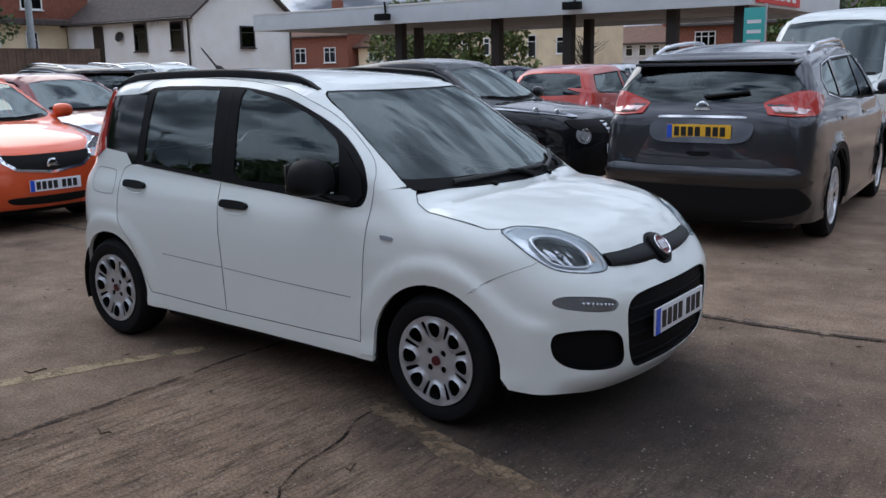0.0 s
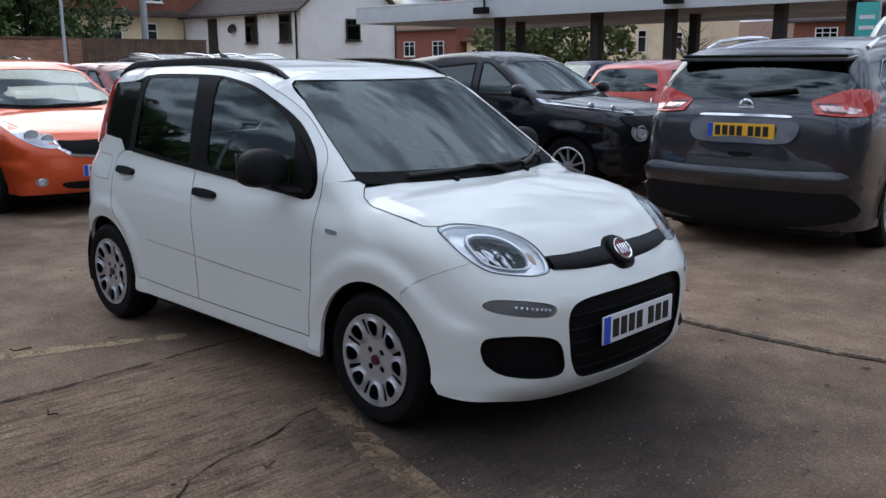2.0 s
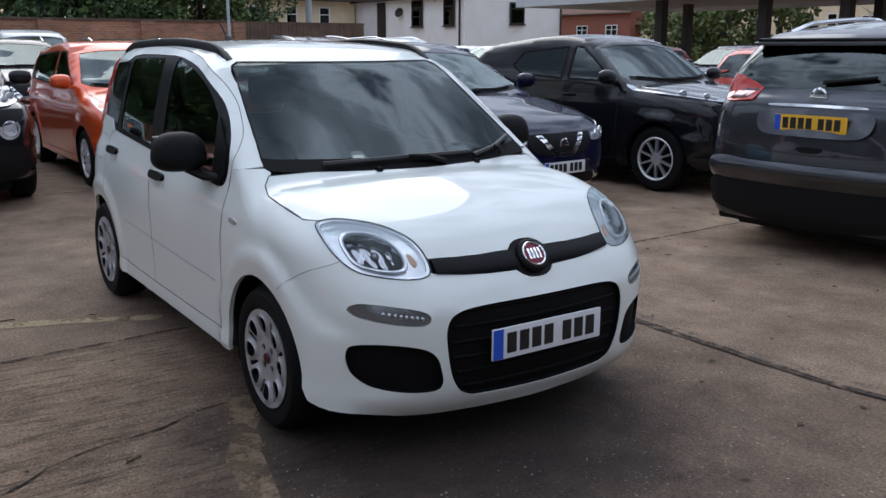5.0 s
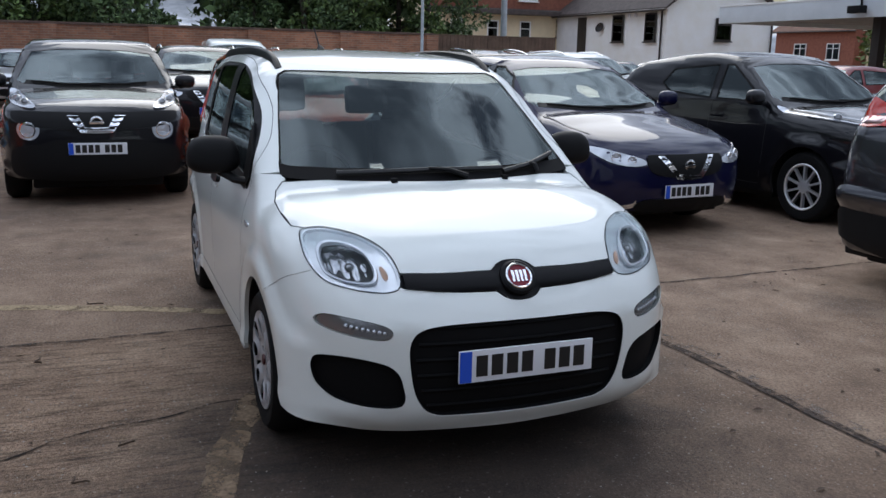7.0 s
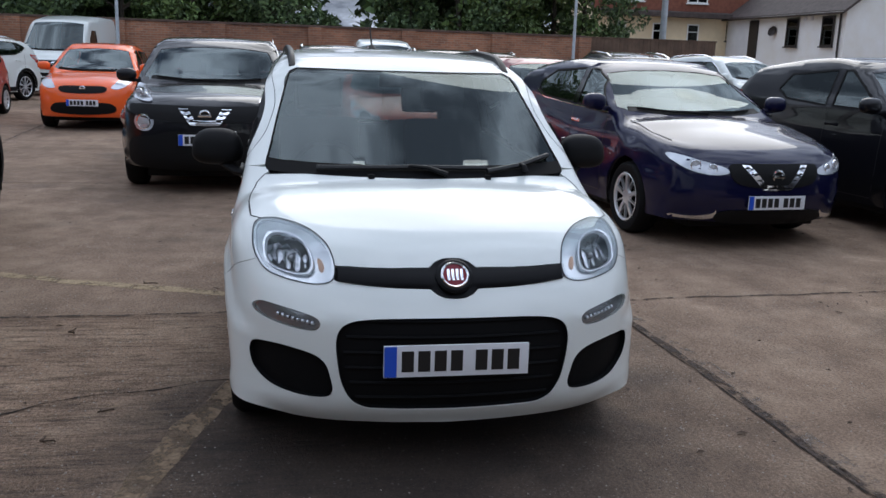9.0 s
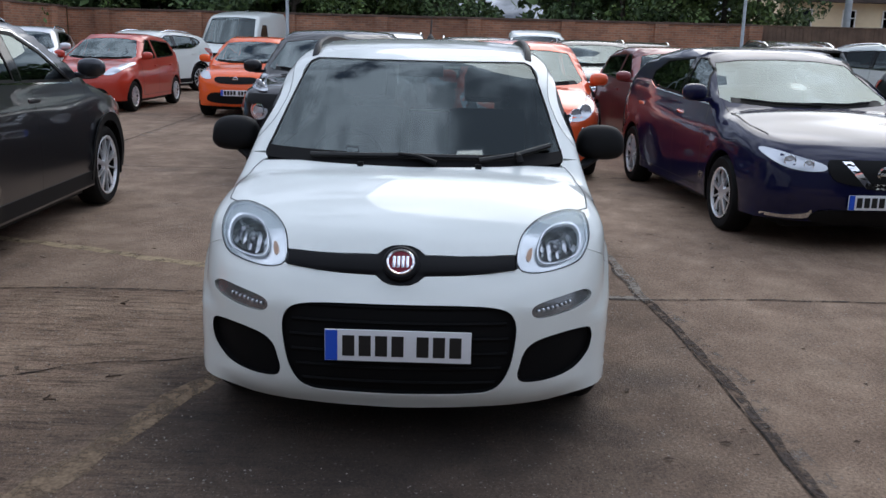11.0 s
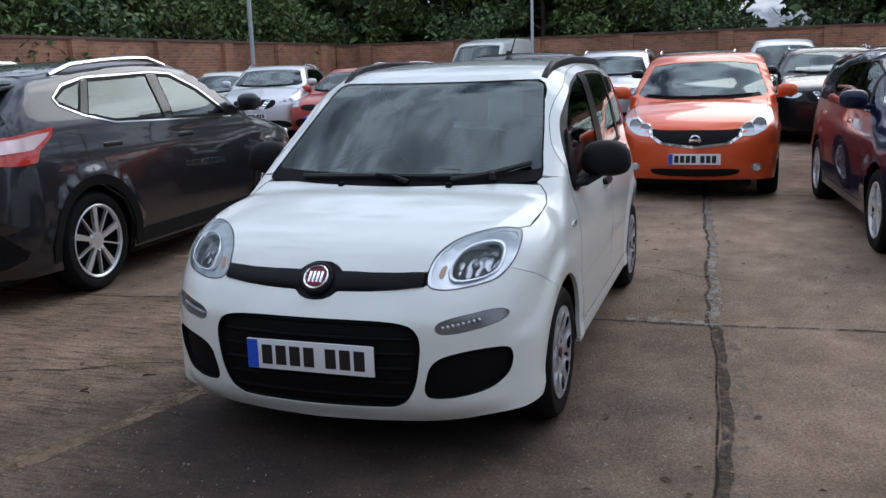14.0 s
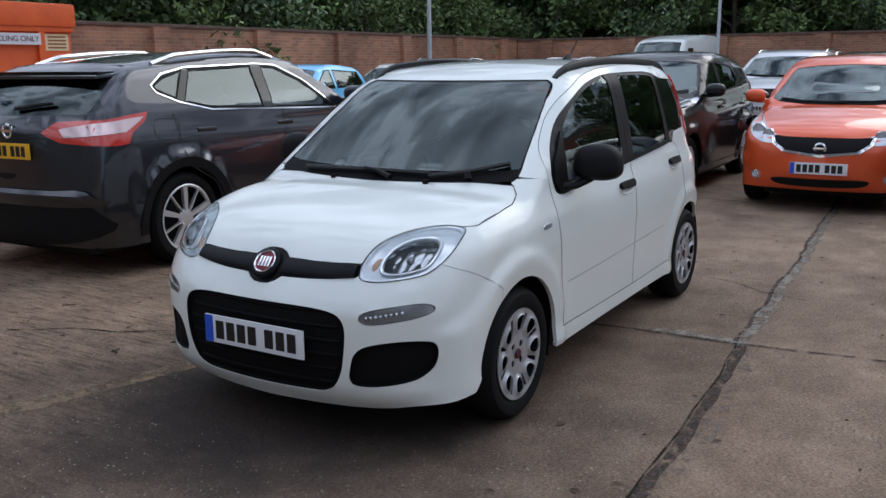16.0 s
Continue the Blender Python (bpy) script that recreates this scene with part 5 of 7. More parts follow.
# grit, twigs and dead leaves lying about
def scatter(name, label, count, make, material, area):
    V, F = [], []
    for _ in range(count):
        x, y = random.uniform(*area[:2]), random.uniform(*area[2:])
        if -5.3 < x < -1.4 and 2.8 < y < 4.45:
            continue
        v, f = make(x, y)
        o = len(V)
        V += v
        F += [tuple(i + o for i in q) for q in f]
    return tagged(mesh_part(name, V, F, material, None, "", False), label, name, kind="stuff")


def stone(x, y):
    r = random.uniform(0.002, 0.0055)
    a = random.uniform(0, 6)
    v = [(x + r * math.cos(a + k * 1.57) * random.uniform(0.6, 1.2), y + r * math.sin(a + k * 1.57) * random.uniform(0.6, 1.2), 0.0) for k in range(4)] + [(x, y, r * 0.9)]
    return v, [(0, 1, 4), (1, 2, 4), (2, 3, 4), (3, 0, 4)]


def leaf(x, y):
    r, a = random.uniform(0.012, 0.03), random.uniform(0, 6)
    d, s = (r * math.cos(a), r * math.sin(a)), (-r * 0.4 * math.sin(a), r * 0.4 * math.cos(a))
    return [(x - d[0], y - d[1], 0.005), (x + s[0], y + s[1], 0.012), (x + d[0], y + d[1], 0.006), (x - s[0], y - s[1], 0.008)], [(0, 1, 2, 3)]


M_GRIT = mat("pale_grit", (0.375, 0.33, 0.285), 0.8)
M_DEADLEAF = mat("dead_leaf", (0.07, 0.042, 0.0252), 0.8)
scatter("grit", "pale loose grit on the concrete", 6000, stone, M_GRIT, (-6, 1.0, -0.5, 8.5))
scatter("leaf_litter", "small dark dead leaves on the concrete", 260, leaf, M_DEADLEAF, (-8, 1.0, -0.5, 8.5))
for x, y, a, ln in ((-1.93, 2.14, 0.6, 0.09), (-3.3, 1.95, 0.1, 0.11), (-2.2, 2.3, 1.2, 0.06), (-1.6, 1.5, 0.4, 0.07), (-4.3, 2.2, 0.9, 0.12), (-2.4, 1.1, 2.0, 0.06)):
    bm = bmesh.new()
    tube(bm, [(x + ln * (t - 0.5) * math.cos(a) + 0.02 * math.sin(5 * t), y + ln * (t - 0.5) * math.sin(a) + 0.015 * math.cos(7 * t), 0.006) for t in np.linspace(0, 1, 7)], 0.0035, 5)
    tagged(part("twig", bm, M_DEADLEAF), "small dark twig lying on the concrete", "twig")

# ---- walls and fence ----
def brick_mat():
    m = mat("red_brick", (0.2, 0.09, 0.06), 0.9)
    n, l, b = nodes_of(m)
    co = n.new("ShaderNodeTexCoord").outputs["Object"]
    sep, com = n.new("ShaderNodeSeparateXYZ"), n.new("ShaderNodeCombineXYZ")
    add = n.new("ShaderNodeMath")
    l.new(co, sep.inputs[0])
    l.new(sep.outputs[0], add.inputs[0]), l.new(sep.outputs[1], add.inputs[1])
    l.new(add.outputs[0], com.inputs[0]), l.new(sep.outputs[2], com.inputs[1])
    br = n.new("ShaderNodeTexBrick")
    br.inputs["Scale"].default_value = 1
    br.inputs["Brick Width"].default_value, br.inputs["Row Height"].default_value = 0.225, 0.075
    br.inputs["Mortar Size"].default_value, br.inputs["Bias"].default_value = 0.007, -0.1
    br.inputs["Color1"].default_value, br.inputs["Color2"].default_value, br.inputs["Mortar"].default_value = (0.5, 0.24, 0.145, 1), (0.31, 0.155, 0.105, 1), (0.42, 0.33, 0.25, 1)
    l.new(com.outputs[0], br.inputs["Vector"])
    t = noise_node(n, l, co, 0.6, 5)
    r = ramp(n, [(0.35, (0.6, 0.56, 0.54)), (0.65, (1.1, 1.05, 1.0))])
    l.new(t.outputs[0], r.inputs[0])
    l.new(mixc(n, l, 1.0, br.outputs["Color"], r.outputs[0], "MULTIPLY"), b.inputs["Base Color"])
    bp = n.new("ShaderNodeBump")
    bp.inputs["Strength"].default_value, bp.inputs["Distance"].default_value, bp.invert = 0.6, 0.01, True
    l.new(br.outputs["Fac"], bp.inputs["Height"])
    l.new(bp.outputs[0], b.inputs["Normal"])
    return m


def noisy(name, c1, c2, scale, rough=0.85, bump=0.2):
    m = mat(name, c1, rough)
    n, l, b = nodes_of(m)
    co = n.new("ShaderNodeTexCoord").outputs["Object"]
    t = noise_node(n, l, co, scale, 7, 0.65)
    r = ramp(n, [(0.3, c1), (0.7, c2)])
    l.new(t.outputs[0], r.inputs[0])
    l.new(r.outputs[0], b.inputs["Base Color"])
    bp = n.new("ShaderNodeBump")
    bp.inputs["Strength"].default_value, bp.inputs["Distance"].default_value = bump, 0.02
    l.new(t.outputs[0], bp.inputs["Height"])
    l.new(bp.outputs[0], b.inputs["Normal"])
    return m


M_BRICK = brick_mat()
M_COPING = noisy("brick_coping", (0.084, 0.054, 0.042), (0.168, 0.108, 0.084), 3)
M_FENCE = noisy("brown_fence_timber", (0.0936, 0.0593, 0.0406), (0.1872, 0.117, 0.078), 2.5)
M_RENDERWALL = noisy("pale_render", (0.8712, 0.8448, 0.7788), (0.95, 0.95, 0.9372), 0.8)
M_GREYRENDER = noisy("grey_render", (0.6923, 0.7003, 0.7245), (0.8372, 0.8452, 0.8613), 0.8)
M_BLOCKER = noisy("dull_grey_blocker", (0.117, 0.1235, 0.13), (0.195, 0.2015, 0.208), 0.9)
M_CREAM = noisy("cream_render", (0.7213, 0.5958, 0.392), (0.9094, 0.7683, 0.5331), 0.8)
M_TILE = noisy("dark_roof_tile", (0.0504, 0.0403, 0.037), (0.1092, 0.084, 0.0756), 4)
M_REDTILE = noisy("red_hung_tile", (0.2018, 0.0698, 0.0466), (0.326, 0.1242, 0.0776), 5)
M_CANOPY = noisy("grey_canopy_sheet", (0.5832, 0.6238, 0.648), (0.7128, 0.7534, 0.7776), 0.7, 0.5, 0.05)
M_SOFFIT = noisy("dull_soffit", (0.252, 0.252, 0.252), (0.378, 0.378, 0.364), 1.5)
M_POLE = noisy("galvanised_steel", (0.351, 0.3915, 0.4185), (0.486, 0.5265, 0.5535), 6, 0.5)
M_DARKFRAME = mat("brown_window_frame", (0.025, 0.018, 0.015), 0.5)
M_WHITEFRAME = mat("white_window_frame", (0.875, 0.875, 0.85), 0.5)
M_PANE = glass("house_window", (0.12, 0.13, 0.14))


def wall(name, x0, x1, y0, y1, h, along, label):
    w = part(name, box(bmesh.new(), x0, x1, y0, y1, 0, h), M_BRICK, smooth=False)
    tagged(w, label, "wall", kind="structure")
    c = part("coping", box(bmesh.new(), x0 - 0.04, x1 + 0.04, y0 - 0.04, y1 + 0.04, h, h + 0.07, 0.015), M_COPING, w)
    a, b = (y0, y1) if along == "y" else (x0, x1)
    t = a + 1.2
    while t < b:
        if along == "y":
            p = box(bmesh.new(), x1 - 0.01, x1 + 0.13, t - 0.22, t + 0.22, 0, h + 0.0)
        else:
            p = box(bmesh.new(), t - 0.22, t + 0.22, y1 - 0.01, y1 + 0.13, 0, h + 0.0)
        part("pier", p, M_BRICK, w, smooth=False)
        t += 3.1
    return w


wall("wall_back", -29.4, -29.12, -9.3, 13.6, 2.25, "y", "long red brick boundary wall with piers")
wall("wall_side", -29.1, 14, -9.6, -9.32, 2.3, "x", "long red brick boundary wall with piers")
# an added wall, never in view, that keeps low sky light off the car fronts
wf = part("sky_blocking_wall", box(bmesh.new(), 9.0, 9.3, -9.3, 26, 0, 5.4), M_BLOCKER, smooth=False)
tagged(wf, "plain dull grey wall, added out of view to block low sky light", "wall", kind="structure")
f = part("fence", box(bmesh.new(), -29.3, -29.24, 13.62, 18.6, 0.05, 2.2), M_FENCE, smooth=False)
tagged(f, "dark brown close-boarded timber fence", "fence", kind="structure")
for i in range(34):
    part("fence_board", box(bmesh.new(), -29.24, -29.222 + 0.008 * (i % 2), 13.63 + 0.146 * i, 13.77 + 0.146 * i, 0.03, 2.25, 0.004), M_FENCE, f)
part("fence_rail", box(bmesh.new(), -29.32, -29.2, 13.6, 18.62, 2.25, 2.3, 0.01), M_FENCE, f)


# ---- houses ----
def window(parent, origin, ux, w, h, frame_mat=M_DARKFRAME, bars=1, normal=None):
    """A window in a wall: origin at its lower left corner, ux along the wall."""
    ux = Vector(ux)
    nz = Vector(normal) if normal else Vector((ux.y, -ux.x, 0))
    m = Matrix((ux, nz, Vector((0, 0, 1)))).transposed().to_4x4()
    m.translation = Vector(origin)
    t = 0.07
    rings = [(y, a) for y, a in ((0.0, 0), (0.06, 0), (0.06, t), (0.0, t))]
    V = [p for y, a in rings for p in ((a, y, a), (w - a, y, a), (w - a, y, h - a), (a, y, h - a))]
    F = [(4 * k + i, 4 * k + (i + 1) % 4, 4 * ((k + 1) % 4) + (i + 1) % 4, 4 * ((k + 1) % 4) + i) for k in range(4) for i in range(4)]
    wdw = mesh_part("window", V, F, frame_mat, parent, smooth=False)
    wdw.matrix_basis = m
    for i in range(bars):
        x = w * (i + 1) / (bars + 1)
        part("mullion", box(bmesh.new(), x - 0.03, x + 0.03, 0.0, 0.055, t, h - t), frame_mat, wdw, smooth=False)
    part("transom", box(bmesh.new(), t, w - t, 0.0, 0.05, h * 0.68, h * 0.68 + 0.05), frame_mat, wdw, smooth=False)
    part("pane", box(bmesh.new(), 0.02, w - 0.02, 0.012, 0.02, 0.02, h - 0.02), M_PANE, wdw, smooth=False)
    part("backing", box(bmesh.new(), 0.02, w - 0.02, 0.002, 0.006, 0.02, h - 0.02), M_LINER, wdw, smooth=False)
    part("sill", box(bmesh.new(), -0.06, w + 0.06, 0.0, 0.13, -0.07, 0, 0.01), frame_mat, wdw)
    return wdw


def gable_house(name, label, x0, x1, y0, y1, eave, ridge, wall_mat, roof_mat, axis="x", over=0.35):
    e = thing(name, Matrix(), label, "house", "houses round the yard")
    bm = bmesh.new()
    box(bm, x0, x1, y0, y1, 0, eave)
    part("wall", bm, wall_mat, e, smooth=False)
    V, F = [], []
    if axis == "x":
        ym = (y0 + y1) / 2
        for x in (x0 + 0.01, x1 - 0.01):
            V += [(x, y0, eave), (x, y1, eave), (x, ym, ridge)]
        for q in (V[:3], V[3:]):
            mesh_part("gable", q, [(0, 1, 2)], wall_mat, e, smooth=False)
        k = (ridge - eave) / (ym - y0)
        for s, ya in ((1, y0), (-1, y1)):
            q = [(x0 - over, ya - s * over, eave - k * over), (x1 + over, ya - s * over, eave - k * over), (x1 + over, ym, ridge), (x0 - over, ym, ridge)]
            V = q + [(a, b, c + 0.14) for a, b, c in q]
            mesh_part("roof", V, [(0, 1, 2, 3), (4, 7, 6, 5), (0, 4, 5, 1), (1, 5, 6, 2), (3, 2, 6, 7), (0, 3, 7, 4)], roof_mat, e, smooth=False)
            bm = bmesh.new()
            tube(bm, [(x0 - over, ya - s * (over + 0.06), eave - k * over + 0.02), (x1 + over, ya - s * (over + 0.06), eave - k * over + 0.02)], 0.06, 8)
            part("gutter", bm, M_DARKFRAME, e)
    else:
        xm = (x0 + x1) / 2
        for y in (y0 + 0.01, y1 - 0.01):
            V += [(x0, y, eave), (x1, y, eave), (xm, y, ridge)]
        for q in (V[:3], V[3:]):
            mesh_part("gable", q, [(0, 1, 2)], wall_mat, e, smooth=False)
        k = (ridge - eave) / (xm - x0)
        for s, xa in ((1, x0), (-1, x1)):
            q = [(xa - s * over, y0 - over, eave - k * over), (xa - s * over, y1 + over, eave - k * over), (xm, y1 + over, ridge), (xm, y0 - over, ridge)]
            V = q + [(a, b, c + 0.14) for a, b, c in q]
            mesh_part("roof", V, [(0, 1, 2, 3), (4, 7, 6, 5), (0, 4, 5, 1), (1, 5, 6, 2), (3, 2, 6, 7), (0, 3, 7, 4)], roof_mat, e, smooth=False)
            bm = bmesh.new()
            tube(bm, [(xa - s * (over + 0.06), y0 - over, eave - k * over + 0.02), (xa - s * (over + 0.06), y1 + over, eave - k * over + 0.02)], 0.06, 8)
            part("gutter", bm, M_DARKFRAME, e)
    return e


h = gable_house("house", "pale rendered house with dark tiled roof and brown windows", -54, -38.4, 29.85, 36.6, 4.35, 6.9, M_RENDERWALL, M_TILE)
part("grey_section", box(bmesh.new(), -54, -46.6, 29.82, 29.86, 0, 4.2), M_GREYRENDER, h, smooth=False)
for x0, x1, z0, z1 in ((-43.4, -42.3, 2.55, 4.0), (-40.2, -39.2, 2.55, 4.0), (-50.6, -50.0, 2.9, 4.0)):
    window(h, (x0, 29.8, z0), (1, 0, 0), x1 - x0, z1 - z0, normal=(0, -1, 0), bars=0)
d = part("door", box(bmesh.new(), -47.3, -46.4, 29.76, 29.84, 1.9, 4.0, 0.01), M_DARKFRAME, h)
window(h, (-38.35, 32.85, 2.65), (0, 1, 0), 1.0, 1.15, normal=(1, 0, 0), bars=0)
for x, y in ((-38.75, 29.78), (-38.3, 36.5)):
    bm = bmesh.new()
    tube(bm, [(x, y, 0), (x, y, 4.3)], 0.05, 8)
    part("downpipe", bm, M_DARKFRAME, h)
bm = bmesh.new()
bmesh.ops.create_uvsphere(bm, u_segments=20, v_segments=10, radius=0.35)
bmesh.ops.delete(bm, geom=[v for v in bm.verts if v.co.z > -0.12], context="VERTS")
bmesh.ops.transform(bm, matrix=pose(-44.6, 29.5, 3.45, 70, 0, 20), verts=bm.verts)
part("satellite_dish", bm, M_DARKFRAME, h)
for x in (-41.2, -41.8):
    part("wall_vent", box(bmesh.new(), x - 0.1, x + 0.1, 29.78, 29.84, 3.85, 4.05, 0.01), M_GREYRENDER, h)

h = gable_house("house", "cream and red tile-hung house behind the fence", -58, -50, 21.5, 31, 4.5, 7.8, M_CREAM, M_TILE, "y")
part("tile_hanging", box(bmesh.new(), -49.99, -49.85, 21.3, 31.2, 4.35, 6.8, 0.01), M_REDTILE, h)
part("lean_to_roof", box(bmesh.new(), -50, -49.2, 21.2, 31.3, 4.15, 4.4, 0.02), M_TILE, h)
for y in (22.6, 25.0, 27.2):
    window(h, (-49.97, y, 2.3), (0, 1, 0), 0.75, 1.5, M_WHITEFRAME, 0, (1, 0, 0))
for y in (23, 27):
    window(h, (-49.84, y, 5.0), (0, 1, 0), 1.3, 1.2, M_WHITEFRAME, 1, (1, 0, 0))
# far houses seen under the canopy
M_BROWNTILE = noisy("brown_roof_tile", (0.1428, 0.0756, 0.0538), (0.2352, 0.126, 0.084), 3)


def far_house(label, x0, x1, y, depth, eave, ridge, wall_mat, roof_mat, windows, chimneys=()):
    """windows: (x, sill height, width, height, bars)."""
    h = gable_house("terrace_house", label, x0, x1, y, y + depth, eave, ridge, wall_mat, roof_mat)
    for x, z, w, t, bars in windows:
        window(h, (x, y - 0.04, z), (1, 0, 0), w, t, M_WHITEFRAME, bars, (0, -1, 0))
    for x in chimneys:
        c = part("chimney", box(bmesh.new(), x - 0.4, x + 0.4, y + depth / 2 - 0.4, y + depth / 2 + 0.4, ridge - 0.6, ridge + 1.1, 0.02), M_REDTILE, h)
        bm = bmesh.new()
        for k in (-0.18, 0.18):
            tube(bm, [(x + k, y + depth / 2, ridge + 1.08), (x + k, y + depth / 2, ridge + 1.4)], [0.12, 0.1], 8)
        part("chimney_pot", bm, M_REDTILE, c)
    return h


far_house("far brick house with a dark tiled roof", -67, -57.6, 62, 7, 4.6, 6.8, M_REDTILE, M_BROWNTILE, [(-60.6, 2.0, 1.5, 1.4, 1), (-64.5, 2.0, 1.5, 1.4, 1)], (-62,))
far_house("far low terrace with brown roof and white windows", -57.2, -46.0, 63, 7, 3.45, 5.4, M_CREAM, M_BROWNTILE, [(-55.9 + 2.35 * k, 2.0, 1.75, 1.2, 2) for k in range(4)], (-53, -48.5))
far_house("far cream rendered house with narrow windows", -45.7, -33.4, 62, 7, 5.2, 7.4, M_CREAM, M_TILE, [(-44.6, 2.3, 0.6, 1.4, 0), (-42.4, 2.3, 0.6, 1.4, 0), (-39.8, 2.3, 0.6, 1.4, 0), (-38.2, 2.1, 0.8, 1.7, 0), (-35.6, 2.3, 1.3, 1.3, 1)], (-40,))
far_house("far stone terrace with brown roof", -38.5, -31.0, 76, 7, 3.3, 4.75, M_GREYRENDER, M_BROWNTILE, [(-37.8 + 1.3 * k, 2.1, 0.75, 1.0, 0) for k in range(5)], (-34,))
far_house("far brick house with white windows", -26, -10, 62, 7, 4.2, 6.6, M_REDTILE, M_TILE, [(-24.5 + 3.1 * k, 2.4, 1.5, 1.2, 2) for k in range(5)], (-20, -14))

# ---- forecourt canopy ----
c = thing("canopy", Matrix(), "grey metal forecourt canopy on dark posts", "canopy")
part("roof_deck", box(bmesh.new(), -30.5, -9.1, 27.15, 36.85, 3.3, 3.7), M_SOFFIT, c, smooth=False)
for x0, x1, y0, y1 in ((-30.6, -9.0, 27.0, 27.12), (-30.6, -9.0, 36.88, 37.0), (-30.6, -30.48, 27.12, 36.88), (-9.12, -9.0, 27.12, 36.88)):
    part("fascia", box(bmesh.new(), x0, x1, y0, y1, 3.12, 3.8, 0.01), M_CANOPY, c)
part("edge_trim", box(bmesh.new(), -30.64, -8.96, 26.97, 27.03, 3.78, 3.84, 0.008), M_WHITEFRAME, c)
for x, y in ((-23.3, 28.2), (-18.7, 28.2), (-15.7, 28.2), (-11.9, 28.2), (-9.7, 28.2), (-27, 34), (-18, 34), (-11, 34)):
    p = part("post", box(bmesh.new(), x - 0.17, x + 0.17, y - 0.17, y + 0.17, 0, 3.3, 0.02), M_DARKFRAME, c)
    part("foot", box(bmesh.new(), x - 0.3, x + 0.3, y - 0.3, y + 0.3, 0, 0.25, 0.03), M_POLE, p)
for x in (-23.0, -14.8):
    l_ = part("floodlight", box(bmesh.new(), x - 0.3, x + 0.3, 26.6, 26.9, 3.25, 3.5, 0.03, None), M_TRIM, c)
    bm = bmesh.new()
    tube(bm, [(x, 26.95, 3.45), (x, 26.9, 3.95)], 0.04, 6)
    part("bracket", bm, M_TRIM, l_)
sg = part("red_sign", box(bmesh.new(), -8.98, -8.9, 27.3, 31.5, 3.2, 3.85, 0.01), mat("red_sign_face", (0.7, 0.042, 0.042), 0.4), c, "red sign board with pale marks")
for i in range(6):
    part("sign_bar", box(bmesh.new(), -8.9, -8.885, 27.6 + 0.6 * i, 27.95 + 0.6 * i, 3.32, 3.72), M_PLATE, sg)
bn = tagged(part("banner", box(bmesh.new(), -9.0, -8.4, 26.4, 26.46, 1.7, 3.0, 0.01), mat("teal_banner_cloth", (0.065, 0.455, 0.429), 0.6)), "teal vertical banner by the forecourt", "banner")
bm = bmesh.new()
tube(bm, [(-8.38, 26.43, 0), (-8.38, 26.43, 3.1)], 0.03, 8)
part("banner_pole", bm, M_POLE, bn)
for i in range(3):
    part("banner_bar", box(bmesh.new(), -8.9, -8.5, 26.39, 26.4, 2.0 + 0.28 * i, 2.1 + 0.28 * i), M_PLATE, bn)


# ---- lamp posts ----
def post(x, y, h, r, head):
    e = thing("lamp_post", pose(x, y, 0), "tall slim galvanised steel lamp post", "lamp post", "lamp posts")
    bm = bmesh.new()
    tube(bm, [(0, 0, 0), (0, 0, 1.2), (0, 0, 1.25), (0, 0, h)], [r * 1.6, r * 1.6, r, r * 0.75], 12)
    part("pole", bm, M_POLE, e)
    if head:
        part("lamp_head", box(bmesh.new(), -0.12, 0.55, -0.12, 0.12, h - 0.02, h + 0.1, 0.04), M_POLE, e)
    return e


post(-28.3, -1.78, 6, 0.055, True)
post(-21.98, -8.6, 6, 0.07, True)
post(-28.3, 12.95, 6, 0.055, True)
post(-33, 18.2, 6.5, 0.14, True)

# ---- trees ----
def leaf_mat(name, c1, c2):
    m = mat(name, c1, 0.6)
    n, l, b = nodes_of(m)
    gi = n.new("ShaderNodeNewGeometry")
    r = ramp(n, [(0.0, c1), (0.7, c2), (1.0, tuple(min(1, 1.6 * c) for c in c2))])
    l.new(gi.outputs["Random Per Island"], r.inputs[0])
    l.new(r.outputs[0], b.inputs["Base Color"])
    return m


M_LEAF = [leaf_mat("mid_green_leaf", (0.0328, 0.062, 0.0201), (0.113, 0.1732, 0.0474)), leaf_mat("dark_green_leaf", (0.0332, 0.0632, 0.0297), (0.1062, 0.1661, 0.0598)), leaf_mat("yellow_green_leaf", (0.05, 0.072, 0.018), (0.13, 0.165, 0.045))]
M_BARK = noisy("bark", (0.0455, 0.0364, 0.026), (0.104, 0.0845, 0.065), 8)


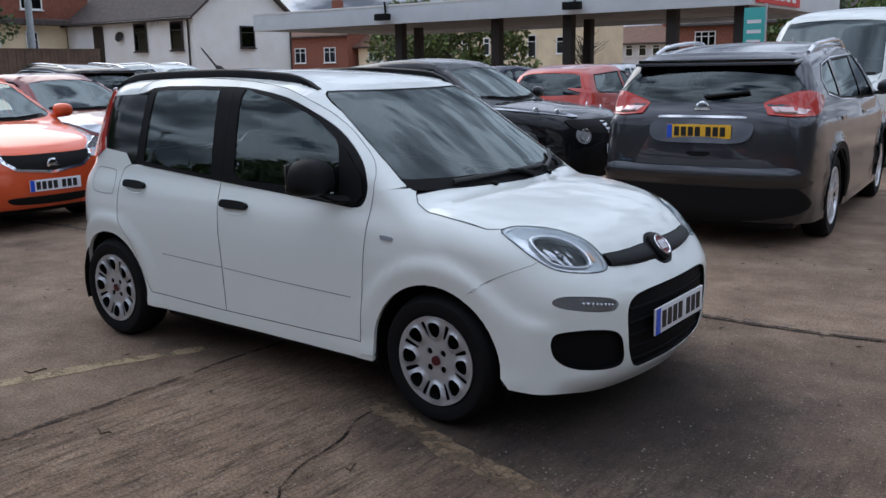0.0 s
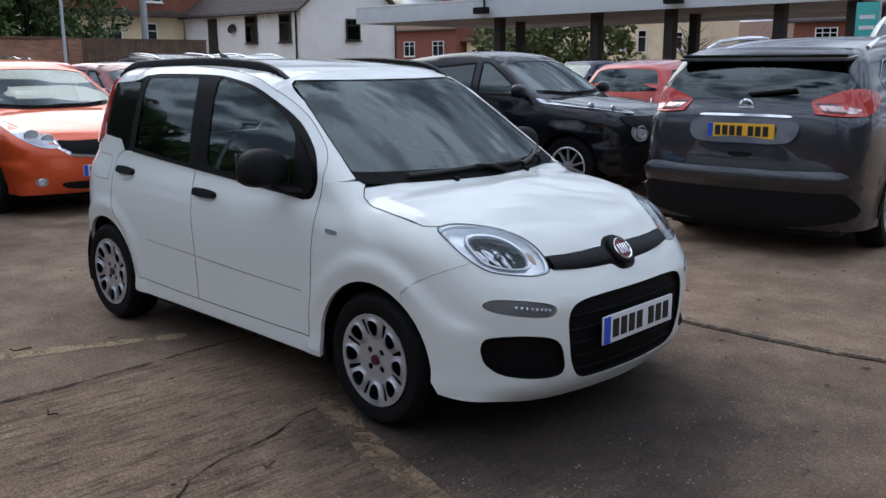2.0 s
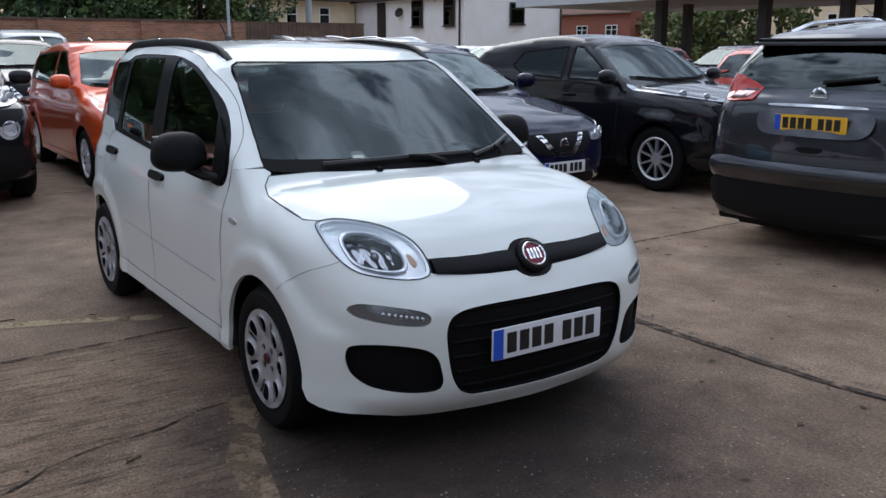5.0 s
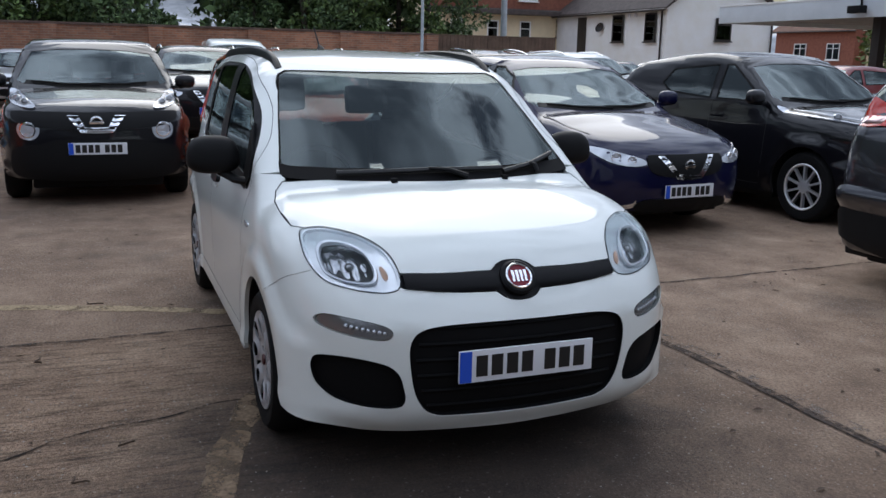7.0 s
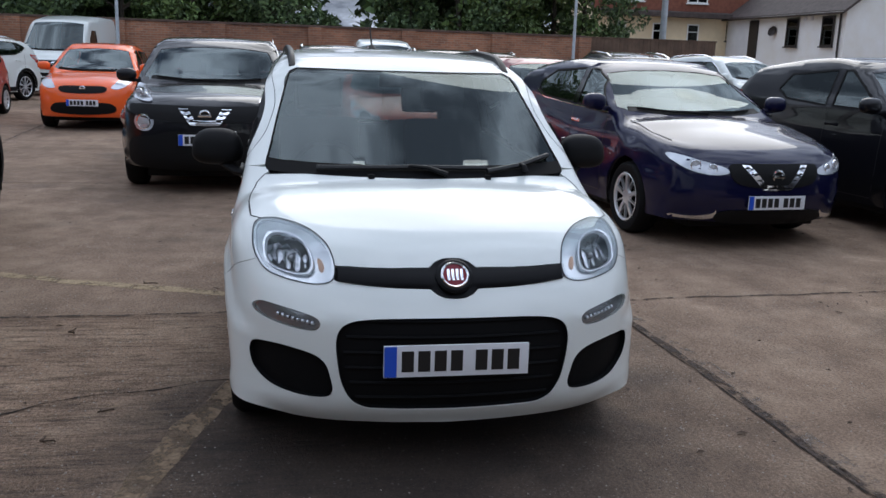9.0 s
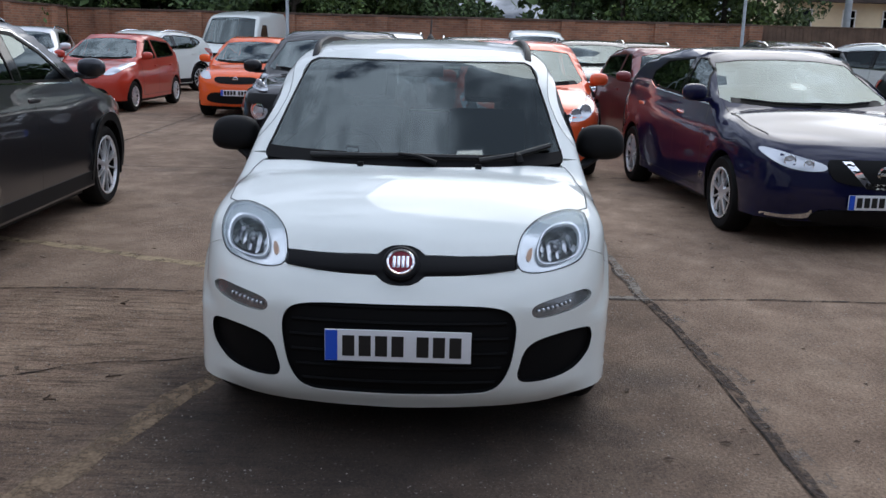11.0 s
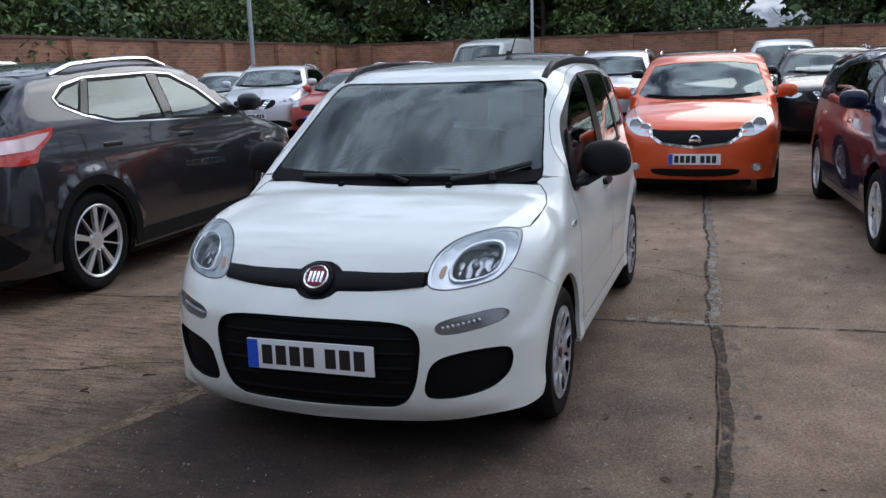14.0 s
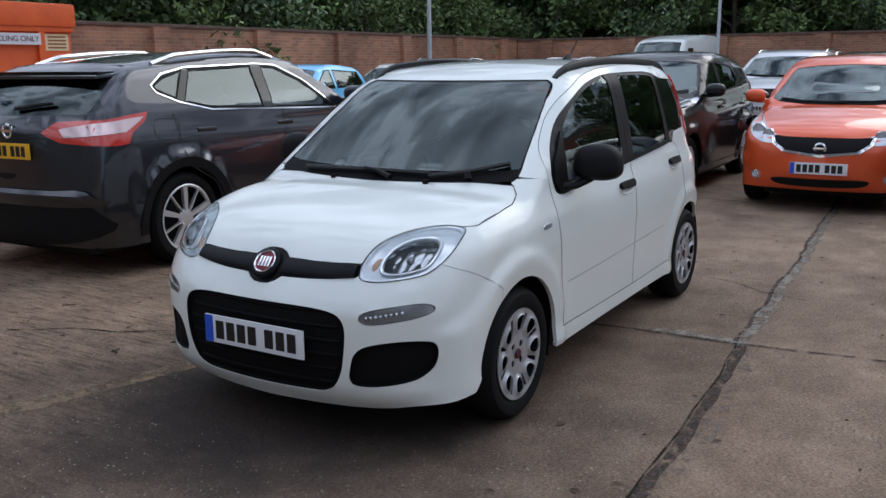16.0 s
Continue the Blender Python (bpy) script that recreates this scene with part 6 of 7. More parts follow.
def crown_mesh(seed, w, h, base, count, size, conifer=False):
    """A crown of many small leaf sprays on uneven clumps."""
    rng = np.random.default_rng(seed)
    clumps = []
    for _ in range(26):
        t = rng.uniform(0, 1)
        z = base + h * t
        rad = w * ((1 - t) ** 0.8 if conifer else math.sqrt(max(0.05, 1 - (2 * t - 0.75) ** 2 * 0.62)))
        a = rng.uniform(0, 2 * math.pi)
        rr = rad * math.sqrt(rng.uniform(0.15, 1))
        clumps.append((rr * math.cos(a), rr * math.sin(a), z, rng.uniform(0.28, 0.5) * w * (0.6 if conifer else 1)))
    C = np.array(clumps)
    pick = rng.integers(0, len(C), count)
    d = rng.normal(size=(count, 3))
    d /= np.linalg.norm(d, axis=1, keepdims=True)
    rad = C[pick, 3:4] * rng.uniform(0.55, 1.05, (count, 1)) ** 0.7
    P = C[pick, :3] + d * rad * [1, 1, 0.75]
    P[:, 2] = np.maximum(P[:, 2], base * 0.7)
    a = rng.normal(size=(count, 3))
    a /= np.linalg.norm(a, axis=1, keepdims=True)
    b = np.cross(a, rng.normal(size=(count, 3)))
    b /= np.linalg.norm(b, axis=1, keepdims=True)
    s = size * rng.uniform(0.6, 1.4, (count, 1))
    V = np.stack([P - a * s, P + b * s * 0.5, P + a * s, P - b * s * 0.5], 1).reshape(-1, 3)
    return V, C


def tree(x, y, w, h, base, kind, seed, count=7500, size=0.09, conifer=False, name="tree", label="leafy green tree behind the wall"):
    e = thing(name, pose(x, y, 0), label, "tree" if name != "bush" else "bush", "trees round the yard")
    V, C = crown_mesh(seed, w, h, base, count, size, conifer)
    me = bpy.data.meshes.new("crown")
    n = len(V) // 4
    me.from_pydata(V.tolist(), [], [(4 * i, 4 * i + 1, 4 * i + 2, 4 * i + 3) for i in range(n)])
    me.materials.append(M_LEAF[kind])
    o = new("crown", me)
    o.parent = e
    bm = bmesh.new()
    top = base + h * 0.75
    tube(bm, [(0, 0, 0), (0.05, 0.03, base * 0.6), (-0.04, 0.06, base + h * 0.3), (0, 0, top)], [0.05 * w + 0.08, 0.045 * w + 0.06, 0.03 * w + 0.04, 0.02], 9)
    for c in C[:9]:
        z0 = min(base + h * 0.4, max(base * 0.7, c[2] - 0.8))
        tube(bm, [(0, 0, z0), (c[0] * 0.5, c[1] * 0.5, (z0 + c[2]) / 2 + 0.1), tuple(c[:3])], [0.02 * w + 0.02, 0.012 * w + 0.015, 0.012], 6)
    part("trunk", bm, M_BARK, e)
    return e


rt = random.Random(5)
for i in range(15):
    y = -9.5 + 1.75 * i
    if 4.2 < y < 7.2:
        continue
    tree(-31.6 - rt.uniform(0, 1.6), y + rt.uniform(-0.4, 0.4), rt.uniform(1.7, 2.4), rt.uniform(4.5, 7.0), 1.2, 1 if 6 < y < 9 else rt.choice((0, 0, 1, 1)) if y < 9 else rt.choice((0, 1)), 100 + i, conifer=6.5 < y < 8.8)
for i in range(22):
    x = -31 + 1.9 * i
    tree(x + rt.uniform(-0.4, 0.4), -11.6 - rt.uniform(0, 1.5), rt.uniform(1.8, 2.5), rt.uniform(2.6, 3.8), 1.3, rt.choice((0, 0, 1)), 200 + i)
for i in range(13):
    y = -13 + 2.2 * i
    if 4.0 < y < 7.5:
        continue
    tree(-35.0 - rt.uniform(0, 1.5), y, 2.7, rt.uniform(6, 8.5), 0.6, rt.choice((0, 1, 1)), 500 + i, 3800, 0.24, label="tall dark tree in the back row")
for i in range(17):
    tree(-34 + 2.7 * i, -15.6 - rt.uniform(0, 1.5), 2.9, rt.uniform(3.8, 5.2), 0.6, rt.choice((0, 1, 1)), 600 + i, 3800, 0.24, label="tall dark tree in the back row")
for x, y, w, h in ((-33.5, 42, 2.6, 4.6), (-30.5, 41, 2.2, 4.2), (-28.5, 43, 2.0, 3.8)):
    tree(x, y, w, h, 0.5, 2, int(300 + x), 3500, 0.16, name="bush", label="round yellow-green bush beyond the canopy")
for x, y, w, h in ((-14, 56, 3.2, 6.0), (-9, 54, 3.0, 6.5), (-4, 55, 3.0, 6.0)):
    tree(x, y, w, h, 0.8, 0, int(400 + x), 3500, 0.2, label="leafy green tree beyond the forecourt")
# a bare tree by the forecourt
e = thing("bare_tree", pose(-21.5, 40, 0), "small leafless tree with thin twigs", "tree")
bm = bmesh.new()
tube(bm, [(0, 0, 0), (0.05, 0, 1.3), (0, 0.05, 2.4)], [0.12, 0.09, 0.06], 8)
part("trunk", bm, M_BARK, e)
for i in range(26):
    bm = bmesh.new()
    a, z = rt.uniform(0, 6.28), rt.uniform(1.2, 2.3)
    r, up = rt.uniform(0.5, 1.5), rt.uniform(0.3, 1.4)
    tube(bm, [(0, 0, z), (r * 0.5 * math.cos(a), r * 0.5 * math.sin(a), z + up * 0.6), (r * math.cos(a + 0.3), r * math.sin(a + 0.3), z + up)], [0.03, 0.02, 0.006], 5)
    part("branch", bm, M_BARK, e)

# ---- orange waste container ----
M_SKIP = noisy("orange_container_paint", (0.744, 0.108, 0.024), (0.9, 0.156, 0.036), 2, 0.45, 0.05)
e = thing("waste_container", pose(-7.6, -5.7, 0, 0, 0, -2), "orange steel waste container with a sign panel", "container")
part("tank", box(bmesh.new(), 0, 5.2, -1.8, 0, 0.12, 2.05, 0.03), M_SKIP, e)
part("lid", box(bmesh.new(), -0.06, 5.26, -1.86, 0.08, 2.05, 2.38, 0.05), M_SKIP, e)
part("rim", box(bmesh.new(), -0.03, 5.23, -1.83, 0.05, 1.98, 2.06, 0.02), M_SKIP, e)
for x in (0.5, 1.9, 3.3, 4.7):
    part("rib", box(bmesh.new(), x - 0.05, x + 0.05, 0, 0.06, 0.15, 1.98, 0.01), M_SKIP, e)
for x in (0.3, 4.9):
    part("skid", box(bmesh.new(), x - 0.1, x + 0.1, -1.7, -0.1, 0, 0.12, 0.01), M_TRIM, e)
sign = part("sign_panel", box(bmesh.new(), 0.52, 1.72, 0.062, 0.07, 1.8, 1.955), M_PLATE, e, "white panel with dark letters")
t = bpy.data.curves.new("sign_text", "FONT")
t.body, t.size, t.extrude = "CLING ONLY", 0.105, 0.001
t.align_x, t.align_y = "RIGHT", "CENTER"
to = new("sign_text", t)
t.materials.append(mat("maroon_ink", (0.12, 0.02, 0.03), 0.5))
to.parent = sign
to.matrix_basis = pose(0.55, 0.0745, 1.877, 90, 0, 180)
notice = part("notice", box(bmesh.new(), 0.05, 0.44, 0.003, 0.01, 1.72, 1.955), mat("cream_notice", (0.84, 0.7, 0.42), 0.5), e, "cream notice with dark bars")
for i in range(4):
    part("notice_bar", box(bmesh.new(), 0.09, 0.38, 0.01, 0.012, 1.75 + 0.05 * i, 1.775 + 0.05 * i), mat("notice_ink", (0.35, 0.12, 0.05), 0.5), notice)
part("lower_panel", box(bmesh.new(), 0.05, 1.0, 0.003, 0.01, 1.05, 1.3), M_PLATE, e)

# ---- parked cars ----
VAN = dict(wb=3.1, fo=0.92, ro=0.95, half=0.95, H=2.3, r=0.33, rim=0.2, style=10, bonnet=(2.15, 1.12), cowl=(1.85, 1.25), roof=(1.15, 2.12), tailroof=(-2.3, 2.26), tailglass=(-2.48, 1.5), belt=1.18, plate=0.5, rplate=0.8, scurve=0.14, tumble=0.16, flare=0.01,
           win=[[(1.35, 1.25), (0.62, 1.25), (0.62, 1.85), (0.95, 1.85), (1.2, 1.6)]], x2=0.9, mirror=M_TRIM, xB=0.5,
           front_parts=(("headlight", [(0.55, 0.86), (0.78, 0.84), (0.86, 1.0), (0.82, 1.1), (0.65, 1.0)], M_LAMP, ""), ("grille", sym([(0, 1.0), (0.5, 0.98), (0.45, 0.78), (0, 0.76)]), M_TRIM, ""),
                        ("chrome_v", [(0.3, 0.98), (0.2, 0.98), (0.12, 0.8), (0, 0.79), (-0.12, 0.8), (-0.2, 0.98), (-0.3, 0.98), (-0.18, 0.75), (0, 0.74), (0.18, 0.75)], M_CHROME, ""),
                        ("bumper_trim", sym([(0, 0.66), (0.6, 0.66), (0.8, 0.6), (0.8, 0.34), (0, 0.32)]), M_TRIM, "")))
car(XTRAIL, pose(-2.88, 9.35, 0, 0, 0, 94), M_GREY, "dark grey metallic sport utility car with roof rails", "sport_utility_car", step=0.075)
car(QASHQAI, pose(-4.96, -0.1, 0, 0, 0, 182.6), M_GREY, "dark grey metallic crossover with silver roof rails", "crossover_car", step=0.075)
car(JUKE, pose(-10.0, 2.3, 0), M_BLACK, "glossy black crossover with round front lamps", "crossover_car", step=0.075)
car(JUKE, pose(-6.75, 9.25, 0, 0, 0, 5), M_BLACK, "glossy black crossover parked beside a grey car", "crossover_car", step=0.075)
car(NOTE, pose(-10.3, 4.58, 0), M_ORANGE, "metallic orange five-door hatchback with chrome grille edge", step=0.075)
car(PULSAR, pose(-7.34, 6.76, 0, 0, 0, 5), M_NAVY, "dark navy blue hatchback with chrome trim", step=0.075)
car(HATCH, pose(-16.97, -0.26, 0), M_FLAME, "bright orange three-door hatchback near the wall", detail=1)
car(HATCH, pose(-17.4, -3.3, 0, 0, 0, -1), M_RED, "metallic red small hatchback near the van", detail=1)
car(XTRAIL, pose(-18.6, 2.3, 0), M_SILVER, "silver sport utility car in the back row", "sport_utility_car", step=0.075)
car(HATCH, pose(-12.3, 7.0, 0, 0, 0, 4), M_MAROON, "dark red hatchback behind a navy car")
car(QASHQAI, pose(-16.6, 6.4, 0), M_BLACK, "black crossover in the back row", "crossover_car", step=0.075)
car(QASHQAI, pose(-20.6, 8.2, 0), M_BLACK, "black crossover near the back wall", "crossover_car", step=0.075)
car(QASHQAI, pose(-16.0, 4.15, 0), M_BLACK, "black crossover with silver roof rails behind an orange car", "crossover_car", step=0.075)
car(XTRAIL, pose(-18.5, 13.6, 0, 0, 0, 15), M_WHITE, "white sport utility car with roof rails", "sport_utility_car", step=0.075)
car(XTRAIL, pose(-18.5, 10.7, 0, 0, 0, 178), M_BLACK, "black sport utility car seen from behind", "sport_utility_car", step=0.075)
car(VAN, pose(-28.3 + 0.1, -2.9, 0, 0, 0, -8) @ pose(0.4, 0, 0), M_WHITE, "white panel van parked before the brick wall", "van", step=0.12)
car(VAN, pose(-3.4, 15.4, 0, 0, 0, -94), M_WHITE, "white panel van facing the yard", "van", step=0.12)
MPV = dict(VAN, wb=2.75, fo=0.85, ro=0.8, half=0.85, H=1.86, bonnet=(1.85, 0.98), cowl=(1.4, 1.12), roof=(0.7, 1.74), tailroof=(-1.9, 1.83), tailglass=(-2.1, 1.25), belt=1.05, win=[[(0.95, 1.12), (0.25, 1.12), (0.25, 1.58), (0.5, 1.58), (0.78, 1.35)], [(0.15, 1.12), (-0.7, 1.12), (-0.7, 1.58), (0.15, 1.58)]], x2=0.5, xB=0.2)
car(MPV, pose(-23.0, 5.83, 0, 0, 0, -2), M_WHITE, "white people carrier in the back row", "people_carrier", step=0.12)
car(HATCH, pose(-7.6, 14.3, 0, 0, 0, 95), M_RED, "red hatchback seen from behind")
car(HATCH, pose(-5.6, 14.6, 0, 0, 0, 95), M_SILVER, "silver grey hatchback seen from behind")
car(HATCH, pose(-13.4, -6.3, 0, 0, 0, 8), M_BLUE, "light blue hatchback by the side wall")
car(QASHQAI, pose(-17.4, -5.3, 0, 0, 0, 15), M_SILVER, "silver crossover by the side wall", "crossover_car", step=0.075)
car(HATCH, pose(-21.0, -7.0, 0, 0, 0, 10), M_WHITE, "white hatchback by the side wall")
car(HATCH, pose(-18.5, -7.4, 0, 0, 0, 5), M_WHITE, "white hatchback by the side wall")
car(QASHQAI, pose(-22.6, -4.6, 0, 0, 0, -20), M_WHITE, "white crossover beside the van", "crossover_car", step=0.075)
rc = random.Random(9)
for i, mt in enumerate((M_SILVER, M_NAVY, M_GREY, M_WHITE, M_GREY, M_NAVY, M_SILVER)):
    y = 8.6 + 2.2 * i if i > 1 else 0.6 + 2.3 * i
    car(HATCH, pose(-26.3, y, 0, 0, 0, rc.uniform(-4, 4)), mt, "parked hatchback along the back wall")
for i, mt in enumerate((M_SILVER, M_GREY, M_MAROON, M_NAVY, M_SILVER)):
    car(HATCH, pose(-24 + 3.4 * i, 20.5, 0, 0, 0, -90 + rc.uniform(-4, 4)), mt, "parked hatchback before the canopy")


# ---- the white car in the middle ----
def half_panel(sh, q, holes=(), step=0.035, off=0.0, thick=0.018, shrink=0.0015):
    """A skin from an outline in the flank's chart."""
    v, f = fill(q, holes, step)
    P = sh.unchart(v)
    umax, umin = sh.x2 + math.pi / 2, sh.x1 - math.pi / 2
    P[(v[:, 0] > umax - 1e-4) | (v[:, 0] < umin + 1e-4), 1] = 0
    N = sh.normal(P)
    a, b, c = P[f[:, 0]], P[f[:, 1]], P[f[:, 2]]
    flip = np.sum(np.cross(b - a, c - a) * N[f].mean(1), 1) < 0
    f[flip] = f[flip][:, ::-1]
    return trimmed(P + N * off, N, f, thick, shrink)


def welded(V, F):
    bm = bmesh.new()
    vs = [bm.verts.new(tuple(v)) for v in V]
    for f in F:
        bm.faces.new([vs[i] for i in f])
    bmesh.ops.remove_doubles(bm, verts=bm.verts, dist=1e-4)
    return bm


def white_car(m):
    sh = PANDA_SHAPE
    e = thing("hatchback", m, "glossy white five-door hatchback with black trim, parked on the yard", "car")
    umax, umin = sh.x2 + math.pi / 2, sh.x1 - math.pi / 2
    S = lambda p: [tuple(q) for q in sh.chart(sh.S(p))]
    F = lambda p: [tuple(q) for q in sh.chart(sh.F(p))]
    B = lambda p: [tuple(q) for q in sh.chart(sh.B(p))]
    T = lambda p: [tuple(q) for q in sh.chart(sh.T(p))]
    hub, ar = sh.hub, sh.arch
    def soft(p, k=3):
        p = np.array(p, float)
        a = np.concatenate([2 * p[:1] - p[1:2], p, 2 * p[-1:] - p[-2:-1]])
        out = []
        for i in range(len(p) - 1):
            p0, p1, p2, p3 = a[i:i + 4]
            for t in np.arange(k) / k:
                out.append(tuple(0.5 * (2 * p1 + (p2 - p0) * t + (2 * p0 - 5 * p1 + 4 * p2 - p3) * t * t + (3 * p1 - p0 - 3 * p2 + p3) * t ** 3)))
        return out + [tuple(p[-1])]

    front_arch = arc(1.155, hub, ar, 166, 40, 16)       # from the door side over the top
    front_arch_low = arc(1.155, hub, ar, 40, -10, 6)
    rear_arch = arc(-1.155, hub, ar, -8, 188, 22)
    # shared lines
    door_front = [(0.755, 0.305), (0.762, 0.42), (0.773, 0.577), (0.785, 0.705), (0.794, 0.80), (0.803, 0.89), (0.809, 0.975)]
    door_top_f = [(0.809, 0.975), (0.797, 1.04), (0.75, 1.098), (0.659, 1.168), (0.539, 1.25), (0.40, 1.325), (0.208, 1.393), (0.05, 1.422), (-0.096, 1.438), (-0.2, 1.445)]
    door_top_r = [(-0.2, 1.445), (-0.4, 1.455), (-0.66, 1.458), (-0.86, 1.45), (-0.93, 1.435), (-0.975, 1.41), (-0.995, 1.375)]
    split = [(-0.2, 0.959), (-0.2, 0.889), (-0.185, 0.70), (-0.171, 0.509), (-0.162, 0.305)]
    rear_edge = [(-0.968, 0.998), (-1.035, 0.96), (-1.05, 0.86), (-1.053, 0.72), (-0.98, 0.63), (-0.90, 0.53), (-0.835, 0.40), (-0.775, 0.318)]
    bottom_r, bottom_f = [(-0.775, 0.318), (-0.485, 0.311), (-0.162, 0.305)], [(-0.162, 0.305), (0.167, 0.304), (0.473, 0.303), (0.755, 0.305)]
    door_front, door_top_f, door_top_r, rear_edge = soft(door_front), soft(door_top_f, 4), soft(door_top_r), soft(rear_edge)
    dlo_f = [(-0.2, 1.414), (-0.062, 1.404), (0.152, 1.372), (0.30, 1.332), (0.43, 1.283), (0.55, 1.221), (0.66, 1.142), (0.735, 1.07), (0.768, 1.0), (0.766, 0.945), (0.745, 0.91), (0.705, 0.899), (0.613, 0.904), (0.246, 0.931), (-0.2, 0.959)]
    dlo_f = soft(dlo_f)
    dlo_r = [(-0.2, 0.959), (-0.62, 0.987), (-0.86, 1.003), (-0.968, 0.998), (-1.03, 1.058), (-1.235, 1.076), (-1.262, 1.15), (-1.275, 1.25), (-1.262, 1.362), (-0.995, 1.375), (-0.93, 1.385), (-0.872, 1.405), (-0.741, 1.417), (-0.501, 1.418), (-0.2, 1.414)]
    ws = [(0, 1.39), (0.2, 1.39), (0.4, 1.392), (0.51, 1.392), (0.545, 1.375), (0.57, 1.30), (0.60, 1.20), (0.632, 1.08), (0.655, 0.995), (0.65, 0.978), (0.6, 0.972), (0.37, 0.966), (0, 0.962)]
    lamp = rounded([(0.69, 0.838), (0.653, 0.858), (0.587, 0.861), (0.497, 0.843), (0.435, 0.803), (0.412, 0.745), (0.418, 0.703), (0.45, 0.688), (0.51, 0.687), (0.6, 0.70), (0.655, 0.72), (0.692, 0.775)], 4)
    lamp3 = sh.F(lamp)
    # the lamp's border, from its outer top down the outside, and on along its lower and upper sides
    bar_low = [(0.405, 0.697), (0.3, 0.686), (0.21, 0.680), (0.085, 0.677), (0.062, 0.660), (0.035, 0.650), (0, 0.648)]
    bar_top = [(0.405, 0.742), (0.3, 0.739), (0.21, 0.738), (0.085, 0.740), (0.062, 0.757), (0.035, 0.767), (0, 0.769)]
    lower = [tuple(p) for p in sh.chart(lamp3[np.arange(24, 43)])]      # inner tip, along the bottom, to the bumper seam
    outer = [tuple(p) for p in sh.chart(lamp3[np.arange(42, 48)])] + [tuple(sh.chart(lamp3[:1])[0])]
    seam_b = [(1.439, 0.666), (1.38, 0.63)]
    # front bumper
    grille = [(0, 0.588), (0.2, 0.587), (0.31, 0.582), (0.37, 0.57), (0.4, 0.545), (0.412, 0.50), (0.405, 0.42), (0.39, 0.35), (0.36, 0.295), (0.32, 0.268), (0.26, 0.259), (0, 0.255)]
    grille = soft(grille, 3)
    fog = rounded([(0.705, 0.445), (0.685, 0.47), (0.6, 0.477), (0.498, 0.459), (0.45, 0.425), (0.431, 0.37), (0.425, 0.328), (0.447, 0.303), (0.535, 0.303), (0.635, 0.322), (0.686, 0.362), (0.704, 0.405)], 4)
    drl = rounded([(0.695, 0.596), (0.66, 0.614), (0.57, 0.605), (0.487, 0.586), (0.467, 0.561), (0.495, 0.541), (0.59, 0.551), (0.675, 0.572)], 4)
    q = [(umax, 0.255), (umax, 0.185)] + F([(0.2, 0.186), (0.4, 0.19), (0.55, 0.2), (0.63, 0.21)]) + S([(1.62, 0.225), (1.52, 0.235)])
    q += S(front_arch_low[::-1][1:]) + S([front_arch[-2], front_arch[-3]]) + S([(1.345, 0.608), (1.40, 0.65), (1.47, 0.687), (1.52, 0.71)]) + lower[::-1] + F(bar_low)[:-1] + [(umax, 0.648)]
    q += [(umax, 0.588)] + F(grille)[1:-1]
    P = half_panel(sh, np.array(q), [np.array(F(fog)), np.array(F(drl))], 0.026)
    part("front_bumper", welded(*joined(P, flipped(*P))), M_WHITE, e)
    full = grille + [(-a, b) for a, b in grille[1:-1]][::-1]
    gm = part("lower_grille", welded(*panel(sh, sh.F(full), (), 0.04, -0.019, 0, "front")), M_MATT, e, "black lower grille")
    rim3 = sh.F(dense(np.array(full), 0.03))
    N = sh.normal(rim3)
    n = len(rim3)
    mesh_part("grille_surround", np.concatenate([rim3 - N * 0.002, rim3 - N * 0.025]), [(i, (i + 1) % n, (i + 1) % n + n, i + n) for i in range(n)], M_MATT, e)
    for z in np.arange(0.30, 0.58, 0.055):
        w = np.interp(z, [0.255, 0.3, 0.4, 0.5, 0.588], [0.24, 0.36, 0.395, 0.405, 0.35]) - 0.015
        line3 = sh.F([(-w + 2 * w * i / 16, z) for i in range(17)])
        bm = bmesh.new()
        tube(bm, [(p[0] - 0.016, p[1], p[2]) for p in line3], 0.006, 6)
        part("grille_slat", bm, M_MATT, gm)
    for o in (fog,):
        both("fog_lamp_blank", *panel(sh, sh.F(o), (), 0.035, -0.02, 0, "strip"), M_MATT, e, "black fog lamp recess")
        R = sh.F(o)
        N = sh.normal(R)
        n = len(R)
        both("recess_rim", np.concatenate([R, R - N * 0.03]), [(i, i + n, (i + 1) % n + n, (i + 1) % n) for i in range(n)], M_MATT, e)
    both("daytime_light", *panel(sh, sh.F(drl), (), 0.03, -0.012, 0, "strip"), M_DAYLAMP, e, "clear daytime running light")
    for k in range(8):
        y = 0.49 + 0.0165 * k
        c = sh.F([(y, 0.563 + 0.0028 * k)])[0]
        for s in (-1, 1):
            bm = bmesh.new()
            bmesh.ops.create_icosphere(bm, subdivisions=2, radius=0.0085, matrix=Matrix.Translation((c[0] - 0.009, s * c[1], c[2])))
            part("diode", bm, M_LAMP, e)
    both("light_cover", *panel(sh, sh.F(drl), (), 0.03, -0.001, 0, "strip"), M_CLEAR, e)
    # wings
    q = S(door_front) + S([(0.88, 0.985)]) + F([(0.652, 0.986), (0.64, 0.972)]) + T([(0.972, 0.6555), (1.007, 0.688), (1.085, 0.708), (1.212, 0.715), (1.368, 0.704)]) + [tuple(sh.chart(lamp3[3:4])[0]), tuple(sh.chart(lamp3[1:2])[0])]
    q += outer[::-1] + S([(1.52, 0.71), (1.47, 0.687), (1.40, 0.65), (1.345, 0.608)]) + S(front_arch[::-1][2:]) + S([(0.825, 0.25), (0.76, 0.25)])
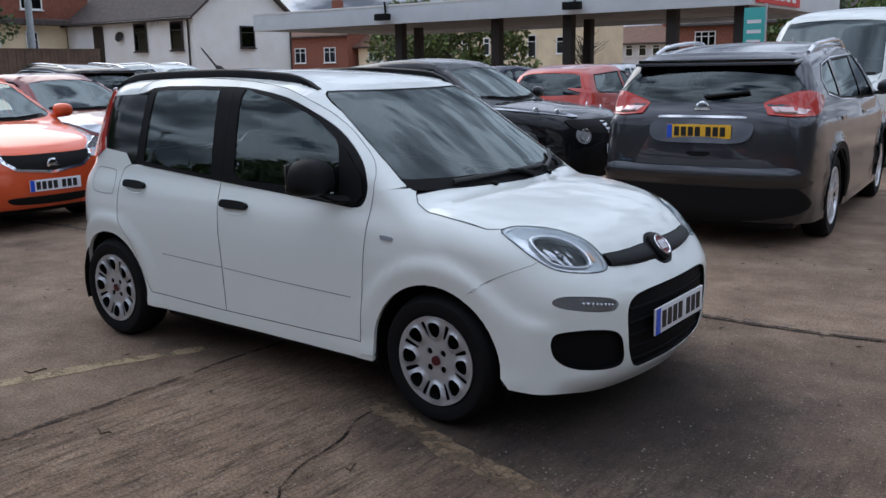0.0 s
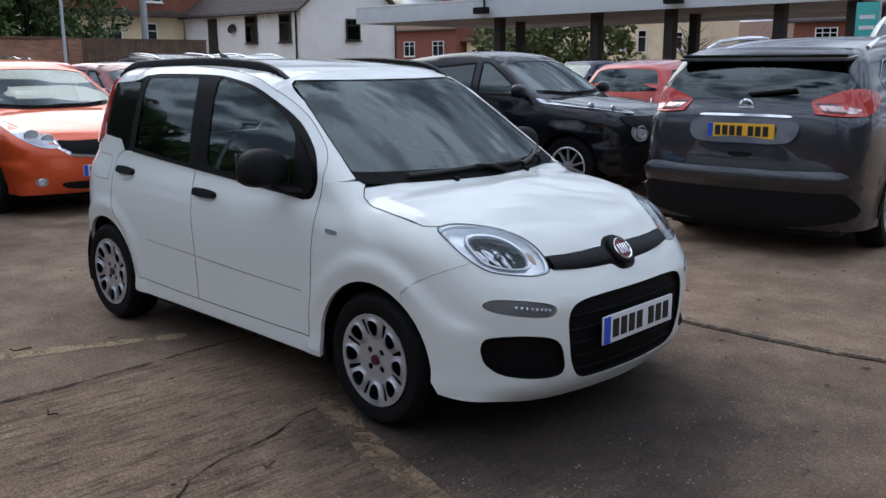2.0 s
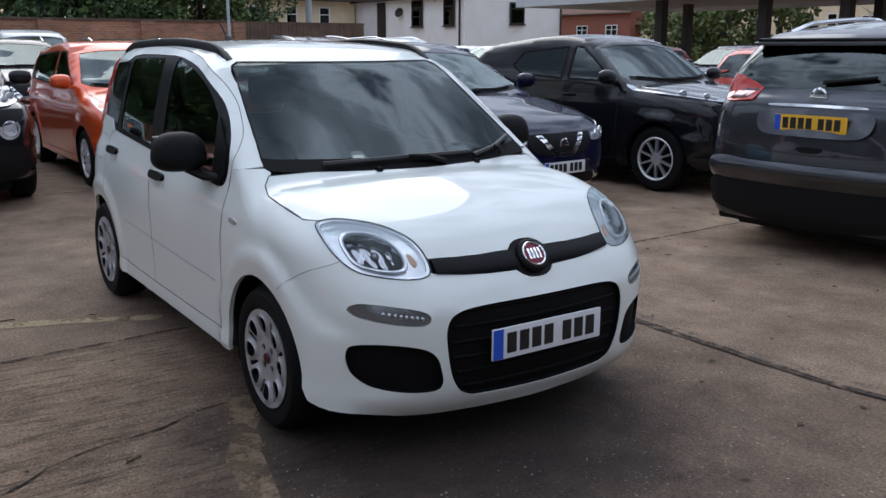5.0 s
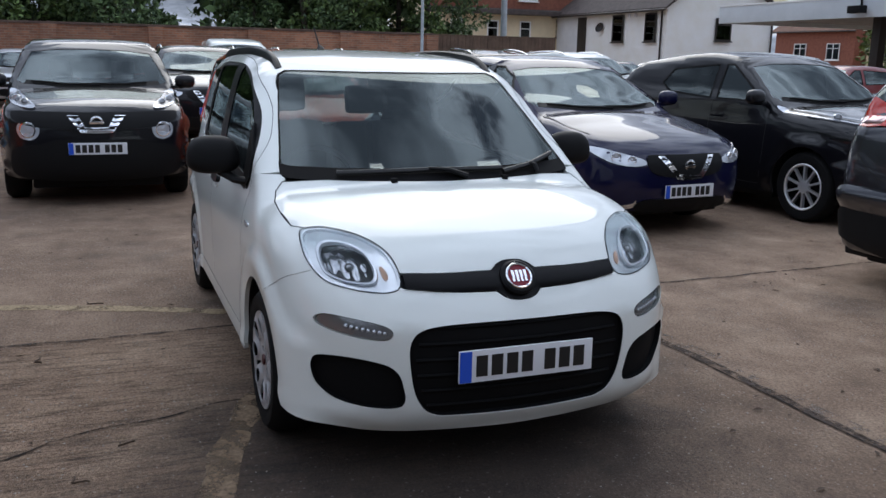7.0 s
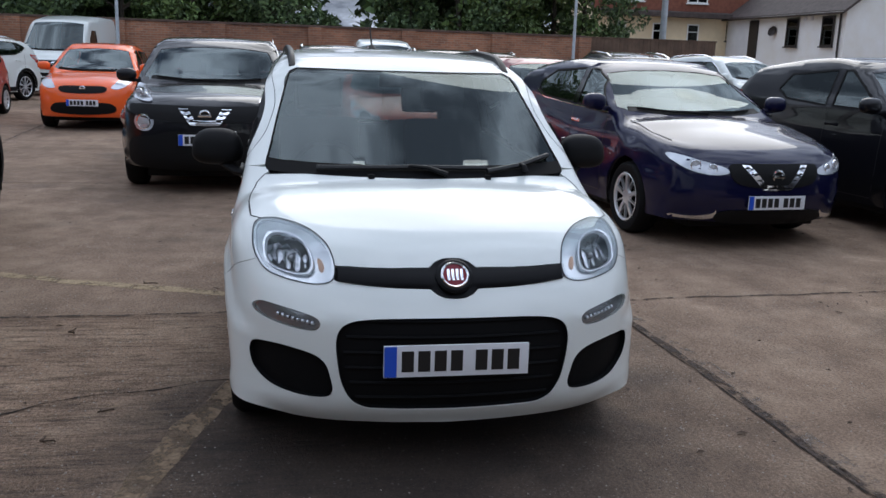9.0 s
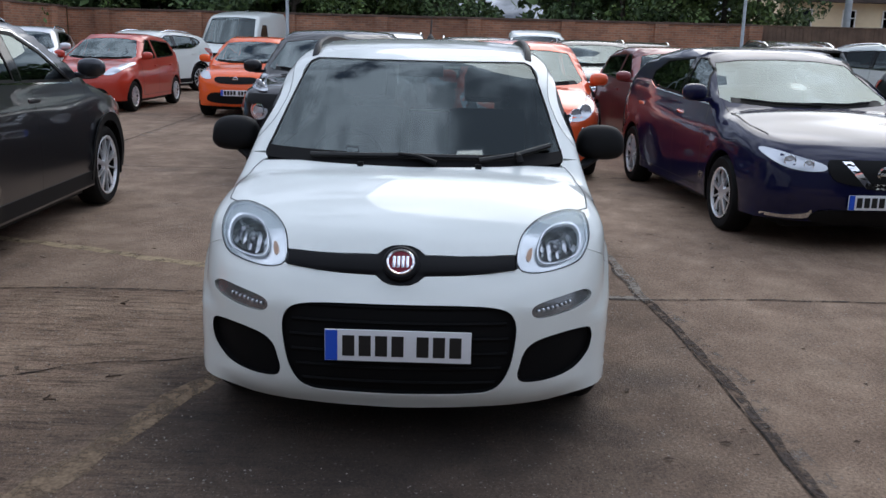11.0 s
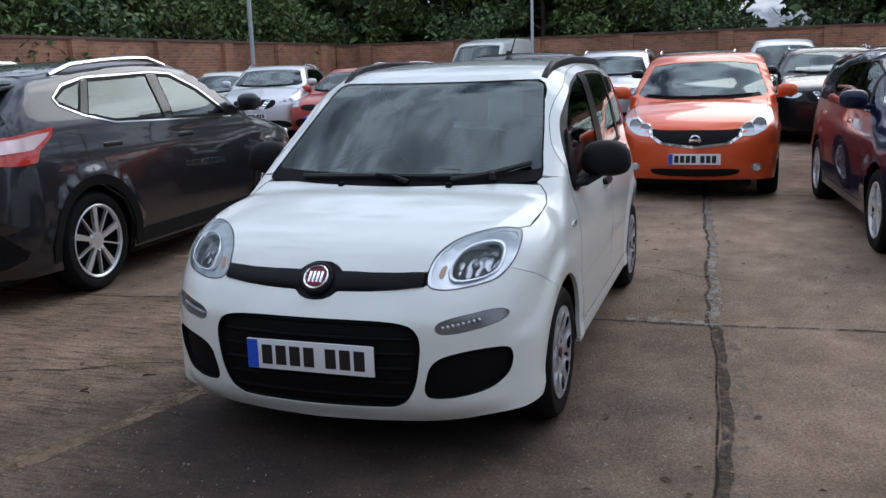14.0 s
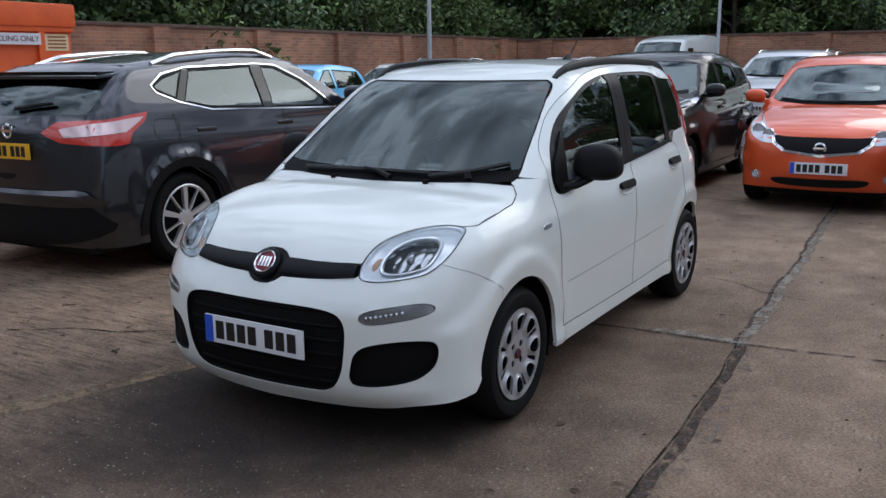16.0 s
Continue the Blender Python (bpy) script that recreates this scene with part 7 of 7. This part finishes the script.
    both("front_wing", *half_panel(sh, np.array(q), (), 0.024, shrink=0.0006), M_WHITE, e)
    # doors
    q = S(door_front) + S(door_top_f)[1:] + S(dlo_f) + S(split)[1:] + S(bottom_f)[1:-1]
    both("front_door", *half_panel(sh, np.array(q)), M_WHITE, e)
    q = S(split[::-1]) + S(dlo_r[1:4]) + S(rear_edge)[1:] + S(bottom_r)[1:-1]
    low_r = half_panel(sh, np.array(q))
    q = S(door_top_r) + S(dlo_r[10:])
    both("rear_door", *joined(low_r, half_panel(sh, np.array(q))), M_WHITE, e)
    # roof sides, pillars, sills and rear quarters
    ys = 0.53
    roof_seam = [(-1.42, 0), (-1.40, 0.25), (-1.36, 0.42), (-1.28, ys), (0.0, ys), (0.18, ys - 0.02), (0.27, 0.42), (0.33, 0.25), (0.355, 0)]
    rw = [(0, 1.40), (0.4, 1.39), (0.46, 1.35), (0.56, 1.08), (0.53, 1.02), (0, 1.0)]
    rs = T(line(roof_seam))
    wsF = F(line(ws, 0.05))
    q = S([(0.88, 0.985)]) + wsF[1:-1][::-1][[i for i, w in enumerate(line(ws, 0.05)[1:-1][::-1]) if w[0] > 0.6 and w[1] > 0.99][0]:] + [(umax, 1.39), (umax, rs[-1][1])] + rs[1:-1][::-1] + [(umin, rs[0][1]), (umin, 1.40)]
    q += B(line(rw, 0.06))[1:-1] + [(umin, 1.0), (umin, 0.2)] + B([(0.3, 0.2), (0.5, 0.205)]) + S([(-1.6, 0.22), (-1.5, 0.235)]) + S(rear_arch[::-1])
    q += S([(-0.8, 0.237), (-0.4, 0.238), (0.3, 0.232), (0.82, 0.225)]) + S([(0.828, 0.246), (0.76, 0.247), (0.755, 0.305)]) + S(bottom_f[::-1])[1:] + S(bottom_r[::-1])[1:] + S(rear_edge[::-1])[1:]
    q += S(dlo_r[4:10]) + S(door_top_r[::-1]) [1:] + S(door_top_f[::-1])[1:]
    # door_top_r begins where the quarter glass ends
    P = half_panel(sh, np.array(q), (), 0.024, shrink=0.0)
    part("body", welded(*joined(P, flipped(*P))), M_WHITE, e, sharp=55)
    R = sh.T(line(roof_seam))
    part("roof", welded(*panel(sh, np.concatenate([R, (R * [1, -1, 1])[::-1][1:-1]]), (), 0.05, 0.0, 0.0, "top", 0.0)), M_WHITE, e)
    # bonnet
    back = line([(1.085, 0), (1.06, 0.25), (1.025, 0.45), (0.985, 0.61), (0.972, 0.655), (1.007, 0.688), (1.085, 0.708), (1.212, 0.715), (1.368, 0.704)], 0.05)
    side = sh.T(back)
    lamp_in = lamp3[np.arange(3, 21)]
    bt = sh.F(bar_top)
    o = np.concatenate([side, lamp_in, bt])
    o = np.concatenate([o[:-1], (o * [1, -1, 1])[::-1][:-1]])
    part("bonnet", welded(*panel(sh, o, (), 0.03, 0.0, 0.018, "top", 0.0008)), M_WHITE, e)
    # dark gaps between the panels
    for pts in (door_front, split, bottom_f, bottom_r, rear_edge):
        both("panel_gap", *ribbon(sh, sh.S(line(pts, 0.03)), 0.0036, 0.0012), M_SEAM, e)
    both("panel_gap", *ribbon(sh, sh.S(line(door_top_f, 0.04)), 0.0025, 0.001), M_SEAM, e)
    both("panel_gap", *ribbon(sh, sh.S(line(door_top_r, 0.04)), 0.0025, 0.001), M_SEAM, e)
    both("panel_gap", *ribbon(sh, sh.S(line([(1.345, 0.608), (1.40, 0.65), (1.47, 0.687), (1.52, 0.71)], 0.03)), 0.0025, 0.001), M_GAP, e)
    edge = sh.T(line(back[9:], 0.03))
    both("panel_gap", *ribbon(sh, np.concatenate([edge, lamp3[3:4]]), 0.0045, 0.0012), M_SEAM, e)
    both("lamp_gap", *ribbon(sh, np.concatenate([lamp3, lamp3[:2]]), 0.0045, 0.0015), M_SEAM, e)
    # nose bar with round badge
    o = bar_top[::-1] + bar_low
    o = [(-a, b) for a, b in bar_top[:-1]] + bar_top[::-1] + bar_low + [(-a, b) for a, b in bar_low[:-1]][::-1]
    P, Fc = panel(sh, sh.F(o), (), 0.012, 0.002, 0.02, "front", 0.002)
    zc = np.interp(np.abs(P[:, 1]), [0, 0.3, 0.405], [0.709, 0.712, 0.72])
    P[:, 0] += 0.014 * np.clip(1 - ((P[:, 2] - zc) / 0.03) ** 2, 0, 1) * (np.arange(len(P)) < len(P))
    nb = mesh_part("nose_bar", P, Fc, M_SATIN, e, "black nose bar")
    c = sh.F([(0, 0.708)])[0]
    n = sh.normal(np.array([c]))[0]
    bm_ = Vector(n).to_track_quat("Y", "Z").to_matrix().to_4x4()
    bm_.translation = Vector(c) + Vector(n) * 0.014
    V, Fc = lathe([(0.066, -0.02), (0.066, 0.006), (0.058, 0.012), (0.05, 0.012)], 48)
    ring = mesh_part("badge_rim", V, Fc, M_SATIN, e)
    ring.matrix_basis = bm_
    V, Fc = lathe([(0.05, 0.006), (0.05, 0.015), (0.047, 0.018), (0.042, 0.015), (0.042, 0.01)], 48)
    b = mesh_part("badge", V, Fc, M_CHROME, e, "round red and chrome badge")
    b.matrix_basis = bm_
    V, Fc = lathe([(0.043, 0.011), (0.02, 0.0125), (0, 0.013)], 40)
    d = mesh_part("badge_disc", V, Fc, M_BADGE, b)
    for i in range(4):
        part("badge_mark", box(bmesh.new(), -0.029 + 0.0155 * i, -0.019 + 0.0155 * i, 0.012, 0.0155, -0.022, 0.022, 0.001), M_CHROME, b)
    # headlights
    inner = rounded([(0.652, 0.80), (0.62, 0.826), (0.555, 0.824), (0.51, 0.80), (0.489, 0.755), (0.498, 0.722), (0.535, 0.713), (0.60, 0.722), (0.645, 0.745)], 4)
    for s in (1, -1):
        def one(name, P, Fc, material, par, label=""):
            if s < 0:
                P, Fc = flipped(P, Fc)
            return mesh_part(name, P, Fc, material, par, label)
        h = one("headlight", *panel(sh, lamp3, [sh.F(inner)], 0.02, -0.014, 0.02, "front", 0.001), M_BEZEL, e, "clear headlight with silver surround")
        I = sh.F(inner)
        N = sh.normal(I)
        n = len(I)
        # deep wall of the lamp, with a fluted reflector at its back and a bright ring at its mouth
        cen = I.mean(0) - sh.normal(I.mean(0)[None])[0] * 0.05
        rings = [I - N * 0.012, I - N * 0.03, cen + (I - N * 0.05 - cen) * 0.93]
        one("lamp_wall", np.concatenate(rings), [(k * n + i, k * n + (i + 1) % n, (k + 1) * n + (i + 1) % n, (k + 1) * n + i) for k in range(2) for i in range(n)], M_REFLECT, h)
        P, Fc = panel(sh, I, (), 0.0045, -0.05, 0, "front")
        mid = P.mean(0)
        P[:, 0] += 0.007 * np.abs(np.sin((P[:, 1] - mid[1]) * 95)) + 0.004 * np.abs(np.sin((P[:, 2] - mid[2]) * 70)) - 2.0 * ((P[:, 1] - mid[1]) ** 2 + (P[:, 2] - mid[2]) ** 2) + 0.012
        one("reflector", P, Fc, M_REFLECT, h)
        ro = []
        for j in range(6):
            a = 2 * math.pi * j / 6
            ro.append(I + (I.mean(0) - I) * (0.085 * math.cos(a)) + N * (-0.006 + 0.009 * math.sin(a)))
        one("lamp_ring", np.concatenate(ro), [(k * n + i, k * n + (i + 1) % n, ((k + 1) % 6) * n + (i + 1) % n, ((k + 1) % 6) * n + i) for k in range(6) for i in range(n)], M_RING, h)
        bm = bmesh.new()
        c0 = I.mean(0) - sh.normal(I.mean(0)[None])[0] * 0.03
        bmesh.ops.create_icosphere(bm, subdivisions=3, radius=0.017, matrix=Matrix.Translation(Vector((c0[0], s * c0[1], c0[2]))))
        part("bulb", bm, M_DARKLAMP, h)
        am = rounded([(0.472, 0.765), (0.458, 0.762), (0.448, 0.738), (0.457, 0.725), (0.468, 0.735)], 4)
        one("indicator", *panel(sh, sh.F(am), (), 0.015, -0.011, 0.006, "front"), M_AMBER, h, "amber indicator")
        one("lens_cover", *panel(sh, lamp3, (), 0.025, 0.002, 0, "front"), M_CLEAR, h)
        n = len(lamp3)
        N = sh.normal(lamp3)
        cc = lamp3.mean(0)
        inn = lamp3 + (cc - lamp3) * 0.075
        one("lamp_edge", np.concatenate([lamp3 - N * 0.001, inn + N * 0.001, inn - N * 0.012]), [(k * n + i, k * n + (i + 1) % n, (k + 1) * n + (i + 1) % n, (k + 1) * n + i) for k in range(2) for i in range(n)], M_BEZEL, h)
    # windows
    wsf = line(ws, 0.05)
    wsm = [(-a, b) for a, b in wsf[1:-1]][::-1]
    mesh_part("windscreen", *panel(sh, sh.F(wsf + wsm), (), 0.06, -0.003, 0, "front"), M_SCREEN, e)
    # black printed border of the windscreen
    wo = sh.F(dense(np.array(wsf + wsm), 0.04))
    k = np.array(wsf + wsm)
    inset = dense(k, 0.04)
    q2 = np.array([(a * 0.99, b + (0.045 if b < 1.0 else (-0.003 if b > 1.36 else 0))) for a, b in inset])
    wi = sh.F(q2)
    n = len(wo)
    mesh_part("windscreen_border", np.concatenate([wo + sh.normal(wo) * 0.001, wi - sh.normal(wi) * 0.001]), [(i, i + n, (i + 1) % n + n, (i + 1) % n) for i in range(n)], M_MATT, e)
    rwf = line(rw, 0.06)
    mesh_part("rear_window", *panel(sh, sh.B(rwf + [(-a, b) for a, b in rwf[1:-1]][::-1]), (), 0.08, -0.003, 0, "back"), M_GLASS, e)
    pane_f = rounded([(-0.135, 1.385), (-0.04, 1.385), (0.16, 1.35), (0.37, 1.285), (0.5, 1.215), (0.565, 1.16), (0.585, 1.05), (0.6, 0.955), (0.45, 0.955), (0.15, 0.968), (-0.09, 0.982), (-0.12, 1.1)], 3)
    pane_r = rounded([(-0.845, 1.37), (-0.80, 1.395), (-0.6, 1.402), (-0.345, 1.402), (-0.315, 1.38), (-0.295, 1.1), (-0.285, 0.995), (-0.32, 0.982), (-0.55, 0.998), (-0.82, 1.02), (-0.86, 1.04), (-0.855, 1.2)], 3)
    both("window_frame", *panel(sh, sh.S(dlo_f), [sh.S(pane_f)], 0.04, -0.004, 0.02, "side", 0.001), M_SATIN, e, "black window frame")
    both("window_frame", *panel(sh, sh.S(dlo_r[:4] + [(-0.93, 1.02), (-0.915, 1.2), (-0.905, 1.37), (-0.872, 1.405)] + dlo_r[12:]), [sh.S(pane_r)], 0.04, -0.004, 0.02, "side", 0.001), M_SATIN, e, "black window frame")
    both("side_window", *panel(sh, sh.S(pane_f), (), 0.06, -0.008, 0, "side"), M_SIDEGLASS, e)
    both("side_window", *panel(sh, sh.S(pane_r), (), 0.06, -0.008, 0, "side"), M_SIDEGLASS, e)
    both("quarter_glass", *panel(sh, sh.S([(-0.968, 0.998), (-1.03, 1.058), (-1.235, 1.076), (-1.262, 1.15), (-1.275, 1.25), (-1.262, 1.362), (-0.995, 1.375), (-0.905, 1.37), (-0.915, 1.2), (-0.93, 1.02)]), (), 0.05, -0.003, 0.015, "strip", 0.001), M_GLOSSBLACK, e, "glossy black quarter panel")
    both("belt_seal", *ribbon(sh, sh.S(line([(0.705, 0.902), (0.246, 0.934), (-0.2, 0.962), (-0.62, 0.99), (-0.86, 1.006)], 0.06)), 0.016, 0.006), M_TRIM, e)
    tail3 = sh.chart(np.concatenate([sh.S([(-1.262, 1.385), (-1.27, 1.25), (-1.255, 1.12), (-1.235, 1.07)]), sh.S([(-1.34, 1.02), (-1.42, 1.02)]), sh.S([(-1.42, 1.2), (-1.36, 1.39)])]))
    both("tail_light", *half_panel(sh, tail3, (), 0.03, 0.012, 0.025, 0.0), M_REDLAMP, e, "red tail light")
    # door furniture
    for x0, x1, z in ((-0.165, 0.03, 0.848), (-0.99, -0.80, 0.893)):
        c = sh.S([((x0 + x1) / 2, z)])[0]
        for s in (-1, 1):
            bm = bmesh.new()
            pts = rounded([(x0, z + 0.012), (x0 + 0.03, z + 0.021), (x1 - 0.04, z + 0.019), (x1 - 0.006, z + 0.006), (x1 - 0.008, z - 0.01), (x1 - 0.04, z - 0.018), (x0 + 0.03, z - 0.017), (x0, z - 0.009)], 3)
            P, Fc = panel(sh, sh.S(pts), (), 0.015, 0.02, 0.02, "side")
            if s < 0:
                P, Fc = flipped(P, Fc)
            mesh_part("door_handle", P, Fc, M_SATIN, e, "black door handle")
            bm = bmesh.new()
            lip = sh.S([(x0 + 0.012, z - 0.012), (x0 + 0.02, z - 0.03), (x0 + 0.05, z - 0.041), ((x0 + x1) / 2, z - 0.045), (x1 - 0.05, z - 0.041), (x1 - 0.022, z - 0.03), (x1 - 0.014, z - 0.012)]) * [1, s, 1]
            tube(bm, lip, 0.0045, 6)
            part("handle_lip", bm, M_WHITE, e)
            cup = rounded([(x0 + 0.01, z - 0.01), (x1 - 0.01, z - 0.01), (x1 - 0.02, z - 0.042), ((x0 + x1) / 2, z - 0.05), (x0 + 0.03, z - 0.042)], 4)
            P, Fc = panel(sh, sh.S(cup), (), 0.02, 0.0015, 0, "side")
            if s < 0:
                P, Fc = flipped(P, Fc)
            mesh_part("handle_cup", P, Fc, M_WHITE, e)
    both("side_repeater", *panel(sh, sh.S(rounded([(0.884, 0.797), (0.943, 0.793), (0.949, 0.784), (0.94, 0.776), (0.888, 0.78), (0.88, 0.788)], 4)), (), 0.02, 0.006, 0.008, "strip"), M_LAMP, e, "clear side repeater")
    both("side_moulding", *ribbon(sh, sh.S(line([(-0.66, 0.545), (-0.172, 0.528)], 0.05)), 0.0045, 0.0015), M_GAP, e)
    both("side_moulding", *ribbon(sh, sh.S(line([(-0.16, 0.527), (0.26, 0.511), (0.70, 0.50)], 0.05)), 0.0045, 0.0015), M_GAP, e)
    flap = sh.S(rounded([(-1.31, 0.96), (-1.14, 0.965), (-1.10, 0.945), (-1.10, 0.85), (-1.14, 0.83), (-1.28, 0.835), (-1.32, 0.86)], 4))
    mesh_part("fuel_flap_gap", *flipped(*ribbon(sh, np.concatenate([flap, flap[:1]]), 0.005, 0.0012)), M_GAP, e)
    # mirrors
    for s in (1, -1):
        base = [(0.585, 1.17), (0.66, 1.10), (0.73, 1.03), (0.745, 0.95), (0.71, 0.912), (0.612, 0.92)]
        P, Fc = panel(sh, sh.S(base), (), 0.03, 0.004, 0.01, "side")
        if s < 0:
            P, Fc = flipped(P, Fc)
        mb = mesh_part("mirror_base", P, Fc, M_TRIM, e)
        bm = bmesh.new()
        bmesh.ops.create_icosphere(bm, subdivisions=4, radius=1)
        for v in bm.verts:
            a = Vector([math.copysign(abs(c) ** 0.72, c) for c in v.co])
            dx = 0.085 if a.x > 0 else 0.055
            v.co = Vector((0.55 + dx * a.x * (1 - 0.15 * a.z), s * (0.872 + 0.112 * a.y * (1 - 0.1 * a.z)), 1.032 + 0.082 * a.z))
        hd = part("mirror_housing", bm, M_TRIM, e, "textured black mirror housing")
        bm = bmesh.new()
        tube(bm, [(0.66, s * 0.74, 0.925), (0.62, s * 0.79, 0.93), (0.575, s * 0.84, 0.96), (0.555, s * 0.86, 1.0)], [0.03, 0.03, 0.033, 0.03], 10, 0.6)
        part("mirror_arm", bm, M_TRIM, mb)
        bm = bmesh.new()
        box(bm, 0.488, 0.494, s * 0.872 - 0.085, s * 0.872 + 0.085, 0.97, 1.093, 0.002)
        part("mirror_glass", bm, M_CHROME, hd)
    # roof rails
    for s in (1, -1):
        P = sh.T([(-1.3 + 1.6 * i / 24, 0.545 - 0.015 * (i / 24) ** 2) for i in range(25)])
        V = []
        for i, p in enumerate(P):
            t = min(i, 24 - i) / 24
            h = 0.031 * min(1, (t * 9) ** 0.6) + 0.002
            w = 0.016
            for dy, dz in ((-w, -0.02), (-w, h * 0.8), (-w * 0.5, h), (w * 0.5, h), (w, h * 0.75), (w, -0.03)):
                V.append((p[0], s * (p[1] + dy), p[2] + dz))
        Fc = [(i * 6 + k, i * 6 + k + 1, (i + 1) * 6 + k + 1, (i + 1) * 6 + k) for i in range(24) for k in range(5)] + [tuple(range(6)), tuple(range(24 * 6 + 5, 24 * 6 - 1, -1))]
        if s < 0:
            Fc = [f[::-1] for f in Fc]
        mesh_part("roof_rail", V, Fc, M_SATIN, e, "black roof rail", sharp=50)
    bm = bmesh.new()
    a = sh.T([(-1.08, 0)])[0]
    tube(bm, [(a[0] + 0.04, 0, a[2] - 0.002), (a[0] + 0.01, 0, a[2] + 0.025), (a[0] - 0.02, 0, a[2] + 0.04)], [0.03, 0.02, 0.008], 10)
    tube(bm, [(a[0] - 0.01, 0, a[2] + 0.03), (a[0] - 0.15, 0, a[2] + 0.15)], [0.006, 0.004], 6)
    part("aerial", bm, M_TRIM, e)
    # wipers
    def wiper(base, mid, tip0, tip1):
        bm = bmesh.new()
        q = sh.F([base, mid])
        nn = sh.normal(q)
        tube(bm, [tuple(q[0] + nn[0] * 0.012), tuple((q[0] + q[1]) / 2 + nn[0] * 0.028), tuple(q[1] + nn[1] * 0.022)], [0.018, 0.014, 0.011], 8, 0.7)
        w = part("wiper", bm, M_TRIM, e, "black windscreen wiper")
        bm = bmesh.new()
        q = sh.F(line([tip0, mid, tip1], 0.05))
        nn = sh.normal(q)
        tube(bm, [tuple(p + n * 0.014) for p, n in zip(q, nn)], 0.0115, 6)
        part("wiper_blade", bm, M_INK, w)
    wiper((0.1, 0.97), (-0.06, 0.994), (-0.44, 0.985), (0.28, 0.992))
    wiper((0.46, 0.975), (0.44, 1.0), (0.28, 0.98), (0.595, 1.035))
    # washer jets
    for y in (-0.22, 0.28):
        c = sh.F([(y, 0.968)])[0]
        part("washer_jet", box(bmesh.new(), c[0] - 0.012, c[0] + 0.02, y - 0.013, y + 0.013, c[2] - 0.012, c[2] + 0.01, 0.005), M_TRIM, e)
    # cowl under the windscreen's foot
    cw = sh.T(line([(1.088, 0), (1.063, 0.25), (1.028, 0.45), (0.987, 0.61)], 0.05))
    cw = np.concatenate([cw, (cw * [1, -1, 1])[::-1][:-1]])
    n = len(cw)
    mesh_part("cowl", np.concatenate([cw + [0.004, 0, -0.012], cw + [-0.08, 0, 0.02]]), [(i, i + 1, i + 1 + n, i + n) for i in range(n - 1)], M_MATT, e)
    d0 = dict(wb=2.31, fo=0.745, ro=0.6, half=0.79, H=1.495, r=0.285, cowl=(1.05, 0.96), roof=(0.375, 1.43), tailroof=(-1.5, 1.43), tailglass=(-1.71, 1.0))
    L = shell(sh, dict(d0, zb=0.23), 0.12, [dlo_f, dlo_r[:4] + [(-0.92, 1.02), (-0.9, 1.37), (-0.872, 1.405)] + dlo_r[12:]], line(ws, 0.08), line(rw, 0.08), -0.024)
    mesh_part("lining", *L, M_LINER, e)
    interior(e, d0)
    # rear-view mirror
    c = sh.F([(0, 1.37)])[0]
    part("rear_view_mirror", box(bmesh.new(), c[0] - 0.12, c[0] - 0.09, -0.11, 0.11, 1.31, 1.37, 0.01), M_TRIM, e)
    underside(e, d0)
    for x in (1.155, -1.155):
        for s in (-1, 1):
            wheel(e, x, s * 0.692, 0.285, 0.196, 0.18, "cover", s)
    # plate
    c = sh.F([(0, 0.445)])[0]
    plate_bars(e, pose(c[0] + 0.004, 0, 0.445, 0, 0, 0), False, 0.51, 0.113)
    return e


white_car(pose(-3.35, 3.61, 0))
